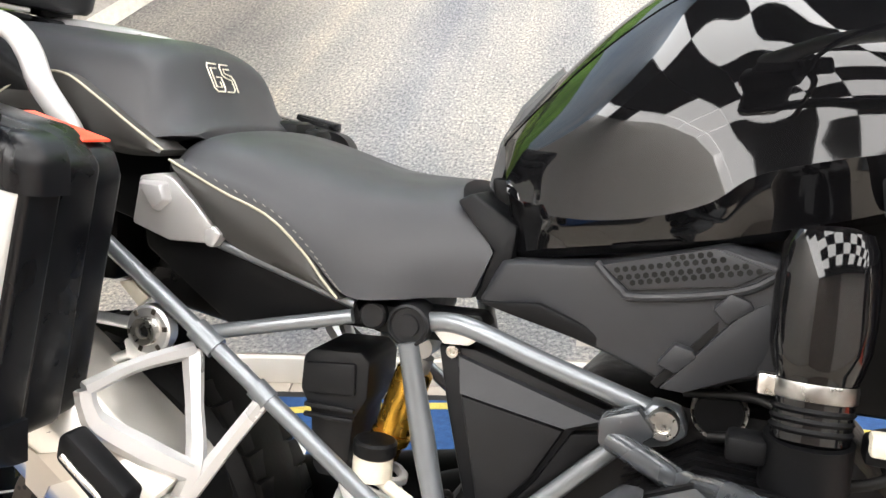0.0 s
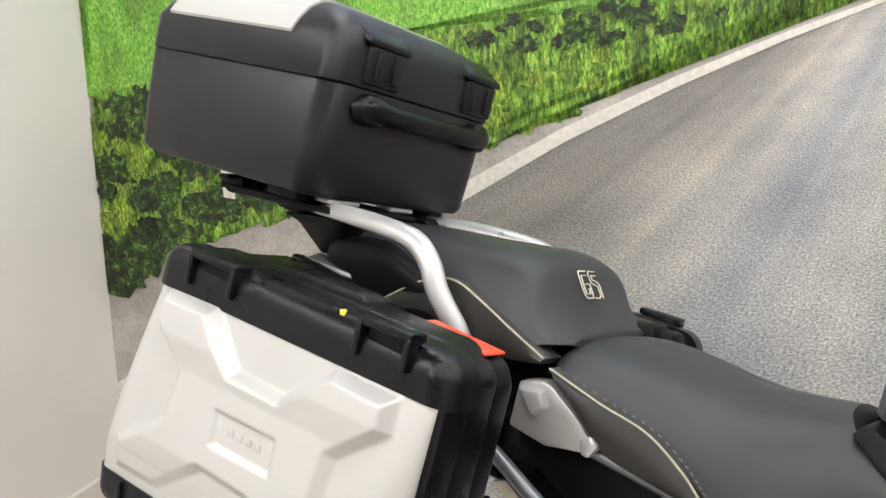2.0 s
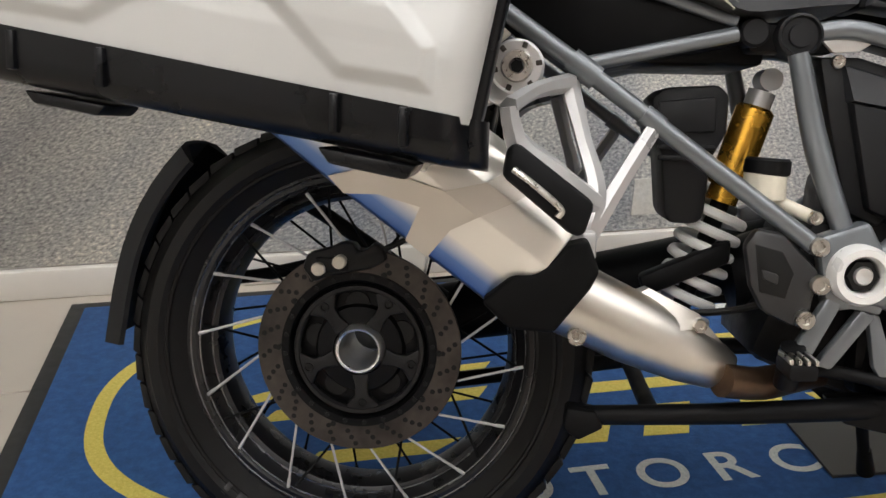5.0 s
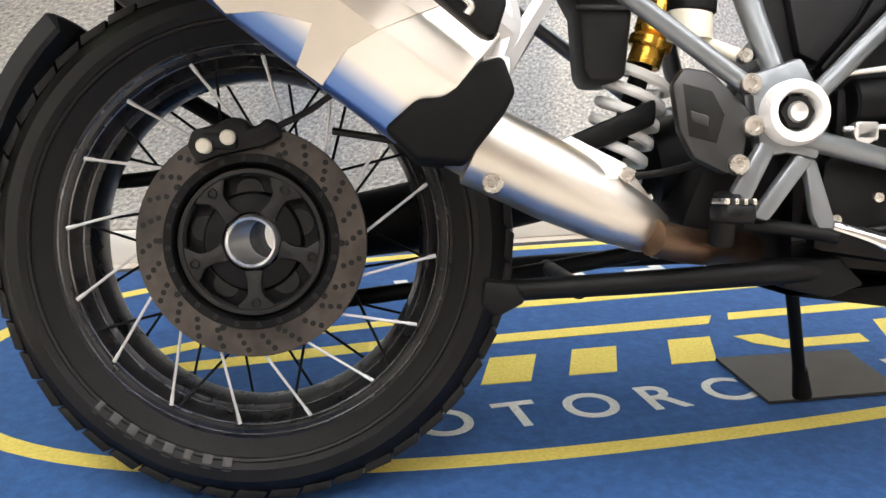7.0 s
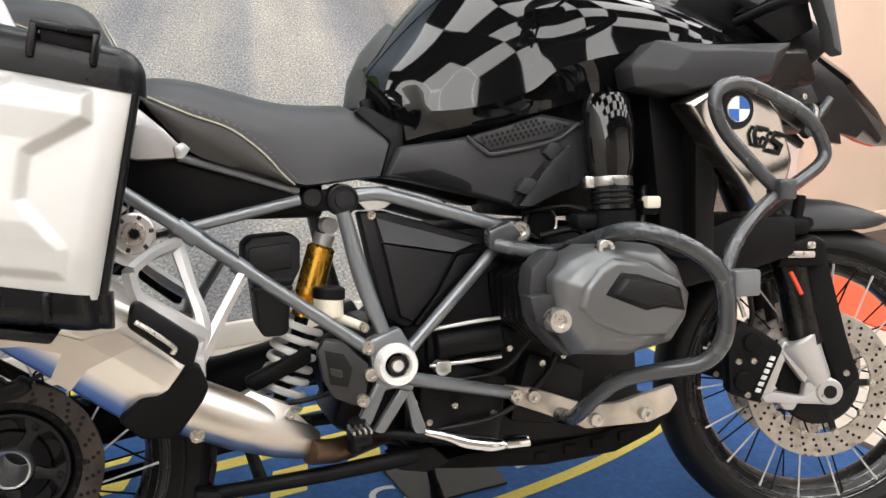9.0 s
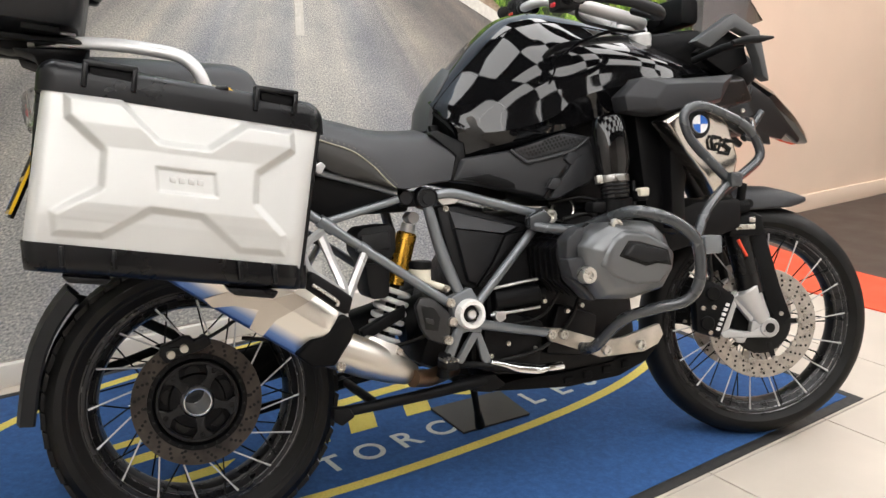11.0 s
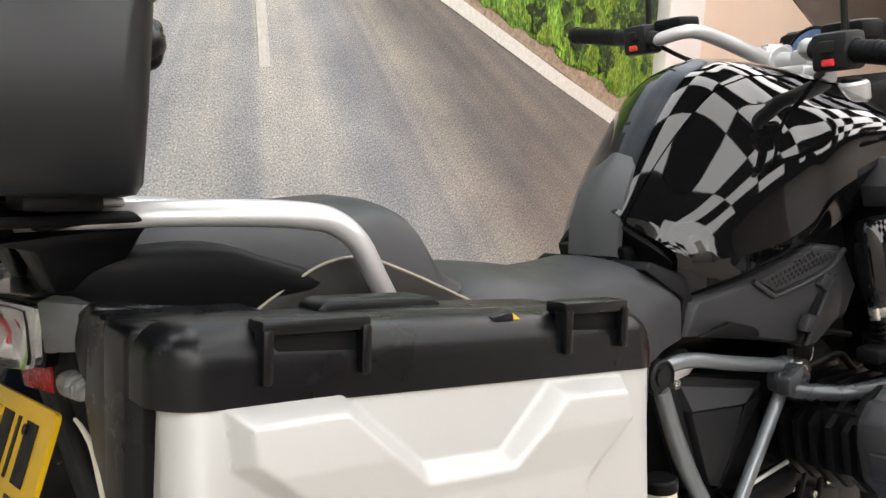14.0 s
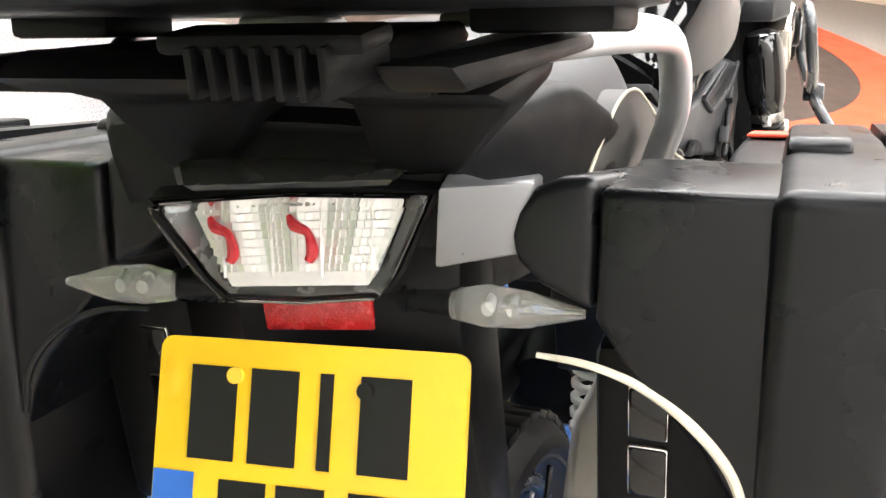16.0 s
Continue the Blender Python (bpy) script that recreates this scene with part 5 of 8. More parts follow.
def cone_ring(t, hz, hy, y):
    c = Vector((0.262, y, 0.431)) + CX * t
    return [c + CZ * (hz * math.sin(a)) + Vector((0, hy * math.cos(a), 0)) for a in (2 * math.pi * k / 28 for k in range(28))]


cone = part("exhaust_cone", loft([cone_ring(-0.05, 0.034, 0.034, -0.21), cone_ring(0.0, 0.037, 0.037, -0.208), cone_ring(0.004, 0.044, 0.044, -0.208), cone_ring(0.09, 0.0425, 0.043, -0.2), cone_ring(0.16, 0.036, 0.037, -0.187), cone_ring(0.205, 0.028, 0.03, -0.174), cone_ring(0.222, 0.022, 0.024, -0.168)]), STEEL, ex, "brushed steel exhaust cone shield")
part("shield_fold", loft([[Vector((0.345, -0.205, 0.432)), Vector((0.362, -0.2, 0.44)), Vector((0.362, -0.16, 0.436)), Vector((0.345, -0.165, 0.43))], [Vector((0.395, -0.222, 0.395)), Vector((0.42, -0.2, 0.412)), Vector((0.42, -0.16, 0.408)), Vector((0.395, -0.17, 0.39))], [Vector((0.45, -0.185, 0.36)), Vector((0.46, -0.178, 0.366)), Vector((0.46, -0.15, 0.362)), Vector((0.45, -0.15, 0.355))]]), STEEL, cone)
part("header_pipe", tube([(0.45, -0.2, 0.335), (0.5, -0.17, 0.325), (0.56, -0.11, 0.32), (0.62, -0.06, 0.32)], 0.02, 16), mat("scorched_steel", (0.11, 0.07, 0.045), 0.4, 0.9, 0.4, 30), ex, "heat-browned exhaust header")
part("bolt", bolt(0.279, -0.236, 0.389, 0.011, 0.008), BOLT, ex)
part("bolt", bolt(0.458, -0.186, 0.322, 0.01, 0.008), BOLT, ex)
part("bolt", bolt(0.42, -0.205, 0.4, 0.008, 0.008), BOLT, ex)

# swingarm and final drive on the far side, torque arm, caliper, mudguard
part("swingarm", joined(tube([(0.58, 0.1, 0.45), (0.4, 0.14, 0.4), (0.2, 0.15, 0.35), (0.085, 0.145, 0.328)], [0.05, 0.05, 0.05, 0.045], 20), lathe([(0.034, 0.07), (0.085, 0.072), (0.085, 0.16), (0.07, 0.19), (0.034, 0.19)], (0, 0, 0.318), seg=40, closed=True)), DARKPL, bike, "black swingarm with shaft drive")
part("torque_arm", tube([(0.02, 0.1, 0.22), (0.3, 0.12, 0.26), (0.5, 0.1, 0.3)], 0.012), DARKPL, bike)
part("link_arm", prism([(0.36, 0.44), (0.47, 0.49), (0.47, 0.46), (0.37, 0.415)], -0.12, -0.09, 0.006), DARKPL, bike)
part("rear_caliper", joined(prism([(-0.074, 0.43), (-0.068, 0.449), (-0.037, 0.458), (-0.022, 0.466), (-0.004, 0.464), (0.0, 0.454), (0.012, 0.457), (0.02, 0.466), (0.034, 0.458), (0.038, 0.443), (0.018, 0.432), (-0.036, 0.42), (-0.06, 0.41)], -0.05, -0.082, 0.005), box((-0.056, -0.09, 0.427), (-0.012, -0.08, 0.446), 0.005), tube([(0.03, -0.07, 0.455), (0.07, -0.072, 0.475), (0.11, -0.078, 0.5), (0.16, -0.07, 0.51)], 0.004, 8)), INK, bike, "black rear brake caliper with its hose")
for x, z in ((-0.05, 0.431), (-0.022, 0.441)):
    part("caliper_piston", rod((x, -0.097, z), (x, -0.07, z), 0.009, seg=20, bev=0.002), CREAM, bike, "pale caliper piston cap")
mg = []
for k in range(10):
    a = radians(132 + 5.2 * k)
    r = 0.36 - 0.002 * k
    n = Vector((math.cos(a), 0, math.sin(a)))
    c = Vector((0, 0, 0.318)) + n * r
    if k > 6:
        c = Vector((0, 0, 0.318)) + Vector((math.cos(radians(163)), 0, math.sin(radians(163)))) * 0.35 + Vector((-0.006, 0, -0.035)) * (k - 6)
    mg.append([c + Vector((0, y * 0.075, 0)) + n * o for y, o in ((-1.1, -0.025), (-0.95, 0.0), (-0.5, 0.008), (0, 0.01), (0.5, 0.008), (0.95, 0.0), (1.1, -0.025), (1.04, -0.03), (0.5, 0.002), (0, 0.004), (-0.5, 0.002), (-1.04, -0.03))])
part("rear_mudguard", loft(mg), PLASTIC, bike, "matte black rear mudguard flap")
part("mudguard_bar", joined(tube([(0.1, 0.11, 0.36), (-0.12, 0.12, 0.5), (-0.25, 0.07, 0.56)], 0.012), tube([(-0.05, 0.1, 0.42), (-0.2, 0.06, 0.39), (-0.33, 0.04, 0.4)], 0.01)), DARKPL, bike)

# centre stand folded up, side stand on its foot plate, sump guard
part("centre_stand", joined(tube([(0.29, -0.16, 0.272), (0.45, -0.17, 0.285), (0.6, -0.17, 0.298), (0.66, -0.15, 0.3)], [0.012, 0.013, 0.014, 0.016], 14), tube([(0.29, 0.16, 0.272), (0.45, 0.17, 0.285), (0.66, 0.15, 0.3)], 0.013, 14), rod((0.38, -0.16, 0.275), (0.38, 0.16, 0.275), 0.011), prism([(0.58, 0.31), (0.66, 0.315), (0.69, 0.285), (0.65, 0.27), (0.6, 0.28)], -0.175, -0.14, 0.006), prism([(0.275, 0.285), (0.31, 0.282), (0.32, 0.262), (0.29, 0.245), (0.272, 0.258)], -0.178, -0.142, 0.004)), DARKPL, bike, "folded black centre stand")
part("side_stand", joined(rod((0.72, 0.13, 0.3), (0.778, 0.215, 0.095), 0.0095, seg=16), box((0.69, 0.08, 0.27), (0.76, 0.15, 0.33), 0.01), rod((0.772, 0.205, 0.12), (0.785, 0.225, 0.078), 0.011, 0.015, seg=16)), DARKPL, bike, "black side stand, folded out")
part("sump_guard", joined(prism([(0.62, 0.268), (0.74, 0.256), (0.88, 0.246), (1.02, 0.255), (1.1, 0.284), (1.15, 0.33), (1.1, 0.318), (1.0, 0.294), (0.86, 0.282), (0.74, 0.284)], -0.135, 0.135, 0.004), *[box((0.86 + 0.055 * k, -0.141, 0.256 + 0.006 * k), (0.885 + 0.055 * k, -0.128, 0.272 + 0.007 * k), 0.003) for k in range(4)]), GUARD, bike, "dark sump guard plate")
part("engine_bracket", prism([(0.786, 0.41), (0.835, 0.402), (0.889, 0.382), (0.945, 0.361), (1.0, 0.362), (1.039, 0.371), (1.107, 0.385), (1.117, 0.357), (1.1, 0.335), (1.059, 0.321), (0.936, 0.321), (0.89, 0.341), (0.8, 0.377)], -0.175, -0.19, 0.003), WORN, bike, "worn alloy crash bar bracket")
for x, z in ((0.80, 0.394), (0.832, 0.39), (0.948, 0.338), (1.045, 0.34)):
    part("bolt", bolt(x, -0.195, z, 0.012, 0.01), BOLT, bike)

# crash bars
for s in (-1, 1):
    cb = part("crash_bar", tube([(0.765, s * 0.205, 0.651), (0.80, s * 0.225, 0.643), (0.845, s * 0.265, 0.639), (0.878, s * 0.33, 0.661), (0.905, s * 0.4, 0.678), (0.955, s * 0.43, 0.666), (1.01, s * 0.44, 0.635), (1.042, s * 0.44, 0.593), (1.046, s * 0.435, 0.518), (1.02, s * 0.42, 0.476), (0.97, s * 0.39, 0.461), (0.922, s * 0.34, 0.440), (0.9, s * 0.3, 0.408), (0.884, s * 0.25, 0.363), (0.88, s * 0.2, 0.353)], 0.0135, 16), CRASH, bike, "dark grey tubular crash bar")
    part("clamp", joined(prism([(0.75, 0.675), (0.79, 0.69), (0.81, 0.665), (0.775, 0.635), (0.75, 0.645)], s * 0.185, s * 0.215, 0.006)), CRASH, cb)
    part("crash_bar", tube([(1.05, s * 0.42, 0.60), (1.1, s * 0.39, 0.66), (1.18, s * 0.35, 0.71), (1.25, s * 0.33, 0.74), (1.315, s * 0.315, 0.775), (1.325, s * 0.31, 0.805), (1.29, s * 0.31, 0.855), (1.22, s * 0.31, 0.89), (1.16, s * 0.315, 0.908), (1.115, s * 0.32, 0.9), (1.1, s * 0.325, 0.875), (1.115, s * 0.33, 0.83), (1.16, s * 0.335, 0.78), (1.215, s * 0.335, 0.73)], 0.0115, 14), CRASH, bike, "dark grey upper crash bar loop")
    part("clamp", box((1.055, s * 0.43 - 0.018, 0.575), (1.1, s * 0.43 + 0.018, 0.615), 0.004), FRAME, bike)
    part("clamp", box((1.2, s * 0.34 - 0.02, 0.715), (1.235, s * 0.34 + 0.02, 0.75), 0.006), CRASH, bike)
    part("crash_strut", tube([(1.3, s * 0.31, 0.83), (1.36, s * 0.24, 0.87), (1.4, s * 0.16, 0.88)], 0.011), CRASH, bike)

# wishbone from the engine to the fork
part("wishbone", prism([(1.02, 0.52), (1.05, 0.61), (1.28, 0.68), (1.42, 0.68), (1.42, 0.6), (1.3, 0.57)], -0.13, 0.13, 0.015), DARKPL, bike, "black front wishbone")
part("steering_damper", rod((1.2, -0.11, 0.6), (1.4, -0.12, 0.72), 0.016, seg=16, bev=0.003), PLASTIC, bike)

# radiator shroud with its badge
for s in (-1, 1):
    SHR = [(1.066, 0.878), (1.12, 0.905), (1.168, 0.919), (1.212, 0.91), (1.255, 0.862), (1.288, 0.78), (1.281, 0.715), (1.228, 0.692), (1.185, 0.746), (1.12, 0.81)]
    sh = part("radiator_shroud", bevel(loft([[(x, s * (0.24 - 0.16 * max(0, 0.8 - z)), z) for x, z in SHR], [(1.18 + (x - 1.18) * 0.98, s * (0.285 - 0.2 * max(0, 0.82 - z)), 0.82 + (z - 0.82) * 0.98) for x, z in SHR], [(1.18 + (x - 1.18) * 0.9, s * (0.297 - 0.2 * max(0, 0.82 - z)), 0.82 + (z - 0.82) * 0.9) for x, z in SHR]]), 0.004, 2, 20), SHROUD, bike, "polished stainless radiator shroud")
    if s < 0:
        part("badge_ring", lathe([(0.0001, -0.006), (0.03, -0.006), (0.033, -0.002), (0.033, 0.012), (0.0001, 0.012)], (1.157, -0.301, 0.866), seg=40), INK, sh)
        part("badge_disc", lathe([(0.0001, -0.0085), (0.021, -0.0085), (0.0215, -0.004)], (1.157, -0.301, 0.866), seg=40), WHITEEN, sh)
        for q in (0, 2):
            bm = bmesh.new()
            fan = [(0, 0)] + [(0.0205 * math.cos(radians(90 * q + 9 * k)), 0.0205 * math.sin(radians(90 * q + 9 * k))) for k in range(11)]
            bm.faces.new([bm.verts.new((1.157 + a, -0.3102, 0.866 + b)) for a, b in fan])
            part("badge_quarter", bm, BLUE, sh)
        for q in ([(1.222, 0.832), (1.2, 0.837), (1.195, 0.826), (1.2, 0.808), (1.216, 0.804), (1.221, 0.816), (1.21, 0.819)], [(1.258, 0.822), (1.236, 0.828), (1.231, 0.818), (1.251, 0.806), (1.247, 0.793), (1.226, 0.798)]):
            part("model_mark", tube([(x, -0.2935 + 0.2 * max(0, 0.82 - z) - 0.0045 + 0.01 * (x - 1.2), z) for x, z in q], 0.0042, 8, smooth=False, flat=1.0), INK, sh)
    part("radiator", box((1.12, s * 0.1 if s > 0 else -0.24, 0.62), (1.16, 0.24 if s > 0 else -0.1, 0.9), 0.008), ENGINE, bike)
    part("radiator_side", prism([(1.05, 0.9), (1.1, 0.92), (1.2, 0.75), (1.17, 0.6), (1.08, 0.62)], s * 0.1, s * 0.2, 0.012), DARKPL, bike)

# ---- tank, side covers, seats ----
# stations: x, top z, then right half-profile (y, z) from the crown outwards and down
TANK = [
    (0.585, [(0, 0.955), (0.04, 0.95), (0.075, 0.928), (0.108, 0.91), (0.138, 0.89), (0.132, 0.822)]),
    (0.64, [(0, 1.022), (0.045, 1.015), (0.088, 0.985), (0.136, 0.936), (0.164, 0.874), (0.156, 0.829)]),
    (0.71, [(0, 1.096), (0.055, 1.086), (0.11, 1.045), (0.175, 0.968), (0.205, 0.873), (0.19, 0.843)]),
    (0.78, [(0, 1.15), (0.065, 1.138), (0.13, 1.092), (0.203, 1.0), (0.234, 0.885), (0.214, 0.857)]),
    (0.835, [(0, 1.169), (0.072, 1.155), (0.143, 1.106), (0.22, 1.018), (0.25, 0.905), (0.228, 0.866)]),
    (0.875, [(0, 1.175), (0.077, 1.16), (0.15, 1.112), (0.224, 1.032), (0.256, 0.935), (0.236, 0.876)]),
    (0.94, [(0, 1.168), (0.085, 1.154), (0.158, 1.11), (0.236, 1.045), (0.264, 0.955), (0.24, 0.893)]),
    (1.03, [(0, 1.148), (0.095, 1.137), (0.168, 1.1), (0.24, 1.045), (0.266, 0.972), (0.24, 0.92)]),
    (1.13, [(0, 1.125), (0.1, 1.116), (0.174, 1.084), (0.24, 1.036), (0.264, 0.982), (0.24, 0.94)]),
    (1.25, [(0, 1.095), (0.09, 1.09), (0.155, 1.064), (0.21, 1.026), (0.238, 0.999), (0.22, 0.965)]),
    (1.4, [(0, 1.06), (0.07, 1.056), (0.12, 1.035), (0.16, 1.008), (0.178, 0.992), (0.165, 0.975)]),
]


def mid_y(x):
    """The tank's centre line swings a little to the left towards the front."""
    return -0.028 + 0.075 * x


def half_curve(pts, n=5):
    return [(p[0], p[1]) for p in spline([(a, b, 0) for a, b in pts], n)]


def tank_curve(pts):
    """Rounded from the crown to the crease, then a slightly hollow flank under it."""
    pts = [(y * 0.92, z) for y, z in pts]
    top = half_curve(pts[:5])
    (y0, z0), (y1, z1) = pts[4], pts[5]
    return top + [(y0 + (y1 - y0) * t - 0.05 * (z0 - z1) * math.sin(math.pi * t), z0 + (z1 - z0) * t) for t in (0.2, 0.4, 0.6, 0.8, 1.0)]


def station(f):
    """The half-profile between two stations, f in stations."""
    k = min(int(f), len(TANK) - 2)
    t = f - k
    a, b = TANK[k], TANK[k + 1]
    pa, pb = TANK[max(k - 1, 0)], TANK[min(k + 2, len(TANK) - 1)]

    def cr(p, q, r, s):
        return 0.5 * (2 * q + (r - p) * t + (2 * p - 5 * q + 4 * r - s) * t * t + (3 * q - p - 3 * r + s) * t ** 3)
    x = cr(pa[0], a[0], b[0], pb[0])
    return x, tank_curve([(cr(o[0], p[0], q[0], r[0]), cr(o[1], p[1], q[1], r[1])) for o, p, q, r in zip(pa[1], a[1], b[1], pb[1])])


def rear_cut(x, z):
    """The tank's rear edge runs forward as it goes down."""
    return x + 0.036 * max(0.0, (0.66 - x) / 0.075) * min(1.0, max(0.0, (0.945 - z) / 0.07))


def tank_shell(i0, i1, s, lift=0.0, step=6, f0=0.0, f1=10.0):
    """A skin over part of the profile: indices i0 to i1 of the fine half-curve, on side s (0: over the crown, both sides)."""
    rings = []
    count = int((f1 - f0) * step)
    for k in range(count + 1):
        x, h = station(f0 + (f1 - f0) * k / count)
        if s == 0:
            seq = [(-y, z + lift) for y, z in h[i1:0:-1]] + [(y, z + lift) for y, z in h[:i1 + 1]]
        else:
            seq = [(s * (y + lift), z) for y, z in h[i0:i1 + 1]]
        inner = [(y * 0.9, z - 0.012) for y, z in seq[::-1]]
        rings.append([(rear_cut(x, z), y + mid_y(x) - 0.016, z) for y, z in seq + inner])
    return loft(rings)


part("tank_cover", tank_shell(0, 8, 0, 0.0025), GLOSS, bike, "gloss black tank centre cover")
for s in (-1, 1):
    part("tank_side", tank_shell(8, 25, s, 0.0008), GLOSS, bike, "gloss black tank side panel")
core = []
for k in range(0, 41, 2):
    x, h = station(k / 4)
    core.append([(rear_cut(x, z), y * 0.9 + mid_y(x) - 0.016, z - 0.012) for y, z in h] + [(rear_cut(x, z), -y * 0.9 + mid_y(x) - 0.016, z - 0.012) for y, z in h[:0:-1]])
part("tank_core", loft(core), DARKPL, bike)
# rubber pad over the back of the tank
pad = [[(0.578, 0.072, 0.88), (0.569, 0.02, 0.882), (0.582, -0.03, 0.88)], [(0.585, 0.07, 0.93), (0.578, 0.02, 0.934), (0.592, -0.032, 0.93)], [(0.606, 0.066, 0.975), (0.602, 0.02, 0.982), (0.615, -0.03, 0.976)], [(0.638, 0.058, 1.01), (0.635, 0.02, 1.02), (0.646, -0.022, 1.012)], [(0.652, 0.045, 1.022), (0.65, 0.02, 1.034), (0.657, -0.008, 1.025)]]
rings = [[Vector(p) + Vector((-0.01, -0.016, 0.006)) for p in spline(r, 5)] + [Vector(p) + Vector((0, -0.016, 0)) for p in spline(r, 5)[::-1]] for r in pad]
part("knee_pad", loft(rings), PADG, bike, "grey rubber tank pad")
for s in (-1, 1):
    trim = prism([(0.553, 0.874), (0.57, 0.884), (0.63, 0.852), (0.629, 0.818), (0.604, 0.764), (0.588, 0.764), (0.607, 0.823)], s * 0.06, s * 0.142, 0.004)
    for v in trim.verts:
        v.co.y -= s * 0.45 * max(0.0, v.co.z - 0.83)
    part("tank_trim", trim, DARKPL, bike, "black angular trim between seat and tank")
part("pad_base", prism([(0.575, 0.9), (0.6, 0.9), (0.62, 0.84), (0.59, 0.83)], -0.06, 0.09, 0.006), DARKPL, bike)

# side covers below the tank
SIDE = [(0.59, 0.765), (0.618, 0.815), (0.736, 0.83), (0.80, 0.848), (0.858, 0.866), (0.921, 0.852), (0.945, 0.785), (0.922, 0.743), (0.83, 0.706), (0.75, 0.73), (0.64, 0.757)]
for s in (-1, 1):
    sc = part("side_cover", bevel(loft([[(x, s * (0.1), z) for x, z in SIDE], [(x, s * (0.135 + 0.19 * (x - 0.59)), z) for x, z in SIDE], [(0.77 + (x - 0.77) * 0.95, s * (0.148 + 0.19 * (x - 0.59)), 0.785 + (z - 0.785) * 0.93) for x, z in SIDE]]), 0.004, 2, 25), GREYPL, bike, "satin dark grey side cover", 25)
    ym = lambda x: s * (0.15 + 0.19 * (x - 0.59))
    me_in = [(0.735, 0.828), (0.845, 0.86), (0.9, 0.846), (0.868, 0.826), (0.765, 0.806)]
    mp = part("mesh_panel", prism(me_in, 0, s * 0.004, 0.001), GREYPL, sc, "grey mesh panel with dark holes")
    for v in mp.data.vertices:
        v.co.y += ym(v.co.x)
    dots = bmesh.new()
    for i in range(19):
        for j in range(7):
            x = 0.742 + 0.0086 * i + (0.0043 if j % 2 else 0)
            z = 0.808 + 0.0076 * j + 0.0021 * i
            lo = 0.806 + (0.02 / 0.103) * max(x - 0.765, 0) + max(0, (x - 0.868)) * 0.45 + max(0, 0.765 - x) * 0.75
            hi = 0.828 + (x - 0.735) * 0.29 - max(0, x - 0.845) * 0.55
            if lo + 0.004 < z < hi - 0.003:
                q = bmesh.ops.create_circle(dots, cap_ends=True, segments=6, radius=0.0033)
                m = Matrix.Translation((x, ym(x) + s * 0.0048, z)) @ Matrix.Rotation(radians(90), 4, "X")
                bmesh.ops.transform(dots, matrix=m, verts=q["verts"])
    tagged(part("hole_pattern", dots, INK, sc), "dark honeycomb holes", kind="stuff")
    part("mesh_lip", tube([(0.728, ym(0.728), 0.829), (0.755, ym(0.755) + s * 0.002, 0.806), (0.775, ym(0.775) + s * 0.002, 0.8), (0.87, ym(0.87) + s * 0.002, 0.82), (0.915, ym(0.915), 0.848)], 0.0045, 8), GREYPL, sc)
    part("cover_corner", prism([(0.806, 0.713), (0.874, 0.797), (0.9, 0.814), (0.914, 0.8), (0.908, 0.768), (0.895, 0.741), (0.83, 0.712)], ym(0.86), ym(0.86) + s * 0.008, 0.003), GREYPL, sc)
    part("cover_groove", prism([(0.797, 0.716), (0.868, 0.802), (0.874, 0.798), (0.804, 0.711)], ym(0.835) - s * 0.004, ym(0.835) + s * 0.003, 0.0), INK, sc)
    for cl in ([(0.801, 0.738), (0.817, 0.761), (0.835, 0.757), (0.84, 0.75), (0.821, 0.731)], [(0.85, 0.801), (0.865, 0.819), (0.884, 0.813), (0.889, 0.806), (0.865, 0.787)]):
        part("cover_clip", prism(cl, ym(0.845) - s * 0.004, ym(0.845) + s * 0.0125, 0.0025), GREYPL, sc)
    # dark strip put in as the shade along the cover's lower edge
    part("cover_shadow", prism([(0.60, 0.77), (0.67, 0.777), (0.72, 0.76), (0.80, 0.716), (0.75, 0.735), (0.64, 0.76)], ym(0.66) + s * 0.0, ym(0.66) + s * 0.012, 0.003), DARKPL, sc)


part("air_box", box((0.84, -0.13, 0.69), (1.06, 0.16, 0.93), 0.02), DARKPL, bike)


def seat_loft(rows, n=7):
    """rows: x, crown z, half width, edge drop, lower z, lower half width."""
    rows = spline_rows(rows, 4)
    rings = []
    for x, zt, w, dz, zl, wl in rows:
        half = half_curve([(0, zt), (w * 0.45, zt - dz * 0.1), (w * 0.8, zt - dz * 0.42), (w, zt - dz), ((w + wl) / 2 + 0.004, (zt - dz + zl) / 2), (wl, zl)], 4)
        rings.append([(x, -y, z) for y, z in half[::-1]] + [(x, y, z) for y, z in half[1:]] + [(x, wl * 0.8, zl - 0.004), (x, -wl * 0.8, zl - 0.004)])
    return loft(rings)


def spline_rows(rows, n):
    out = []
    R = [[2 * a - b for a, b in zip(rows[0], rows[1])]] + [list(r) for r in rows] + [[2 * a - b for a, b in zip(rows[-1], rows[-2])]]
    for i in range(1, len(R) - 2):
        for k in range(n):
            t = k / n
            out.append([0.5 * (2 * b + (c - a) * t + (2 * a - 5 * b + 4 * c - d) * t * t + (3 * b - a - 3 * c + d) * t ** 3) for a, b, c, d in zip(*R[i - 1:i + 3])])
    return out + [list(rows[-1])]


seat = new("rider_seat")
seat.parent = bike
tagged(seat, "dark grey vinyl rider's seat with cream piping")


def seat_front(x, z):
    """The seat's front slopes forward from its top to a tip, then back under it."""
    end = 0.606 - 0.98 * (z - 0.823) if z > 0.823 else 0.606 + 0.36 * (z - 0.823)
    return x if x < 0.48 else 0.48 + (x - 0.48) / 0.12 * (end - 0.48)


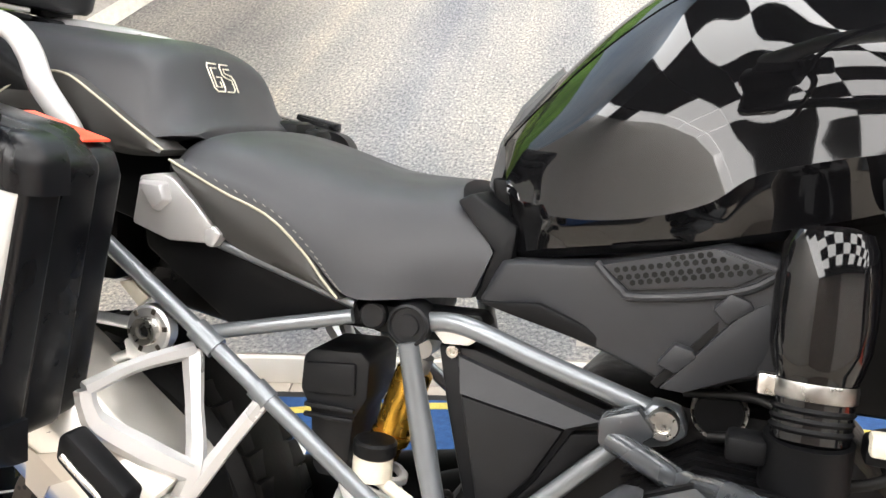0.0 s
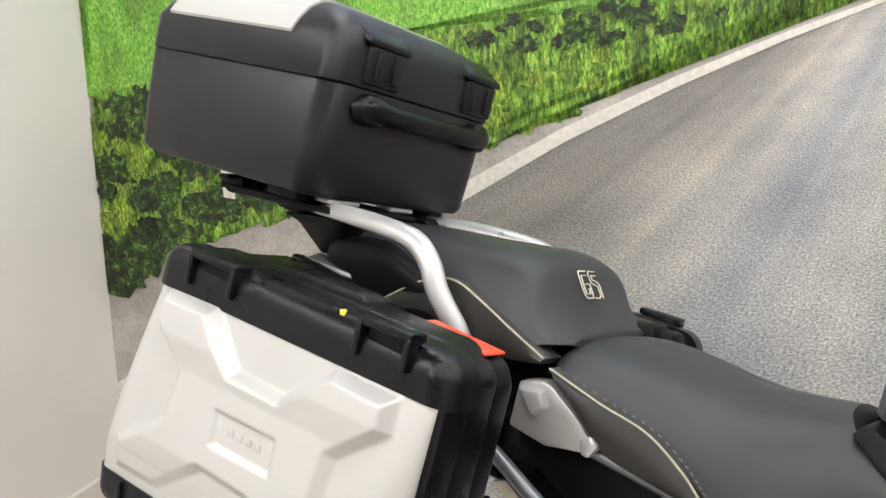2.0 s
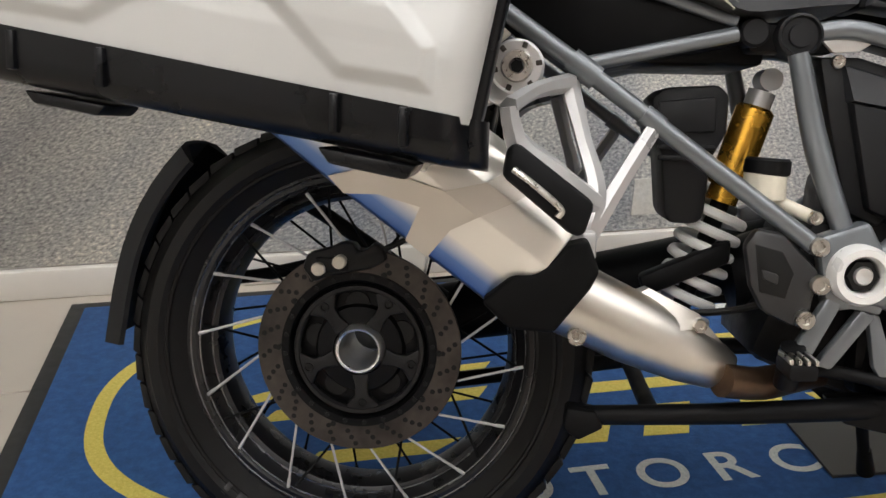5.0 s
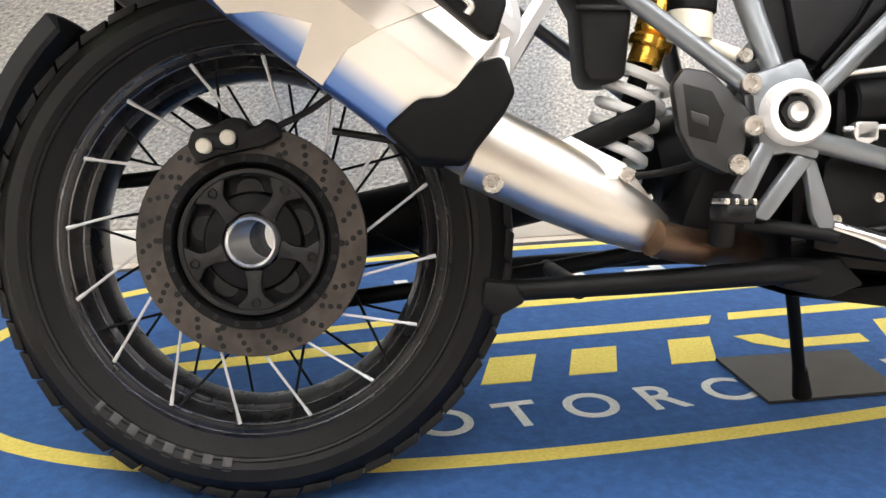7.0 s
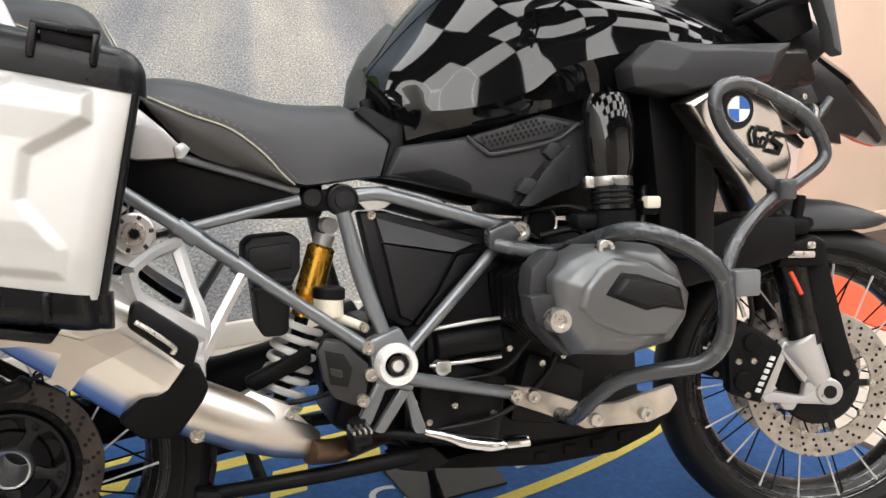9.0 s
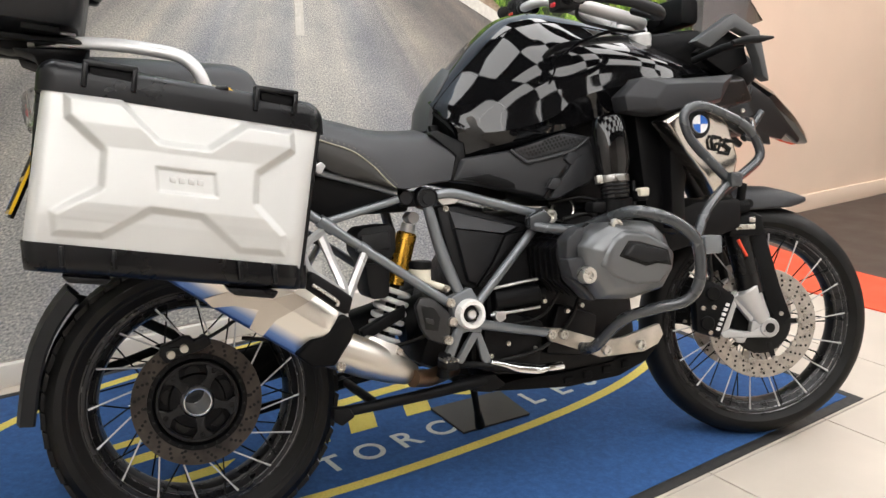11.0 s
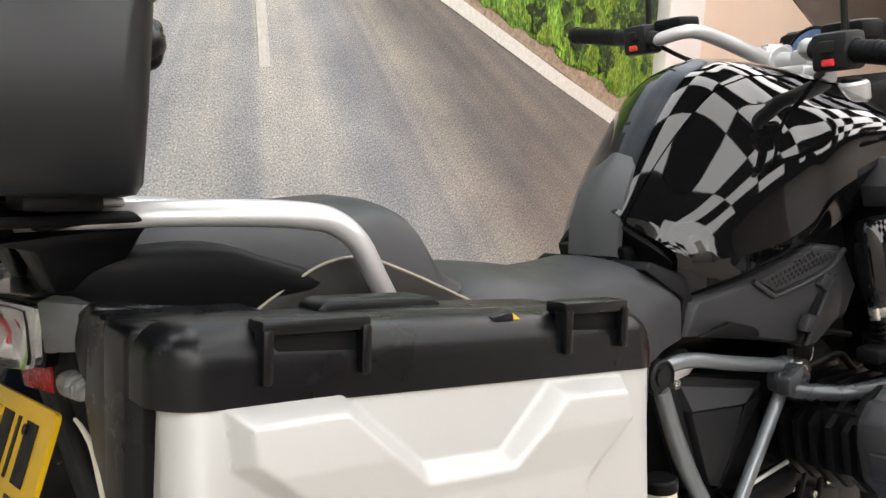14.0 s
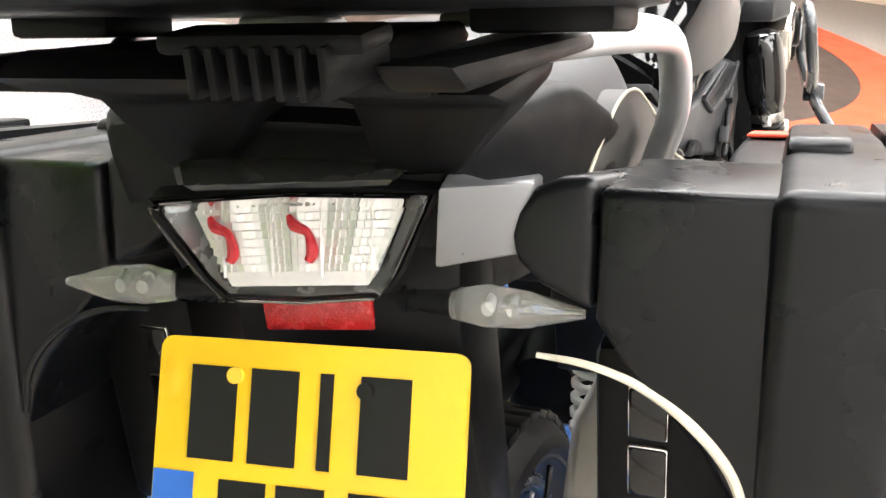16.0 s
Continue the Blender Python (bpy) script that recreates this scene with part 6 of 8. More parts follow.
cushion = part("cushion", seat_loft([(0.185, 0.905, 0.14, 0.03, 0.865, 0.145), (0.21, 0.928, 0.165, 0.035, 0.89, 0.18), (0.27, 0.932, 0.172, 0.045, 0.868, 0.188), (0.34, 0.918, 0.172, 0.05, 0.842, 0.188), (0.40, 0.902, 0.165, 0.055, 0.80, 0.186), (0.445, 0.894, 0.155, 0.055, 0.758, 0.182), (0.5, 0.892, 0.142, 0.05, 0.758, 0.172), (0.55, 0.892, 0.134, 0.046, 0.764, 0.158), (0.6, 0.892, 0.124, 0.042, 0.768, 0.15)]), SEATV, seat, "", 60)
for v in cushion.data.vertices:
    v.co.x = seat_front(v.co.x, v.co.z)
SEAM = [(0.212, 0.895), (0.284, 0.864), (0.346, 0.841), (0.392, 0.806), (0.42, 0.775), (0.44, 0.755)]
LOW = [(0.235, 0.865), (0.27, 0.825), (0.3, 0.80), (0.36, 0.78), (0.41, 0.765), (0.442, 0.753)]
for s in (-1, 1):
    a = spline([(x, s * 0.189, z) for x, z in SEAM], 5)
    b = spline([(x, s * 0.186, z) for x, z in LOW], 5)
    rings = []
    for p, q in zip(a, b):
        rings.append([p, p * 0.66 + q * 0.34 + Vector((0, s * 0.007, 0)), p * 0.33 + q * 0.67 + Vector((0, s * 0.006, 0)), q, q - Vector((0, s * 0.05, 0)), p - Vector((0, s * 0.05, 0))])
    part("seat_side", loft(rings), SEATG, seat, "warm grey side panel", 60)
    part("piping", tube([(x, s * 0.1915, z) for x, z in SEAM], 0.0016, 8, 6), THREAD, seat, "cream piping")
    st = []
    for i, p in enumerate(a[2:-1:1]):
        st.append(box((-0.0026, -0.0006, -0.0005), (0.0026, 0.0006, 0.0005), 0, Matrix.Translation(p + Vector((0.006, s * 0.0015, 0.006))) @ pose(0, 0, 0, 0, 35, 0)))
    tagged(part("stitching", joined(*st), STITCH, seat), "fine dark stitching", kind="stuff")

pil = new("passenger_seat")
pil.parent = bike
tagged(pil, "dark grey vinyl passenger seat with embroidered mark")
part("cushion", seat_loft([(-0.225, 1.04, 0.11, 0.02, 1.0, 0.12), (-0.2, 1.062, 0.125, 0.03, 1.0, 0.14), (-0.1, 1.062, 0.135, 0.035, 0.985, 0.155), (0.0, 1.054, 0.142, 0.035, 0.965, 0.168), (0.06, 1.05, 0.146, 0.035, 0.945, 0.174), (0.115, 1.046, 0.146, 0.035, 0.922, 0.178), (0.143, 1.036, 0.146, 0.035, 0.912, 0.178), (0.158, 1.022, 0.146, 0.035, 0.914, 0.176), (0.174, 0.99, 0.144, 0.034, 0.918, 0.172), (0.196, 0.954, 0.14, 0.022, 0.922, 0.16), (0.214, 0.934, 0.128, 0.008, 0.922, 0.135)]), SEATV, pil, "", 60)
for s in (-1, 1):
    ps = [(-0.08, s * 0.172, 0.948), (-0.04, s * 0.175, 0.968), (0.01, s * 0.179, 0.988), (0.055, s * 0.184, 0.988), (0.1, s * 0.188, 0.966), (0.15, s * 0.19, 0.936), (0.2, s * 0.187, 0.905)]
    part("piping", tube(ps, 0.0016, 8, 6), THREAD, pil, "cream piping")
    lo = [(-0.075, s * 0.165, 0.938), (-0.03, s * 0.165, 0.93), (0.02, s * 0.168, 0.918), (0.06, s * 0.17, 0.906), (0.1, s * 0.173, 0.899), (0.15, s * 0.177, 0.895), (0.195, s * 0.18, 0.897)]
    rings = [[p, p * 0.5 + q * 0.5 + Vector((0, s * 0.008, 0)), q, q - Vector((0, s * 0.05, 0)), p - Vector((0, s * 0.05, 0))] for p, q in zip(spline(ps, 5), spline(lo, 5))]
    part("seat_side", loft(rings), SEATG, pil, "warm grey side panel", 60)
part("seat_base", seat_loft([(-0.24, 1.03, 0.122, 0.01, 0.95, 0.11), (-0.2, 1.042, 0.15, 0.016, 0.94, 0.14), (-0.1, 1.036, 0.168, 0.016, 0.925, 0.16), (-0.03, 1.005, 0.176, 0.014, 0.91, 0.165), (0.05, 0.97, 0.178, 0.014, 0.905, 0.165)]), DARKPL, pil, "black seat base", 60)


def on_front(y, h):
    """A place on the sloping front of the passenger seat, h metres down from its brow."""
    h = 0.82 * h
    return (0.1635 + 0.45 * h, 0.82 * y - 0.022, 1.0215 - 0.89 * h)


gm = joined(*[tube([Vector(on_front(0.004 - y, h)) for y, h in q], 0.0011, 6, smooth=False) for q in (
    [(0.006, 0.006), (0.032, 0.006), (0.036, 0.012), (0.036, 0.05), (0.03, 0.056), (0.008, 0.056), (0.004, 0.05), (0.004, 0.03), (0.018, 0.03)],
    [(0.01, 0.014), (0.027, 0.014), (0.028, 0.048), (0.012, 0.048), (0.012, 0.038)],
    [(-0.03, 0.006), (-0.006, 0.006), (-0.002, 0.012), (-0.003, 0.026), (-0.01, 0.03), (-0.026, 0.034), (-0.027, 0.05), (-0.02, 0.056), (0.0, 0.056)],
    [(-0.03, 0.014), (-0.012, 0.014), (-0.012, 0.022), (-0.03, 0.026), (-0.035, 0.034), (-0.034, 0.056)])])
part("embroidery", gm, CREAM, pil, "pale outlined embroidered mark")
part("strap_end", joined(box((0.16, 0.1, 0.9), (0.232, 0.17, 0.945), 0.012), box((0.2, 0.12, 0.89), (0.255, 0.18, 0.935), 0.012)), DARKPL, pil)

# ---- front fairing, beak, screen, cockpit ----
for s in (-1, 1):
    fp = part("fairing_side", bevel(loft([[(1.0, s * 0.18, 0.95), (1.06, s * 0.18, 0.99), (1.25, s * 0.18, 0.985), (1.4, s * 0.14, 1.0), (1.46, s * 0.12, 0.93), (1.3, s * 0.17, 0.9), (1.08, s * 0.18, 0.9)],
                                          [(1.01, s * 0.25, 0.94), (1.06, s * 0.265, 0.978), (1.25, s * 0.25, 0.97), (1.38, s * 0.2, 0.985), (1.43, s * 0.17, 0.93), (1.27, s * 0.23, 0.91), (1.08, s * 0.26, 0.905)]]), 0.008, 2, 20), SATIN, bike, "satin black fairing panel")
    base = [(0.985, 0.94), (1.032, 0.982), (1.15, 0.978), (1.31, 0.988), (1.26, 0.92), (1.076, 0.892), (0.992, 0.905)]
    outer = [(1.054, 0.93), (1.086, 0.962), (1.16, 0.965), (1.246, 0.964), (1.236, 0.926), (1.084, 0.901), (1.06, 0.91)]
    part("fairing_blade", bevel(loft([[(x, s * 0.2, z) for x, z in base], [(x, s * (0.262 - 0.15 * max(0, x - 1.2)), z) for x, z in base], [(x, s * 0.288, z) for x, z in outer]]), 0.003, 2, 12), GREYPL, fp, "satin grey side blade", 25)
    part("bolt", bolt(1.085, -0.268 if s < 0 else 0.25, 0.915, 0.007, 0.005), BOLT, fp)
    part("indicator_stem", tube([(1.24, s * 0.18, 1.03), (1.27, s * 0.26, 1.05), (1.3, s * 0.3, 1.055)], 0.009), DARKPL, bike)
    part("front_indicator", tube([(1.24, s * 0.33, 1.05), (1.28, s * 0.33, 1.057), (1.32, s * 0.33, 1.06), (1.36, s * 0.33, 1.064)], [0.006, 0.0105, 0.009, 0.003], 14), DARKPL, bike, "slim dark front indicator")
    y0, y1 = sorted((s * 0.155, s * 0.192))
    part("screen_cheek", prism([(1.239, 1.077), (1.362, 1.149), (1.441, 1.107), (1.468, 0.975), (1.446, 0.99), (1.437, 1.03), (1.412, 1.09), (1.361, 1.112), (1.282, 1.06)], y0, y1, 0.006), PADG, bike, "grey screen cheek panel")
    y0, y1 = sorted((s * 0.12, s * 0.156))
    part("cheek_backing", prism([(1.27, 1.055), (1.361, 1.115), (1.415, 1.09), (1.43, 1.03), (1.36, 1.0)], y0, y1, 0.004), DARKPL, bike)
beak = []
for x, crest, w, k in ((1.24, 1.08, 0.19, 1.0), (1.36, 1.066, 0.178, 1.0), (1.5, 1.036, 0.152, 0.8), (1.64, 0.978, 0.118, 0.6), (1.74, 0.915, 0.085, 0.42), (1.8, 0.866, 0.06, 0.3), (1.83, 0.838, 0.04, 0.16)):
    cy = mid_y(x)
    beak.append([(x, cy + w * y, crest - d * k) for y, d in ((-1.0, 0.1), (-0.98, 0.05), (-0.86, 0.018), (-0.45, 0.004), (0, 0), (0.45, 0.004), (0.86, 0.018), (0.98, 0.05), (1.0, 0.1), (0.7, 0.12), (-0.7, 0.12))])
part("beak", loft(beak), GLOSS, bike, "gloss black front beak", 50)
WING = [(1.3, 0.94), (1.31, 1.02), (1.41, 1.025), (1.5, 0.99), (1.59, 0.945), (1.68, 0.862), (1.712, 0.832), (1.702, 0.818), (1.654, 0.847), (1.632, 0.83), (1.582, 0.84), (1.587, 0.817), (1.548, 0.822), (1.46, 0.85), (1.36, 0.9)]
for s in (-1, 1):
    yo = [mid_y(x) + s * (0.178 - 0.12 * (x - 1.3)) for x, z in WING]
    bw = part("beak_wing", bevel(loft([[(x, y, z) for (x, z), y in zip(WING, yo)], [(x, y - s * 0.016, z) for (x, z), y in zip(WING, yo)]]), 0.003, 2, 30), SATIN, bike, "black lower side of the beak")
    yc = mid_y(1.44) + s * 0.166
    part("inner_panel", prism([(1.36, 0.93), (1.375, 0.965), (1.47, 0.945), (1.5, 0.9), (1.45, 0.885)], yc - 0.004, yc + 0.004, 0.002), GREYPL, bw, "dark grey inner panel")
    part("bolt", bolt(1.462, yc - 0.002, 0.91, 0.006, 0.005), BOLT, bw)
    part("strut", rod((1.53, mid_y(1.5) + s * 0.165, 0.905), (1.455, mid_y(1.5) + s * 0.185, 0.835), 0.011, seg=14), CRASH, bw, "grey metal strut")
part("beak_lower", prism([(1.4, 0.93), (1.55, 0.92), (1.68, 0.86), (1.64, 0.85), (1.56, 0.85), (1.4, 0.87)], 0.0, 0.18, 0.008), DARKPL, bike)
part("headlamp", joined(prism([(1.38, 1.05), (1.46, 1.06), (1.5, 1.0), (1.45, 0.96), (1.38, 0.97)], -0.13, 0.13, 0.02)), DARKPL, bike, "dark headlamp housing")
scr = [[(1.30 + 0.05 * k * 1.0 + 0.02 * (1 - (y / 0.17) ** 2), y * (1 - 0.06 * k), 1.14 + 0.055 * (4 - k)) for y in (-0.17, -0.12, -0.06, 0, 0.06, 0.12, 0.17)] for k in range(5)]
bm = bmesh.new()
rows = [[bm.verts.new(p) for p in r] for r in scr]
for a, b in zip(rows, rows[1:]):
    for i in range(6):
        bm.faces.new((a[i], a[i + 1], b[i + 1], b[i]))
ext = bmesh.ops.extrude_face_region(bm, geom=bm.faces[:])
bmesh.ops.translate(bm, vec=(0.004, 0, 0.002), verts=[g for g in ext["geom"] if isinstance(g, bmesh.types.BMVert)])
part("windscreen", bm, SMOKE, bike, "smoked clear windscreen")
part("dash_pod", box((1.3, -0.06, 1.14), (1.36, 0.16, 1.22), 0.02, None), DARKPL, bike, "black instrument pod")
dial = part("instrument_dial", lathe([(0.0001, -0.004), (0.038, -0.004), (0.04, 0.0), (0.04, 0.02)], (0, 0, 0), seg=40), DIALB, bike, "round instrument face with a blue reflection in its colour")
dial.matrix_basis = pose(1.282, 0.07, 1.185, 0, 0, -90) @ pose(0, 0, 0, -35, 0, 0)
part("dial_rim", lathe([(0.0395, -0.007), (0.044, -0.007), (0.045, 0.0), (0.045, 0.022), (0.0395, 0.022)], (0, 0, 0), seg=40, closed=True), DARKPL, dial, "black dial rim")
part("cockpit_body", prism([(1.12, 1.1), (1.3, 1.12), (1.4, 1.08), (1.38, 1.0), (1.15, 1.04)], -0.13, 0.13, 0.02), DARKPL, bike)

bars = new("handlebar")
bars.parent = bike
BL, BR = Vector((1.049, 0.494, 1.272)), Vector((0.804, -0.379, 1.142))
axis = (BR - BL).normalized()
mid = Vector((1.197, 0.054, 1.157))
inL, inR = BL + axis * 0.25, BR - axis * 0.18
part("bar_tube", tube([BL + axis * 0.29, BL + axis * 0.325, Vector((1.0, 0.134, 1.234)), Vector((1.08, 0.127, 1.213)), Vector((1.165, 0.108, 1.176)), mid - axis * 0.06, mid, mid + axis * 0.06, mid + axis * 0.12 + Vector((-0.005, 0, 0.008)), inR + Vector((0.03, 0.02, 0)), inR + axis * 0.02, inR + axis * 0.04], [0.0125, 0.0125, 0.0135, 0.014, 0.0155, 0.0175, 0.0185, 0.0185, 0.0175, 0.0155, 0.014, 0.0135], 16), ALUP, bars, "silver tapered handlebar")
part("hand_guard", tube([BR + Vector((-0.004, -0.008, 0)), BR + Vector((0.04, -0.014, -0.004)), BR + Vector((0.12, -0.016, -0.016)), BR + Vector((0.2, 0.004, -0.03)), BR + Vector((0.25, 0.08, -0.026)), BR + Vector((0.24, 0.16, 0.0))], [0.014, 0.015, 0.013, 0.015, 0.012, 0.01], 14, flat=0.9), PLASTIC, bars, "black hand guard bow")
part("guard_bolt", lathe([(0.0001, -0.004), (0.006, -0.004), (0.007, -0.008), (0.017, -0.008), (0.019, -0.004), (0.019, 0.01)], BR + Vector((-0.004, -0.018, 0)), seg=28), ALU, bars, "round metal bar-end bolt")
for b, sgn in ((BL, 1), (BR, -1)):
    d2 = axis * sgn
    far = 0.11 if sgn > 0 else -0.045
    grip = part("grip", rod(b + d2 * 0.012, b + d2 * (0.135 + far), 0.0165, seg=20), DARKPL, bars, "black rubber grip")
    for k in range(13 if sgn > 0 else 4):
        part("grip_ring", rod(b + d2 * (0.03 + 0.012 * k), b + d2 * (0.036 + 0.012 * k), 0.0172, seg=20), DARKPL, grip)
    part("bar_end", rod(b - d2 * 0.006, b + d2 * 0.014, 0.019, seg=24, bev=0.004), PLASTIC, bars, "round bar-end weight")
    c = b + d2 * (0.165 + far)
    part("switch_sleeve", rod(b + d2 * (0.13 + far), b + d2 * (0.33 if sgn > 0 else 0.17), 0.021, 0.016, seg=20, bev=0.003), PLASTIC, bars)
    part("switch_box", joined(box((-0.028, -0.03, -0.03), (0.025, 0.028, 0.026), 0.008, Matrix.Translation(c)), box((-0.034, -0.012, -0.004), (-0.026, 0.012, 0.014), 0.003, Matrix.Translation(c))), PLASTIC, bars, "black switch housing")
    part("switch_button", joined(box((-0.033, -0.01, -0.022), (-0.026, 0.008, -0.012), 0.002, Matrix.Translation(c))), ORANGE if sgn > 0 else REDLED, bars, "red switch button")
    part("lever", tube([c + Vector((0.04, 0, 0.0)), c - d2 * 0.05 + Vector((0.055, 0, -0.002)), c - d2 * 0.13 + Vector((0.05, 0, -0.01)), c - d2 * 0.17 + Vector((0.045, 0, -0.012))], [0.009, 0.007, 0.006, 0.008], 10), DARKPL, bars, "black hand lever")
    part("master_cylinder", joined(box((0.0, -0.035, 0.01), (0.06, 0.035, 0.04), 0.008, Matrix.Translation(c + d2 * (0.06 if sgn > 0 else 0.01) + Vector((0.02, 0, 0)))), rod(c + Vector((0.04, 0, 0.0)), c + d2 * (0.02 if sgn > 0 else 0.05) + Vector((0.04, 0, 0)), 0.014)), DARKPL, bars, "black fluid reservoir")
    part("mirror_stem", tube([c + Vector((0.02, 0, 0.02)), c + Vector((0.025, 0, 0.1)), c - d2 * 0.02 + Vector((0.04, 0, 0.2))], 0.006, 10), INK, bars)
    part("hand_cable", tube([c + Vector((0.03, 0, -0.01)), c + d2 * 0.12 + Vector((0.09, 0, -0.05)), mid + Vector((0.12, 0, -0.03))], 0.0045, 8), INK, bars)
for k in (-0.055, 0.055):
    rc = part("riser_clamp", rod(mid + axis * k + Vector((0, 0, -0.06)), mid + axis * k + Vector((0, 0, 0.014)), 0.031, 0.027, seg=20, bev=0.006), ALUP, bars, "silver riser clamp")
    part("clamp_cap", box((-0.034, -0.024, -0.004), (0.034, 0.024, 0.028), 0.009, Matrix.Translation(mid + axis * k) @ pose(0, 0, 0, 0, 0, -15.7)), ALUP, rc, "silver clamp cap")
    for dx in (-0.024, 0.024):
        part("clamp_bolt", rod(mid + axis * k + Vector((dx, 0, 0.026)), mid + axis * k + Vector((dx, 0, 0.032)), 0.007, seg=12), BOLT, rc)
    part("clamp_ring", rod(mid + axis * (k - 0.022), mid + axis * (k + 0.024), 0.032, seg=20, bev=0.005), ALUP, rc)
part("top_yoke", joined(box((-0.05, -0.14, -0.062), (0.07, 0.14, -0.042), 0.008, Matrix.Translation(mid) @ pose(0, 0, 0, 6, 8, -15)), rod((1.139, -0.105, 1.07), (1.135, -0.105, 1.108), 0.03, seg=24, bev=0.005), rod((1.225, 0.14, 1.09), (1.22, 0.14, 1.128), 0.03, seg=24, bev=0.005)), ALUP, bars, "silver top yoke")
part("riser_block", box((-0.045, -0.085, -0.05), (0.04, 0.085, -0.012), 0.01, Matrix.Translation(mid) @ pose(0, 0, 0, 0, 6, -15.7)), ALUP, bars, "silver riser block")
part("yoke_cap", rod((1.135, -0.105, 1.107), (1.134, -0.105, 1.115), 0.018, seg=20, bev=0.002), DARKPL, bars)
part("ignition_lock", rod((1.14, 0.03, 1.1), (1.13, 0.03, 1.12), 0.02, seg=20, bev=0.003), DARKPL, bars)

# ---- tail: rails, rack, lamp, plate ----
TY = -0.046
for s, dy in ((-1, 0.0), (1, -0.06)):
    part("grab_rail", tube([(-0.27, s * 0.14 + dy, 1.073), (-0.2, s * 0.175 + dy, 1.071), (-0.1, s * 0.205 + dy, 1.06), (-0.02, s * 0.217 + dy, 1.045), (0.013, s * 0.219 + dy, 1.031), (0.034, s * 0.22 + dy, 1.007), (0.05, s * 0.217 + dy, 0.97), (0.078, s * 0.2 + dy, 0.92), (0.085, s * 0.185 + dy, 0.885)], [0.008, 0.0135, 0.0155, 0.016, 0.016, 0.016, 0.0155, 0.0145, 0.013], 16, flat=0.72), ALUP, bike, "silver grab rail")
rack = part("luggage_rack", prism([(-0.44, 1.098), (-0.42, 1.106), (-0.2, 1.078), (-0.16, 1.074), (-0.16, 1.066), (-0.22, 1.062), (-0.42, 1.088)], -0.115, 0.0, 0.004), DARKPL, bike, "black plastic luggage rack")
for y0, y1 in ((-0.2, -0.165), (0.05, 0.09)):
    part("rack_bar", prism([(-0.42, 1.1), (-0.18, 1.074), (-0.17, 1.062), (-0.4, 1.085)], y0, y1, 0.005), DARKPL, rack)
for x in (-0.37, -0.24):
    part("rack_cross", box((x - 0.02, -0.18, 1.066 - 0.11 * (x + 0.24)), (x + 0.02, 0.07, 1.076 - 0.11 * (x + 0.24)), 0.003), DARKPL, rack)
part("rack_tongue", prism([(-0.345, 1.072), (-0.35, 1.094), (-0.33, 1.099), (-0.24, 1.09), (-0.24, 1.06), (-0.31, 1.062)], -0.143, -0.05, 0.005), DARKPL, rack)
part("fin_bar", box((-0.447, -0.18, 1.108), (-0.42, -0.095, 1.116), 0.003), DARKPL, rack)
for k in range(7):
    part("rack_fin", box((-0.452, -0.114 - 0.009 * k, 1.093), (-0.4, -0.1105 - 0.009 * k, 1.112), 0.001), DARKPL, rack)
for y0, y1, q0, q1 in ((-0.172, -0.076, -0.132, -0.082), (-0.022, 0.104, 0.028, 0.076)):
    part("rack_leg", bevel(loft([[(-0.3, y0, 1.062), (-0.3, y1, 1.062), (-0.16, y1, 1.058), (-0.16, y0, 1.058)], [(-0.262, y0, 1.048), (-0.262, y1, 1.046), (-0.17, y1, 1.046), (-0.17, y0, 1.048)], [(-0.245, q0, 1.002), (-0.245, q1, 0.998), (-0.19, q1, 0.998), (-0.19, q0, 1.002)]]), 0.004, 2, 25), DARKPL, bike, "black rack support")
part("tail_cover", joined(prism([(-0.24, 1.005), (-0.02, 0.995), (0.08, 0.95), (0.02, 0.9), (-0.2, 0.9)], TY - 0.07, TY + 0.08, 0.012), prism([(-0.24, 0.96), (-0.18, 0.95), (-0.16, 0.7), (-0.2, 0.66), (-0.225, 0.72), (-0.25, 0.9)], TY - 0.085, TY + 0.085, 0.01)), DARKPL, bike, "black tail and plate carrier")
for s in (-1, 1):
    part("tail_wing", bevel(loft([[(-0.262, TY + 0.006 + s * 0.08, 0.948), (-0.262, TY + 0.006 + s * 0.086, 0.999), (-0.245, TY + 0.006 + s * 0.086, 1.004), (-0.235, TY + 0.006 + s * 0.08, 0.945)], [(-0.236, TY + s * 0.127, 0.952), (-0.232, TY + s * 0.13, 0.996), (-0.15, TY + s * 0.112, 0.975), (-0.15, TY + s * 0.11, 0.95)]]), 0.003, 2, 20), TAILS, bike, "silver painted tail side")
TC = -0.039
TILTED = Matrix.Translation((-0.262, TC + 0.007, 0.961)) @ pose(0, 0, 0, -1, 0, 11) @ Matrix.Scale(0.88, 4) @ Matrix.Translation((0.255, -TC, -0.96))

INDIC = Matrix.Translation((-0.262, TC + 0.004, 0.954)) @ pose(0, 0, 0, 2.2, 0, 9) @ Matrix.Scale(0.93, 4) @ Matrix.Translation((0.255, -TC, -0.96))


def lamp_ring(x, k, lift=0.0):
    """The lamp's six-sided outline at depth x, shrunk by k."""
    pts = [(-0.1, 0.995), (0.0, 0.999), (0.1, 0.995), (0.07, 0.938), (0.058, 0.923), (0, 0.92), (-0.058, 0.923), (-0.07, 0.938)]
    return [TILTED @ Vector((x + (0.004 if z < 0.95 else 0), TC + y * k, 0.96 + (z - 0.96) * k + lift)) for y, z in pts]


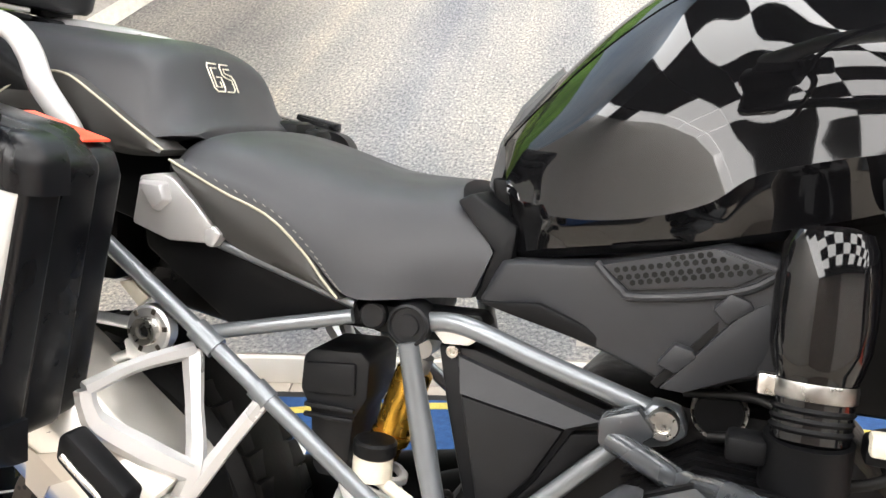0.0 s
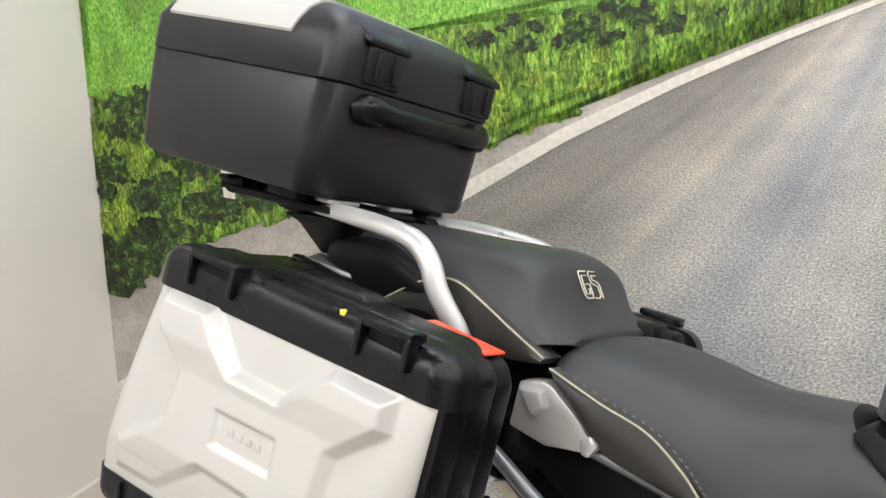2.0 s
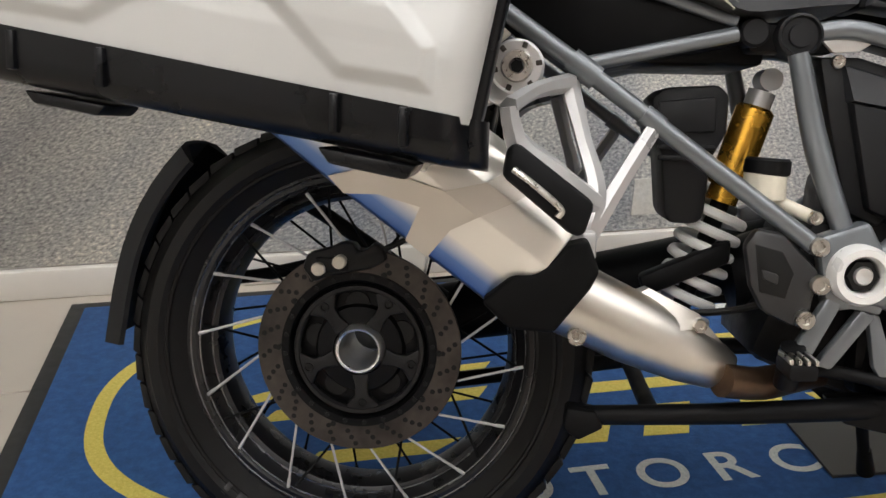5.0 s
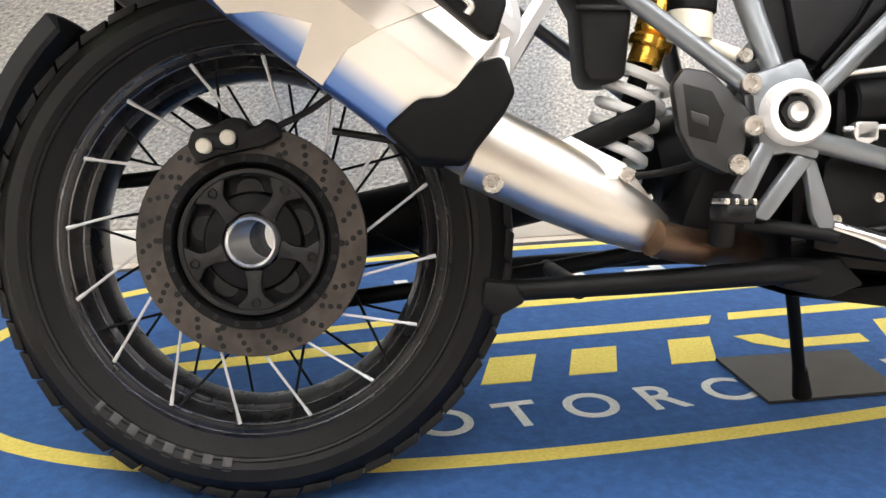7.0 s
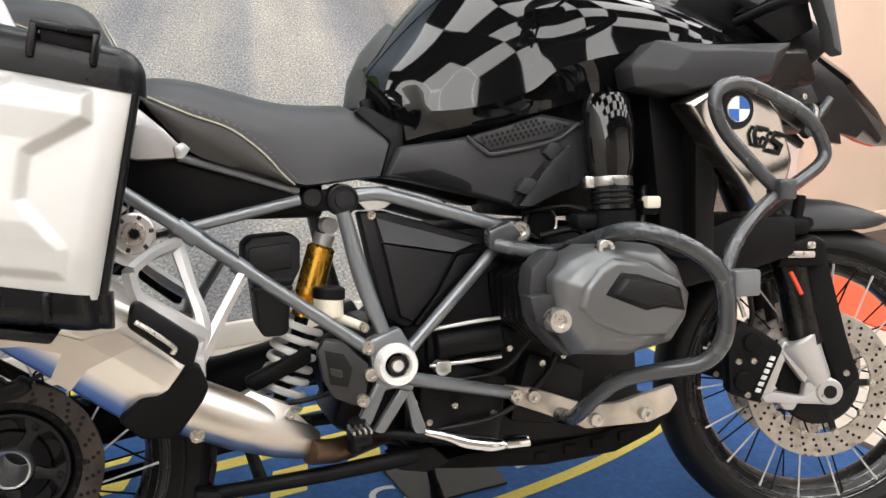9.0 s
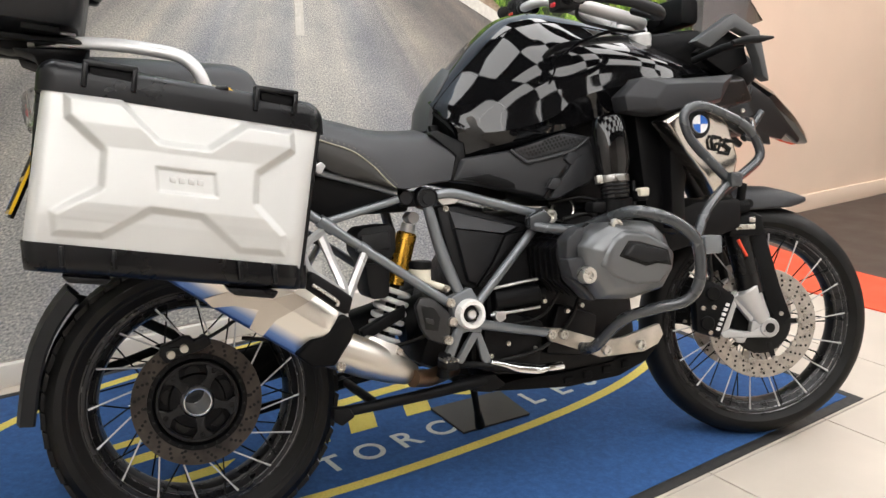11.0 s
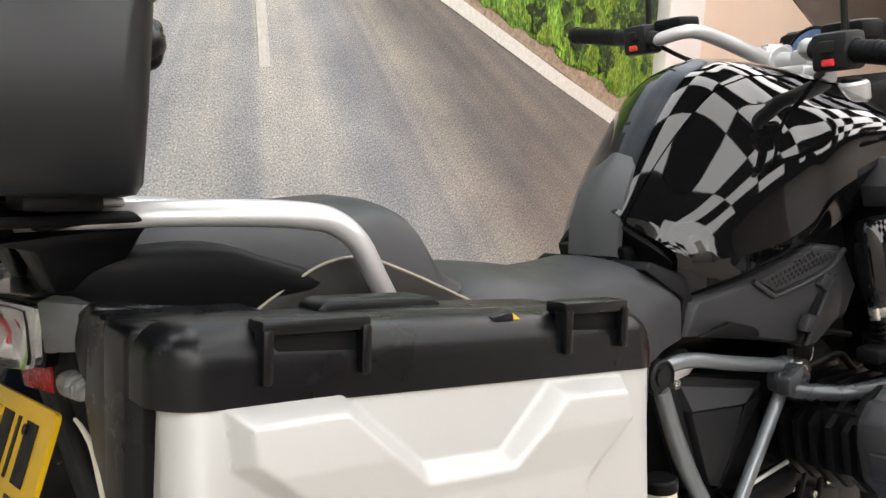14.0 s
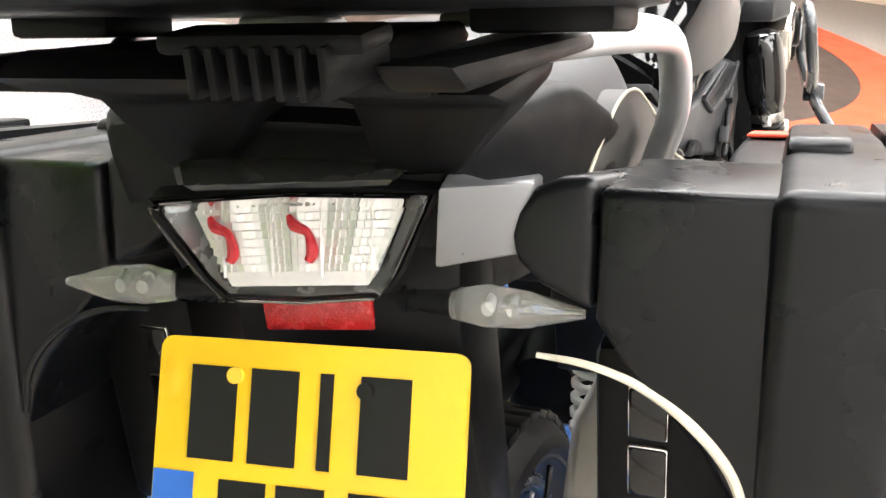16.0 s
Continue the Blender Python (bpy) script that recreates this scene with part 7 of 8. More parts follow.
tl = part("tail_lamp", loft([lamp_ring(-0.235, 1.02), lamp_ring(-0.262, 1.0), lamp_ring(-0.25, 0.97)]), DARKPL, bike, "clear tail lamp with red light strips")
bowl = loft([[TILTED @ Vector((-0.24, TC + y, z)) for y, z in ((-0.078, 0.984), (0.078, 0.984), (0.05, 0.932), (-0.05, 0.932))], [TILTED @ Vector((x, TC + y, z)) for x, y, z in ((-0.252, -0.078, 0.984), (-0.252, 0.078, 0.984), (-0.271, 0.05, 0.932), (-0.271, -0.05, 0.932))]])
part("reflector", bowl, REFLECT, tl, "bright ribbed reflector")
part("lamp_bezel", loft([lamp_ring(-0.268, 0.97), lamp_ring(-0.258, 0.9), lamp_ring(-0.248, 0.8), lamp_ring(-0.246, 0.8), lamp_ring(-0.25, 0.99)], cap=False), BEZEL, tl, "grey bezel inside the lens")
gl = part("lamp_lens", bevel(loft([lamp_ring(-0.275, 1.0), lamp_ring(-0.284, 0.985), lamp_ring(-0.289, 0.95)]), 0.002, 2, 25), LENS, tl, "clear lens")
gl.visible_shadow = False
rimb = loft([lamp_ring(-0.24, 1.07), lamp_ring(-0.266, 1.065), lamp_ring(-0.268, 1.02), lamp_ring(-0.24, 1.0)], cap=False)
part("lamp_rim", rimb, DARKPL, tl, "black lamp rim")
hood = loft([[(-0.15, TC - 0.07, 1.01), (-0.15, TC + 0.07, 1.01), (-0.15, TC + 0.06, 1.0), (-0.15, TC - 0.06, 1.0)], [(-0.23, TC - 0.095, 1.012), (-0.23, TC + 0.095, 1.012), (-0.23, TC + 0.08, 1.001), (-0.23, TC - 0.08, 1.001)], [(-0.268, TC - 0.075, 1.006), (-0.268, TC + 0.075, 1.006), (-0.265, TC + 0.07, 1.001), (-0.265, TC - 0.07, 1.001)]])
hood.transform(TILTED)
part("lamp_hood", hood, BEZELT, tl, "smoky clear top of the lamp")
for y0 in (-0.008, 0.05):
    st = tube([(-0.259, TC + y0 + 0.013, 0.979), (-0.262, TC + y0 + 0.009, 0.973), (-0.264, TC + y0 - 0.001, 0.968), (-0.268, TC + y0 - 0.004, 0.956), (-0.27, TC + y0 - 0.001, 0.95)], [0.002, 0.0042, 0.003, 0.0046, 0.0034], 8)
    st.transform(TILTED)
    part("light_strip", st, REDLED, tl, "red curved light strip")
for k in range(4):
    rb = loft([[(x - 0.0015 * e, TC - 0.054 + 0.036 * k + 0.0012 * e, z) for x, z in ((-0.2545, 0.982), (-0.269, 0.938), (-0.266, 0.938), (-0.2515, 0.982))] for e in (0, 1)])
    rb.transform(TILTED)
    part("reflector_rib", rb, REFLECT, tl)
fac = []
for i in range(26):
    for j in range(8):
        z = 0.985 - 0.0055 * j
        w = 0.074 - 0.42 * (0.985 - z)
        y = -w + 2 * w * (i + 0.5) / 26
        x = -0.2515 - 0.33 * (0.99 - z)
        fac.append(box((-0.0016, -w / 26 * 0.93, -0.0025), (0.0016, w / 26 * 0.93, 0.0025), 0, TILTED @ Matrix.Translation((x, TC + y, z - 0.003)) @ pose(0, 0, 0, 0, 18 + 4 * ((i + j) % 3 - 1), 22 * math.sin(i * 0.72) + 3 * ((i * 2 + j) % 3 - 1))))
tagged(part("reflector_facets", joined(*fac), FACET, tl, "sparkling cut facets of the reflector"), "sparkling cut facets of the reflector", kind="stuff")
rr = box((-0.252, TC - 0.045, 0.885), (-0.244, TC + 0.04, 0.918), 0.003)
rr.transform(TILTED)
part("red_reflector", rr, REDGL, bike, "dark red reflector")
for s in (-1, 1):
    shell = tube([(-0.255, TC + s * 0.1, 0.926), (-0.258, TC + s * 0.122, 0.928), (-0.258, TC + s * 0.15, 0.927), (-0.255, TC + s * 0.187, 0.925)], [0.01, 0.0145, 0.0125, 0.003], 16)
    shell.transform(INDIC)
    ind = part("rear_indicator", shell, FROST, bike, "clear teardrop indicator")
    ind.visible_shadow = False
    stem = rod((-0.235, TC + s * 0.05, 0.922), (-0.25, TC + s * 0.105, 0.926), 0.011, seg=14)
    stem.transform(INDIC)
    st = part("indicator_stem", stem, DARKPL, bike)
    for k in range(5):
        ring = rod((-0.24, TC + s * (0.064 + 0.008 * k), 0.923), (-0.241, TC + s * (0.068 + 0.008 * k), 0.923), 0.013, seg=14)
        ring.transform(INDIC)
        part("stem_ring", ring, DARKPL, st)
    for y0 in (0.124, 0.14):
        bulb = rod((-0.25, TC + s * y0, 0.927), (-0.26, TC + s * y0, 0.927), 0.0042, seg=12)
        bulb.transform(INDIC)
        part("indicator_bulb", bulb, BEZEL, ind)
pl = new("number_plate")
pl.parent = bike
tagged(pl, "yellow rear number plate with black characters")
pl.matrix_basis = pose(-0.271, TC + 0.005, 0.892, 0, 0, 6) @ pose(0, 0, 0, 0, 26, 0) @ Matrix.Scale(0.9, 4)
outline = []
for cy, cz, a0 in ((0.108, -0.01, 0), (-0.108, -0.01, 90), (-0.108, -0.168, 180), (0.108, -0.168, 270)):
    for k in range(6):
        t = radians(a0 + 18 * k)
        outline.append((cy + 0.01 * math.cos(t), cz + 0.01 * math.sin(t)))
plate_sheet = loft([[(-0.003, y, z) for y, z in outline], [(0.003, y, z) for y, z in outline]])
part("plate", plate_sheet, PLATE, pl)
part("blue_band", box((-0.0042, 0.084, -0.172), (-0.0034, 0.117, -0.098), 0), BLUE, pl, "blue band")
for row, cols in ((-0.054, (0.072, 0.024, -0.016, -0.06)), (-0.135, (0.045, 0.0, -0.055))):
    for c in cols:
        w2 = 0.005 if c == -0.016 and row == -0.054 else 0.0185
        part("character_bar", box((-0.0044, c - w2, row - 0.034), (-0.0036, c + w2, row + 0.034), 0), INK, pl, "black bar")
part("plate_screw", rod((-0.007, 0.055, -0.026), (0, 0.055, -0.026), 0.006, seg=14), KEYY, pl)
part("plate_screw", rod((-0.007, -0.045, -0.03), (0, -0.045, -0.03), 0.006, seg=14), INK, pl)
part("plate_holder", box((0.0035, -0.09, -0.185), (0.012, 0.09, -0.012), 0.003), DARKPL, pl)

plate = thing("stand_plate", "dark steel foot plate under the side stand", "foot plate", m=ROOM)
part("sheet", prism([(0.792, 0.205), (0.776, 0.03), (1.01, 0.012), (1.041, 0.182)], 0, 0.005), RUBPLATE, plate).matrix_basis = Matrix(((1, 0, 0, 0), (0, 0, 1, 0), (0, 1, 0, 0.0072), (0, 0, 0, 1)))

# ---- panniers ----
XPLATEAU = [(-0.212, 0.948), (-0.12, 0.934), (-0.064, 0.864), (0.013, 0.85), (0.081, 0.89), (0.17, 0.873), (0.168, 0.832), (0.1, 0.794), (0.092, 0.745), (0.137, 0.687), (0.134, 0.646), (0.049, 0.659), (-0.01, 0.722), (-0.09, 0.739), (-0.17, 0.7), (-0.25, 0.712), (-0.25, 0.755), (-0.172, 0.791), (-0.163, 0.847), (-0.215, 0.905)]


def pannier(s):
    case = thing("pannier", "black pannier with silver face, " + ("above the exhaust" if s < 0 else "on the stand side"), "pannier", "panniers on the motorcycle", LEAN if s < 0 else LEAN @ pose(0, -0.075, 0))
    yi, yo = 0.268, 0.3795
    out = [(-0.25, 1.003), (0.01, 0.963), (0.178, 0.931), (0.213, 0.893), (0.163, 0.6), (0.13, 0.582), (-0.255, 0.652), (-0.297, 0.69)]
    part("body", prism(out, s * 0.307, s * yo, 0.012, 0.0, 4), CASE, case, "black grained plastic body", 50)
    half = [(-0.12, 0.972), (0.01, 0.953), (0.17, 0.921), (0.2, 0.907), (0.21, 0.88), (0.163, 0.608), (0.13, 0.586), (-0.12, 0.63)]
    part("inner_half", prism(half, s * 0.324, s * yi, 0.012, 0.0, 3), CASE, case)
    arch = [(0.322, 0.996), (0.2145, 0.996), (0.2145, 0.92), (0.23, 0.897), (0.255, 0.87), (0.28, 0.846), (0.298, 0.816), (0.31, 0.78), (0.322, 0.75)]
    rear = lambda z: -0.245 - 0.16 * (0.975 - z) + (0.004 if z > 0.985 else 0)
    part("inner_half_rear", bevel(loft([[(rear(z), s * y, z) for y, z in arch], [(-0.1, s * y, z - 0.022) for y, z in arch]]), 0.007, 3, 45), CASE, case, "", 50)
    lip = [(0.2125, 1.002), (0.19, 1.0), (0.174, 0.993), (0.164, 0.98), (0.161, 0.965), (0.165, 0.95), (0.18, 0.936), (0.2125, 0.922)]
    part("inner_bulge", bevel(loft([[(rear(z) + 0.004, s * y, z) for y, z in lip], [(0.02, s * (y + 0.04), z - 0.062) for y, z in lip]]), 0.008, 3, 45), CASE, case, "", 50)
    part("inner_panel", box((-0.19, s * 0.25 - 0.05, 0.66), (-0.1, s * 0.25 + 0.05, 0.87), 0.01), DARKPL, case)
    for k in range(2):
        part("vent_frame", box((-0.193, s * 0.237 - 0.014, 0.803 - 0.046 * k), (-0.188, s * 0.237 + 0.014, 0.844 - 0.046 * k), 0.004), CHROME, case)
        part("inner_vent", box((-0.1945, s * 0.237 - 0.0128, 0.8042 - 0.046 * k), (-0.19, s * 0.237 + 0.0128, 0.8428 - 0.046 * k), 0.004), GLOSS, case)

    A, B, C, D = Vector((-0.236, 0, 0.957)), Vector((0.214, 0, 0.874)), Vector((0.164, 0, 0.621)), Vector((-0.284, 0, 0.701))

    A0 = 0.1

    def swell(a, b):
        """How far the shell stands out, a along it and b down it, both 0 to 1."""
        er = (1 - a) * 0.455
        crown = 0.44 - 0.004 * a
        bt = min(1, b / 0.8)
        h = crown + (0.48 - 0.012 * a - crown) * bt * (1.25 - 0.25 * bt) - 0.005 * max(0, (b - 0.75) / 0.25)
        return h - (h - 0.432) * (1 - (1 - max(0, 1 - er / 0.03) ** 2) ** 0.5)

    def place(P, Q, a, b):
        """A point of the shell: up its flat rear side, round the corner, then along the face."""
        h, run = swell(a, b), (Q - P).normalized()
        if a < 0.4 * A0:
            k = a / (0.4 * A0)
            return P - run * 0.01 * k + Vector((0, 0.391 + (h - 0.03 - 0.391) * k, 0))
        if a < A0:
            t = (a / A0 - 0.4) / 0.6 * math.pi / 2
            return P + run * (-0.01 + 0.024 * (1 - math.cos(t))) + Vector((0, h - 0.03 + 0.03 * math.sin(t), 0))
        k = (a - A0) / (1 - A0)
        S = P + run * 0.014
        return S * (1 - k) + Q * k + Vector((0, h, 0))

    def rim_strip(P, Q, b, rise0, rise1, back):
        """A rounded black edge that carries the shell's outline on above or below it."""
        rings = []
        for i in range(71):
            a = min(1, i / 16 * A0 if i < 16 else A0 + (i - 16) / 48 * (1 - A0))
            turn = radians(15 * max(0, i - 64))
            p = place(P, Q, a, b) + (Q - P).normalized() * 0.016 * math.sin(turn)
            y = p.y + 0.003 - 0.022 * (1 - math.cos(turn))
            p.x -= 0.004 * max(0, 1 - a / A0)
            up = rise0 + (rise1 - rise0) * a
            sg = 1 if up > 0 else -1
            r = min(0.026, abs(up) * 0.7)
            inner = min(back, y - r - 0.001)
            ring = [(p.x, s * inner, p.z - sg * 0.006), (p.x, s * y, p.z - sg * 0.006)]
            for k in range(7):
                t = radians(15 * k)
                ring.append((p.x, s * (y - r + r * math.cos(t)), p.z + up - sg * r + sg * r * math.sin(t)))
            ring.append((p.x, s * inner, p.z + up))
            rings.append(ring)
        return loft(rings)

    layers = []
    for d, h in [(0.0, -0.006), (0.0, 0.02)] + [(0.03 - 0.03 * math.cos(radians(15 * k)), 0.02 + 0.03 * math.sin(radians(15 * k))) for k in range(1, 7)]:
        xr, xe = -0.256 + d, 0.23 - d
        yf = lambda x: 0.443 - 0.004 * (x + 0.236) / 0.45 - d
        plan = [(xr, 0.381)]
        for k in range(9):
            t = radians(11.25 * k)
            plan.append((xr + (0.034 - d) * (1 - math.cos(t)), yf(xr) - (0.036 - d) * (1 - math.sin(t))))
        plan += [(-0.2 + 0.05 * k, yf(-0.2 + 0.05 * k)) for k in range(9)]
        for k in range(7):
            t = radians(15 * k)
            plan.append((xe - (0.032 - d) * (1 - math.sin(t)), yf(xe) - (0.032 - d) * (1 - math.cos(t))))
        plan.append((xe, 0.381))
        layers.append([(x + 0.15 * h * max(0, min(1, -x / 0.2)), s * y, 0.957 - 0.1845 * (x + 0.236) + h) for x, y in plan])
    part("lid", loft(layers), CASE, case, "black lid edge", 50)
    part("base_rim", rim_strip(D, C, 1, -0.045, -0.04, 0.381), CASE, case, "black bottom rim", 50)
    fr = [(0.196, 0.884), (0.214, 0.884), (0.222, 0.872), (0.174, 0.622), (0.164, 0.612), (0.15, 0.614)]
    part("front_rim", prism(fr, s * 0.38, s * 0.432, 0.009, 0.0, 3), CASE, case, "black front edge")
    for x in (-0.235, -0.155, 0.05, 0.11):
        z = 0.672 - 0.172 * (x + 0.235) + 0.005
        part("rim_rib", box((x - 0.004, -0.481 if s < 0 else 0.462, z - 0.016), (x + 0.004, -0.462 if s < 0 else 0.481, z + 0.018), 0.002), CASE, case)
    part("hinge", prism([(-0.24, 0.645), (-0.16, 0.632), (-0.17, 0.622), (-0.23, 0.632)], s * 0.38, s * 0.455, 0.004), CASE, case)
    part("hinge", prism([(0.03, 0.6), (0.12, 0.585), (0.11, 0.572), (0.04, 0.585)], s * 0.38, s * 0.455, 0.004), CASE, case)
    # the pressed aluminium face
    nx, nz = 190, 124
    bm = bmesh.new()
    grid = []
    for j in range(nz + 1):
        row = []
        for i in range(nx + 1):
            a, b = i / nx, j / nz
            a = a * a * (3 - 2 * a) * 0.5 + a * 0.5
            p = place(A * (1 - b) + D * b, B * (1 - b) + C * b, a, b)
            h = p.y
            d = inside((p.x, p.z), XPLATEAU)
            t = max(0, min(1, d / 0.0125)) if a > A0 else 0
            h += 0.013 * (0.15 * t * t * (3 - 2 * t) + 0.85 * t)
            up = p.z - 0.788 + 0.165 * (p.x + 0.028)
            h += (0.007 * max(0, min(1, (up - 0.046) / 0.036)) - 0.006 * max(0, min(1, (-up - 0.05) / 0.032))) * t
            ex0 = max(abs(p.x + 0.028) - 0.048, abs(p.z - 0.788 + 0.165 * (p.x + 0.028)) - 0.02)
            t = max(0, min(1, (ex0 + 0.003) / 0.006))
            h -= 0.006 * (1 - t * t * (3 - 2 * t))
            row.append(bm.verts.new((p.x, s * h, p.z)))
        grid.append(row)
    for r0, r1 in zip(grid, grid[1:]):
        for i in range(nx):
            bm.faces.new((r0[i], r0[i + 1], r1[i + 1], r1[i]))
    rimv = [grid[0][i] for i in range(nx + 1)] + [grid[j][nx] for j in range(1, nz + 1)] + [grid[nz][i] for i in range(nx - 1, -1, -1)] + [grid[j][0] for j in range(nz - 1, 0, -1)]
    back = [bm.verts.new((v.co.x, s * max(0.375, abs(v.co.y) - 0.02), v.co.z)) for v in rimv]
    for i in range(len(rimv)):
        k = (i + 1) % len(rimv)
        bm.faces.new((rimv[i], rimv[k], back[k], back[i]))
    face = part("face_shell", bm, SHELL, case, "pressed silver aluminium face with raised cross", 50)
    for k in range(4):
        xb = -0.056 + 0.015 * k
        part("emblem_bar", prism([(xb, 0.7845 - 0.165 * (xb + 0.028)), (xb + 0.01, 0.7845 - 0.165 * (xb + 0.038)), (xb + 0.01, 0.7945 - 0.165 * (xb + 0.038)), (xb, 0.7945 - 0.165 * (xb + 0.028))], s * 0.46, s * 0.4705, 0.0008), SHELL, face)
    # latch bows
    for x0, x1 in ((-0.178, -0.09), (0.104, 0.182)):
        z0, z1 = 1.004 - 0.165 * (x0 + 0.18), 1.004 - 0.165 * (x1 + 0.18)
        yb = 0.44 - 0.004 * ((x0 + x1) / 2 + 0.236) / 0.45 + 0.005
        tilt = Matrix.Translation(((x0 + x1) / 2, 0, (z0 + z1) / 2 - 0.004)) @ pose(0, 0, 0, 0, 9.4, 0)
        hl = (x1 - x0) / 2
        ya, yc, yd = sorted((s * (yb - 0.024), s * (yb + 0.004))), sorted((s * (yb - 0.012), s * (yb + 0.006))), 0
        part("latch_bow", joined(box((-hl, ya[0], -0.009), (hl, ya[1], 0.002), 0.003, tilt), box((-hl, yc[0], -0.044), (-hl + 0.009, yc[1], -0.004), 0.003, tilt), box((hl - 0.009, yc[0], -0.042), (hl, yc[1], -0.004), 0.003, tilt)), CASE, case, "black latch bow")
        part("latch_pad", prism([(x0 + 0.01, z0 - 0.006), (x1 - 0.01, z1 - 0.006), (x1 - 0.01, z1 - 0.03), (x0 + 0.01, z0 - 0.03)], s * (yb - 0.03), s * (yb - 0.004), 0.003), DARKPL, case)
    part("corner_strip", prism([(0.09, 0.943), (0.195, 0.918), (0.195, 0.914), (0.09, 0.939)], s * 0.275, s * 0.32, 0.002), ORANGE, case, "red-orange corner strip")
    part("carry_handle", joined(prism([(-0.088, 0.98), (-0.078, 0.986), (0.028, 0.968), (0.04, 0.958), (0.03, 0.942), (-0.085, 0.961)], s * 0.31, s * 0.352, 0.005)), CASE, case, "folded black carry handle")
    lk = part("lock", box((0.036, s * 0.42 - 0.008, 0.945), (0.06, s * 0.42 + 0.008, 0.9555), 0.003), CASE, case, "black lock with a yellow insert")
    part("lock_insert", prism([(0.06, 0.944), (0.071, 0.944), (0.06, 0.954)], s * 0.42 - 0.006, s * 0.42 + 0.006, 0.001), KEYY, lk, "yellow lock insert")
    part("wheel_arch_trim", tube([(-0.256, s * 0.18, 0.895), (-0.257, s * 0.21, 0.893), (-0.258, s * 0.24, 0.884), (-0.262, s * 0.27, 0.866), (-0.266, s * 0.295, 0.838), (-0.27, s * 0.308, 0.8)], [0.0018, 0.0024, 0.0028, 0.0034, 0.0036, 0.0036], 10), CREAM if s < 0 else CASE, case, "moulded edge trim")
    return case


pannier(-1)
pannier(1)

# ---- top box ----
tb = thing("top_box", "black hard plastic top box with metal lid plate", "top box", m=LEAN @ pose(-0.184, -0.041, 1.086, 0, 9, 0) @ Matrix.Diagonal((0.939, 1.27, 1, 1)))
HW = 0.17
part("tub", rounded([(0.0, -0.4, -0.008, HW - 0.02, 0.03), (0.003, -0.418, 0.004, HW - 0.008, 0.034), (0.012, -0.426, 0.009, HW - 0.002, 0.036), (0.08, -0.434, 0.013, HW, 0.036), (0.167, -0.44, 0.017, HW + 0.001, 0.036), (0.1695, -0.439, 0.016, HW - 0.001, 0.036)]), BOXP, tb, "black grained tub", 40)
part("lid", rounded([(0.1705, -0.44, 0.017, HW, 0.036), (0.173, -0.442, 0.02, HW + 0.002, 0.037), (0.225, -0.442, 0.021, HW + 0.002, 0.037), (0.25, -0.432, 0.014, HW - 0.007, 0.04), (0.272, -0.412, -0.01, HW - 0.022, 0.04), (0.287, -0.385, -0.062, HW - 0.042, 0.04), (0.292, -0.36, -0.09, HW - 0.06, 0.036)]), BOXP, tb, "black grained lid", 40)
band2 = [(HW + 0.0045, 0.232), (HW - 0.0042, 0.2515), (HW - 0.019, 0.2735), (HW - 0.039, 0.2885), (HW - 0.058, 0.2935)]
sheet = []
for x in (-0.385, -0.085):
    sheet.append([(x, -y, z) for y, z in band2] + [(x, y, z) for y, z in band2[::-1]] + [(x, y - 0.002, z - 0.004) for y, z in band2] + [(x, -y + 0.002, z - 0.004) for y, z in band2[::-1]])
part("lid_plate", loft(sheet), SHELL, tb, "brushed metal lid plate", 25)
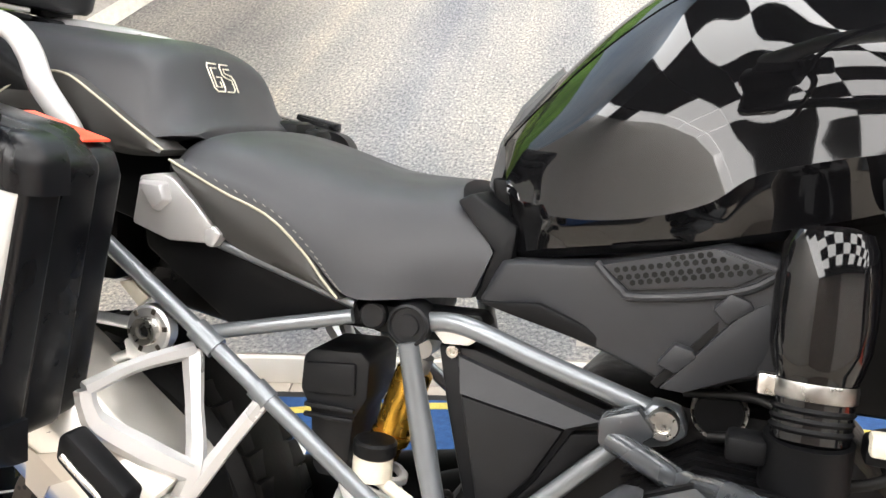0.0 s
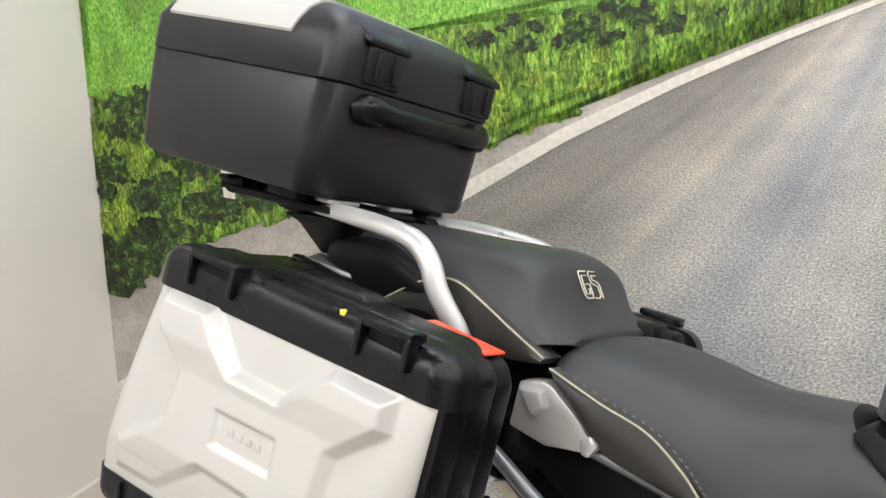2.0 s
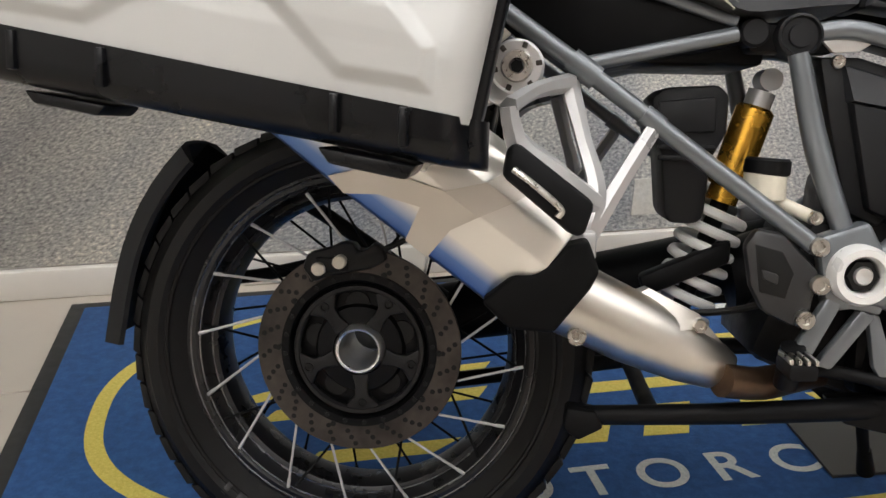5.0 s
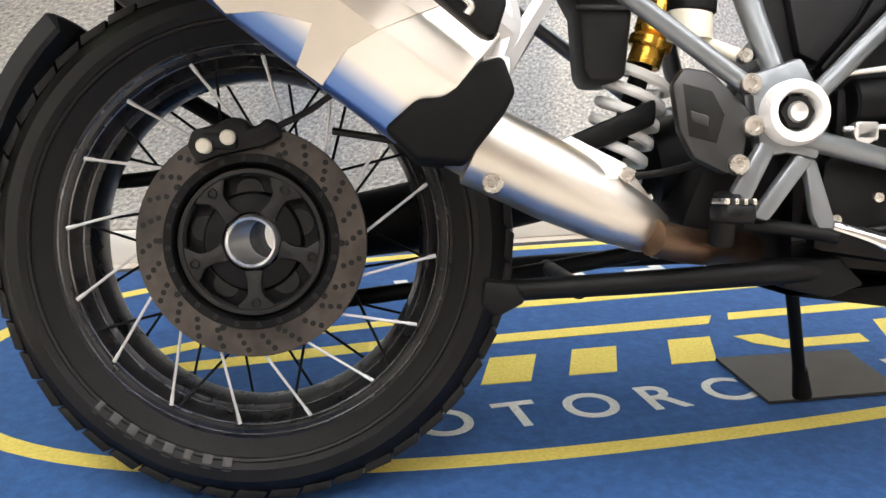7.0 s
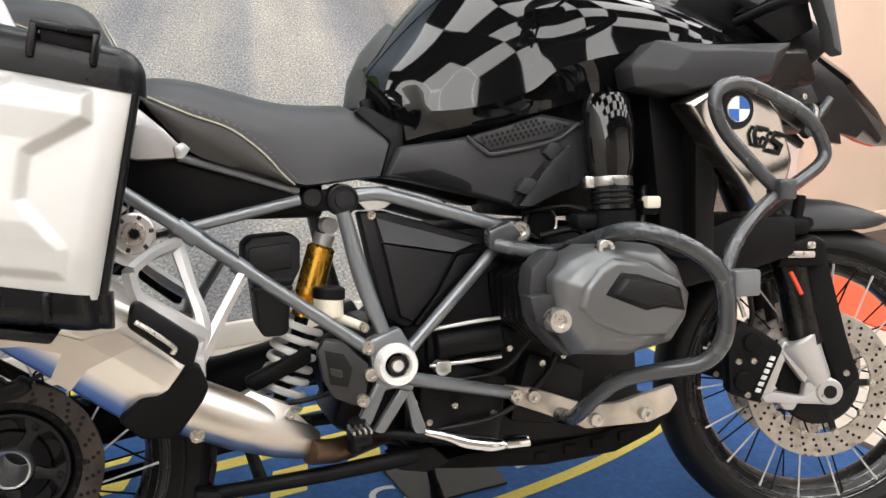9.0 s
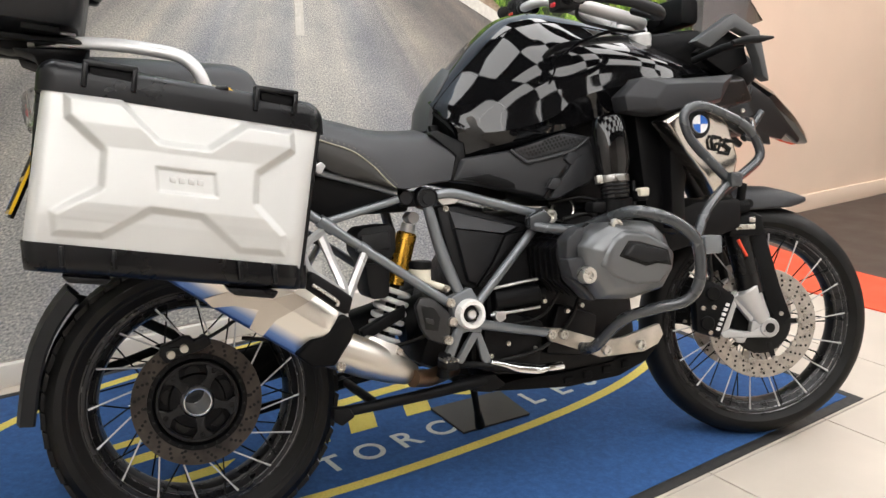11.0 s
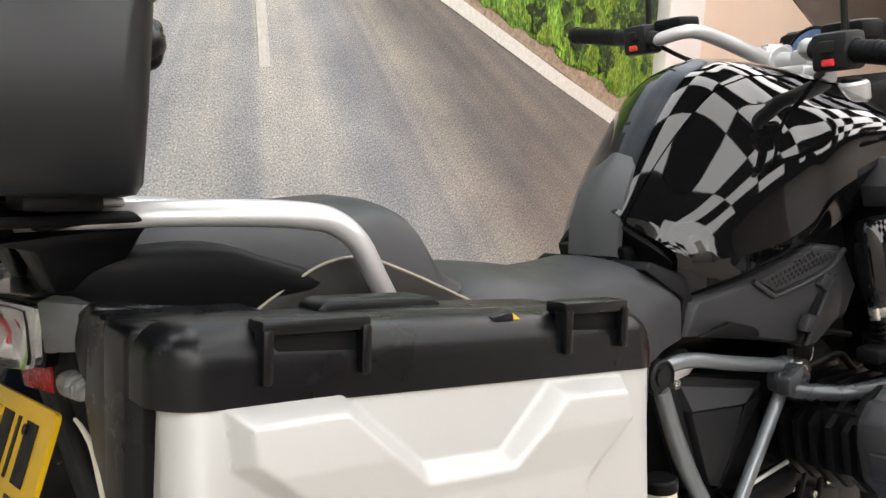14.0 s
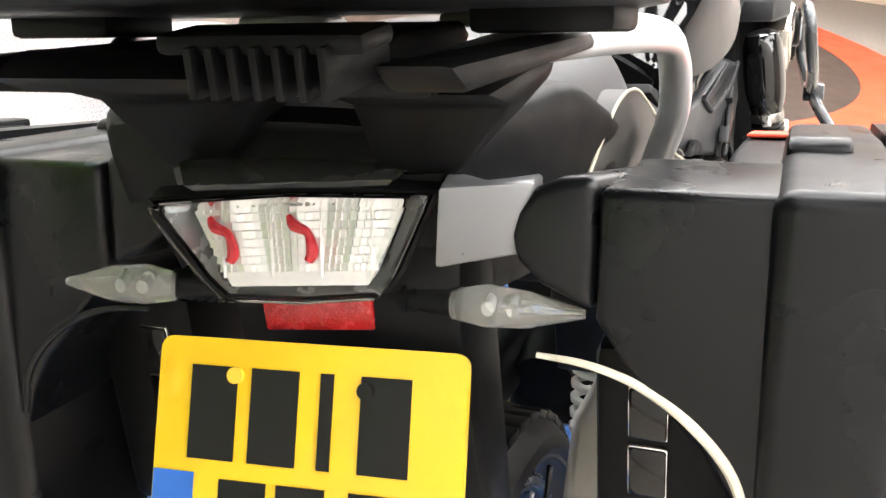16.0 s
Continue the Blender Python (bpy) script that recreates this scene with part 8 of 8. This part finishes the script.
hnd = part("carry_handle", tube([(0.008, -0.115, 0.138), (0.024, -0.1, 0.143), (0.034, -0.05, 0.141), (0.035, 0.02, 0.141), (0.034, 0.09, 0.141), (0.024, 0.13, 0.143), (0.008, 0.14, 0.138)], [0.02, 0.022, 0.0165, 0.016, 0.0165, 0.022, 0.02], 14), CASE, tb, "black carry handle")
for y in (-0.1, 0.125):
    part("handle_block", box((0.0, y - 0.02, 0.118), (0.04, y + 0.02, 0.166), 0.012, None, 3), CASE, hnd)
for y in (-0.09, 0.115):
    la = part("latch", box((0.012, y - 0.033, 0.178), (0.028, y + 0.033, 0.235), 0.005), PLASTIC, tb, "black latch")
    part("latch_hood", prism([(-0.035, 0.268), (-0.02, 0.274), (0.03, 0.244), (0.03, 0.234), (0.0, 0.238)], y - 0.04, y + 0.04, 0.004), CASE, la)
    for dy in (-0.015, 0.015):
        part("latch_prong", box((0.024, y + dy - 0.006, 0.185), (0.034, y + dy + 0.006, 0.23), 0.003), PLASTIC, la)
for y in (-0.12, 0.12):
    part("foot_pad", box((-0.1, y - 0.03, -0.012), (-0.03, y + 0.03, 0.004), 0.004), DARKPL, tb)
part("mount_tab", box((-0.04, -0.12, -0.008), (0.0, -0.06, 0.0), 0.003), ALUP, tb)
part("mount_tab", box((-0.035, 0.0, -0.008), (0.0, 0.05, 0.0), 0.003), ALUP, tb)

# ---- floor tiles, each a slab of its own ----
floor = bpy.data.objects["floor"]
TS = 0.55
slab = box((0.002, 0.002, -0.009), (TS - 0.002, TS - 0.002, 0.0), 0.0015, None, 1)
first = None
for i in range(-3, 9):
    for j in range(-9, 2):
        u, v = 0.08 + i * TS, 0.045 + j * TS
        if u + TS < LEFT_U or v > WALL_V or v + TS < BACK_V:
            continue
        lu, hu, lv, hv = max(u, LEFT_U), u + TS, max(v, BACK_V), min(v + TS, WALL_V)
        if (lu, hv) == (u, v + TS) and lv == v:
            if first is None:
                first = part("tile", slab, TILE, floor)
                first.matrix_basis = pose(u, v, 0)
                continue
            o = bpy.data.objects.new("tile", first.data)
            scene.collection.objects.link(o)
            o.parent = floor
            o.matrix_basis = pose(u, v, 0)
        else:
            part("tile", box((lu + 0.002, lv + 0.002, -0.009), (hu - 0.002, hv - 0.002, 0.0), 0.0015, None, 1), TILE, floor)
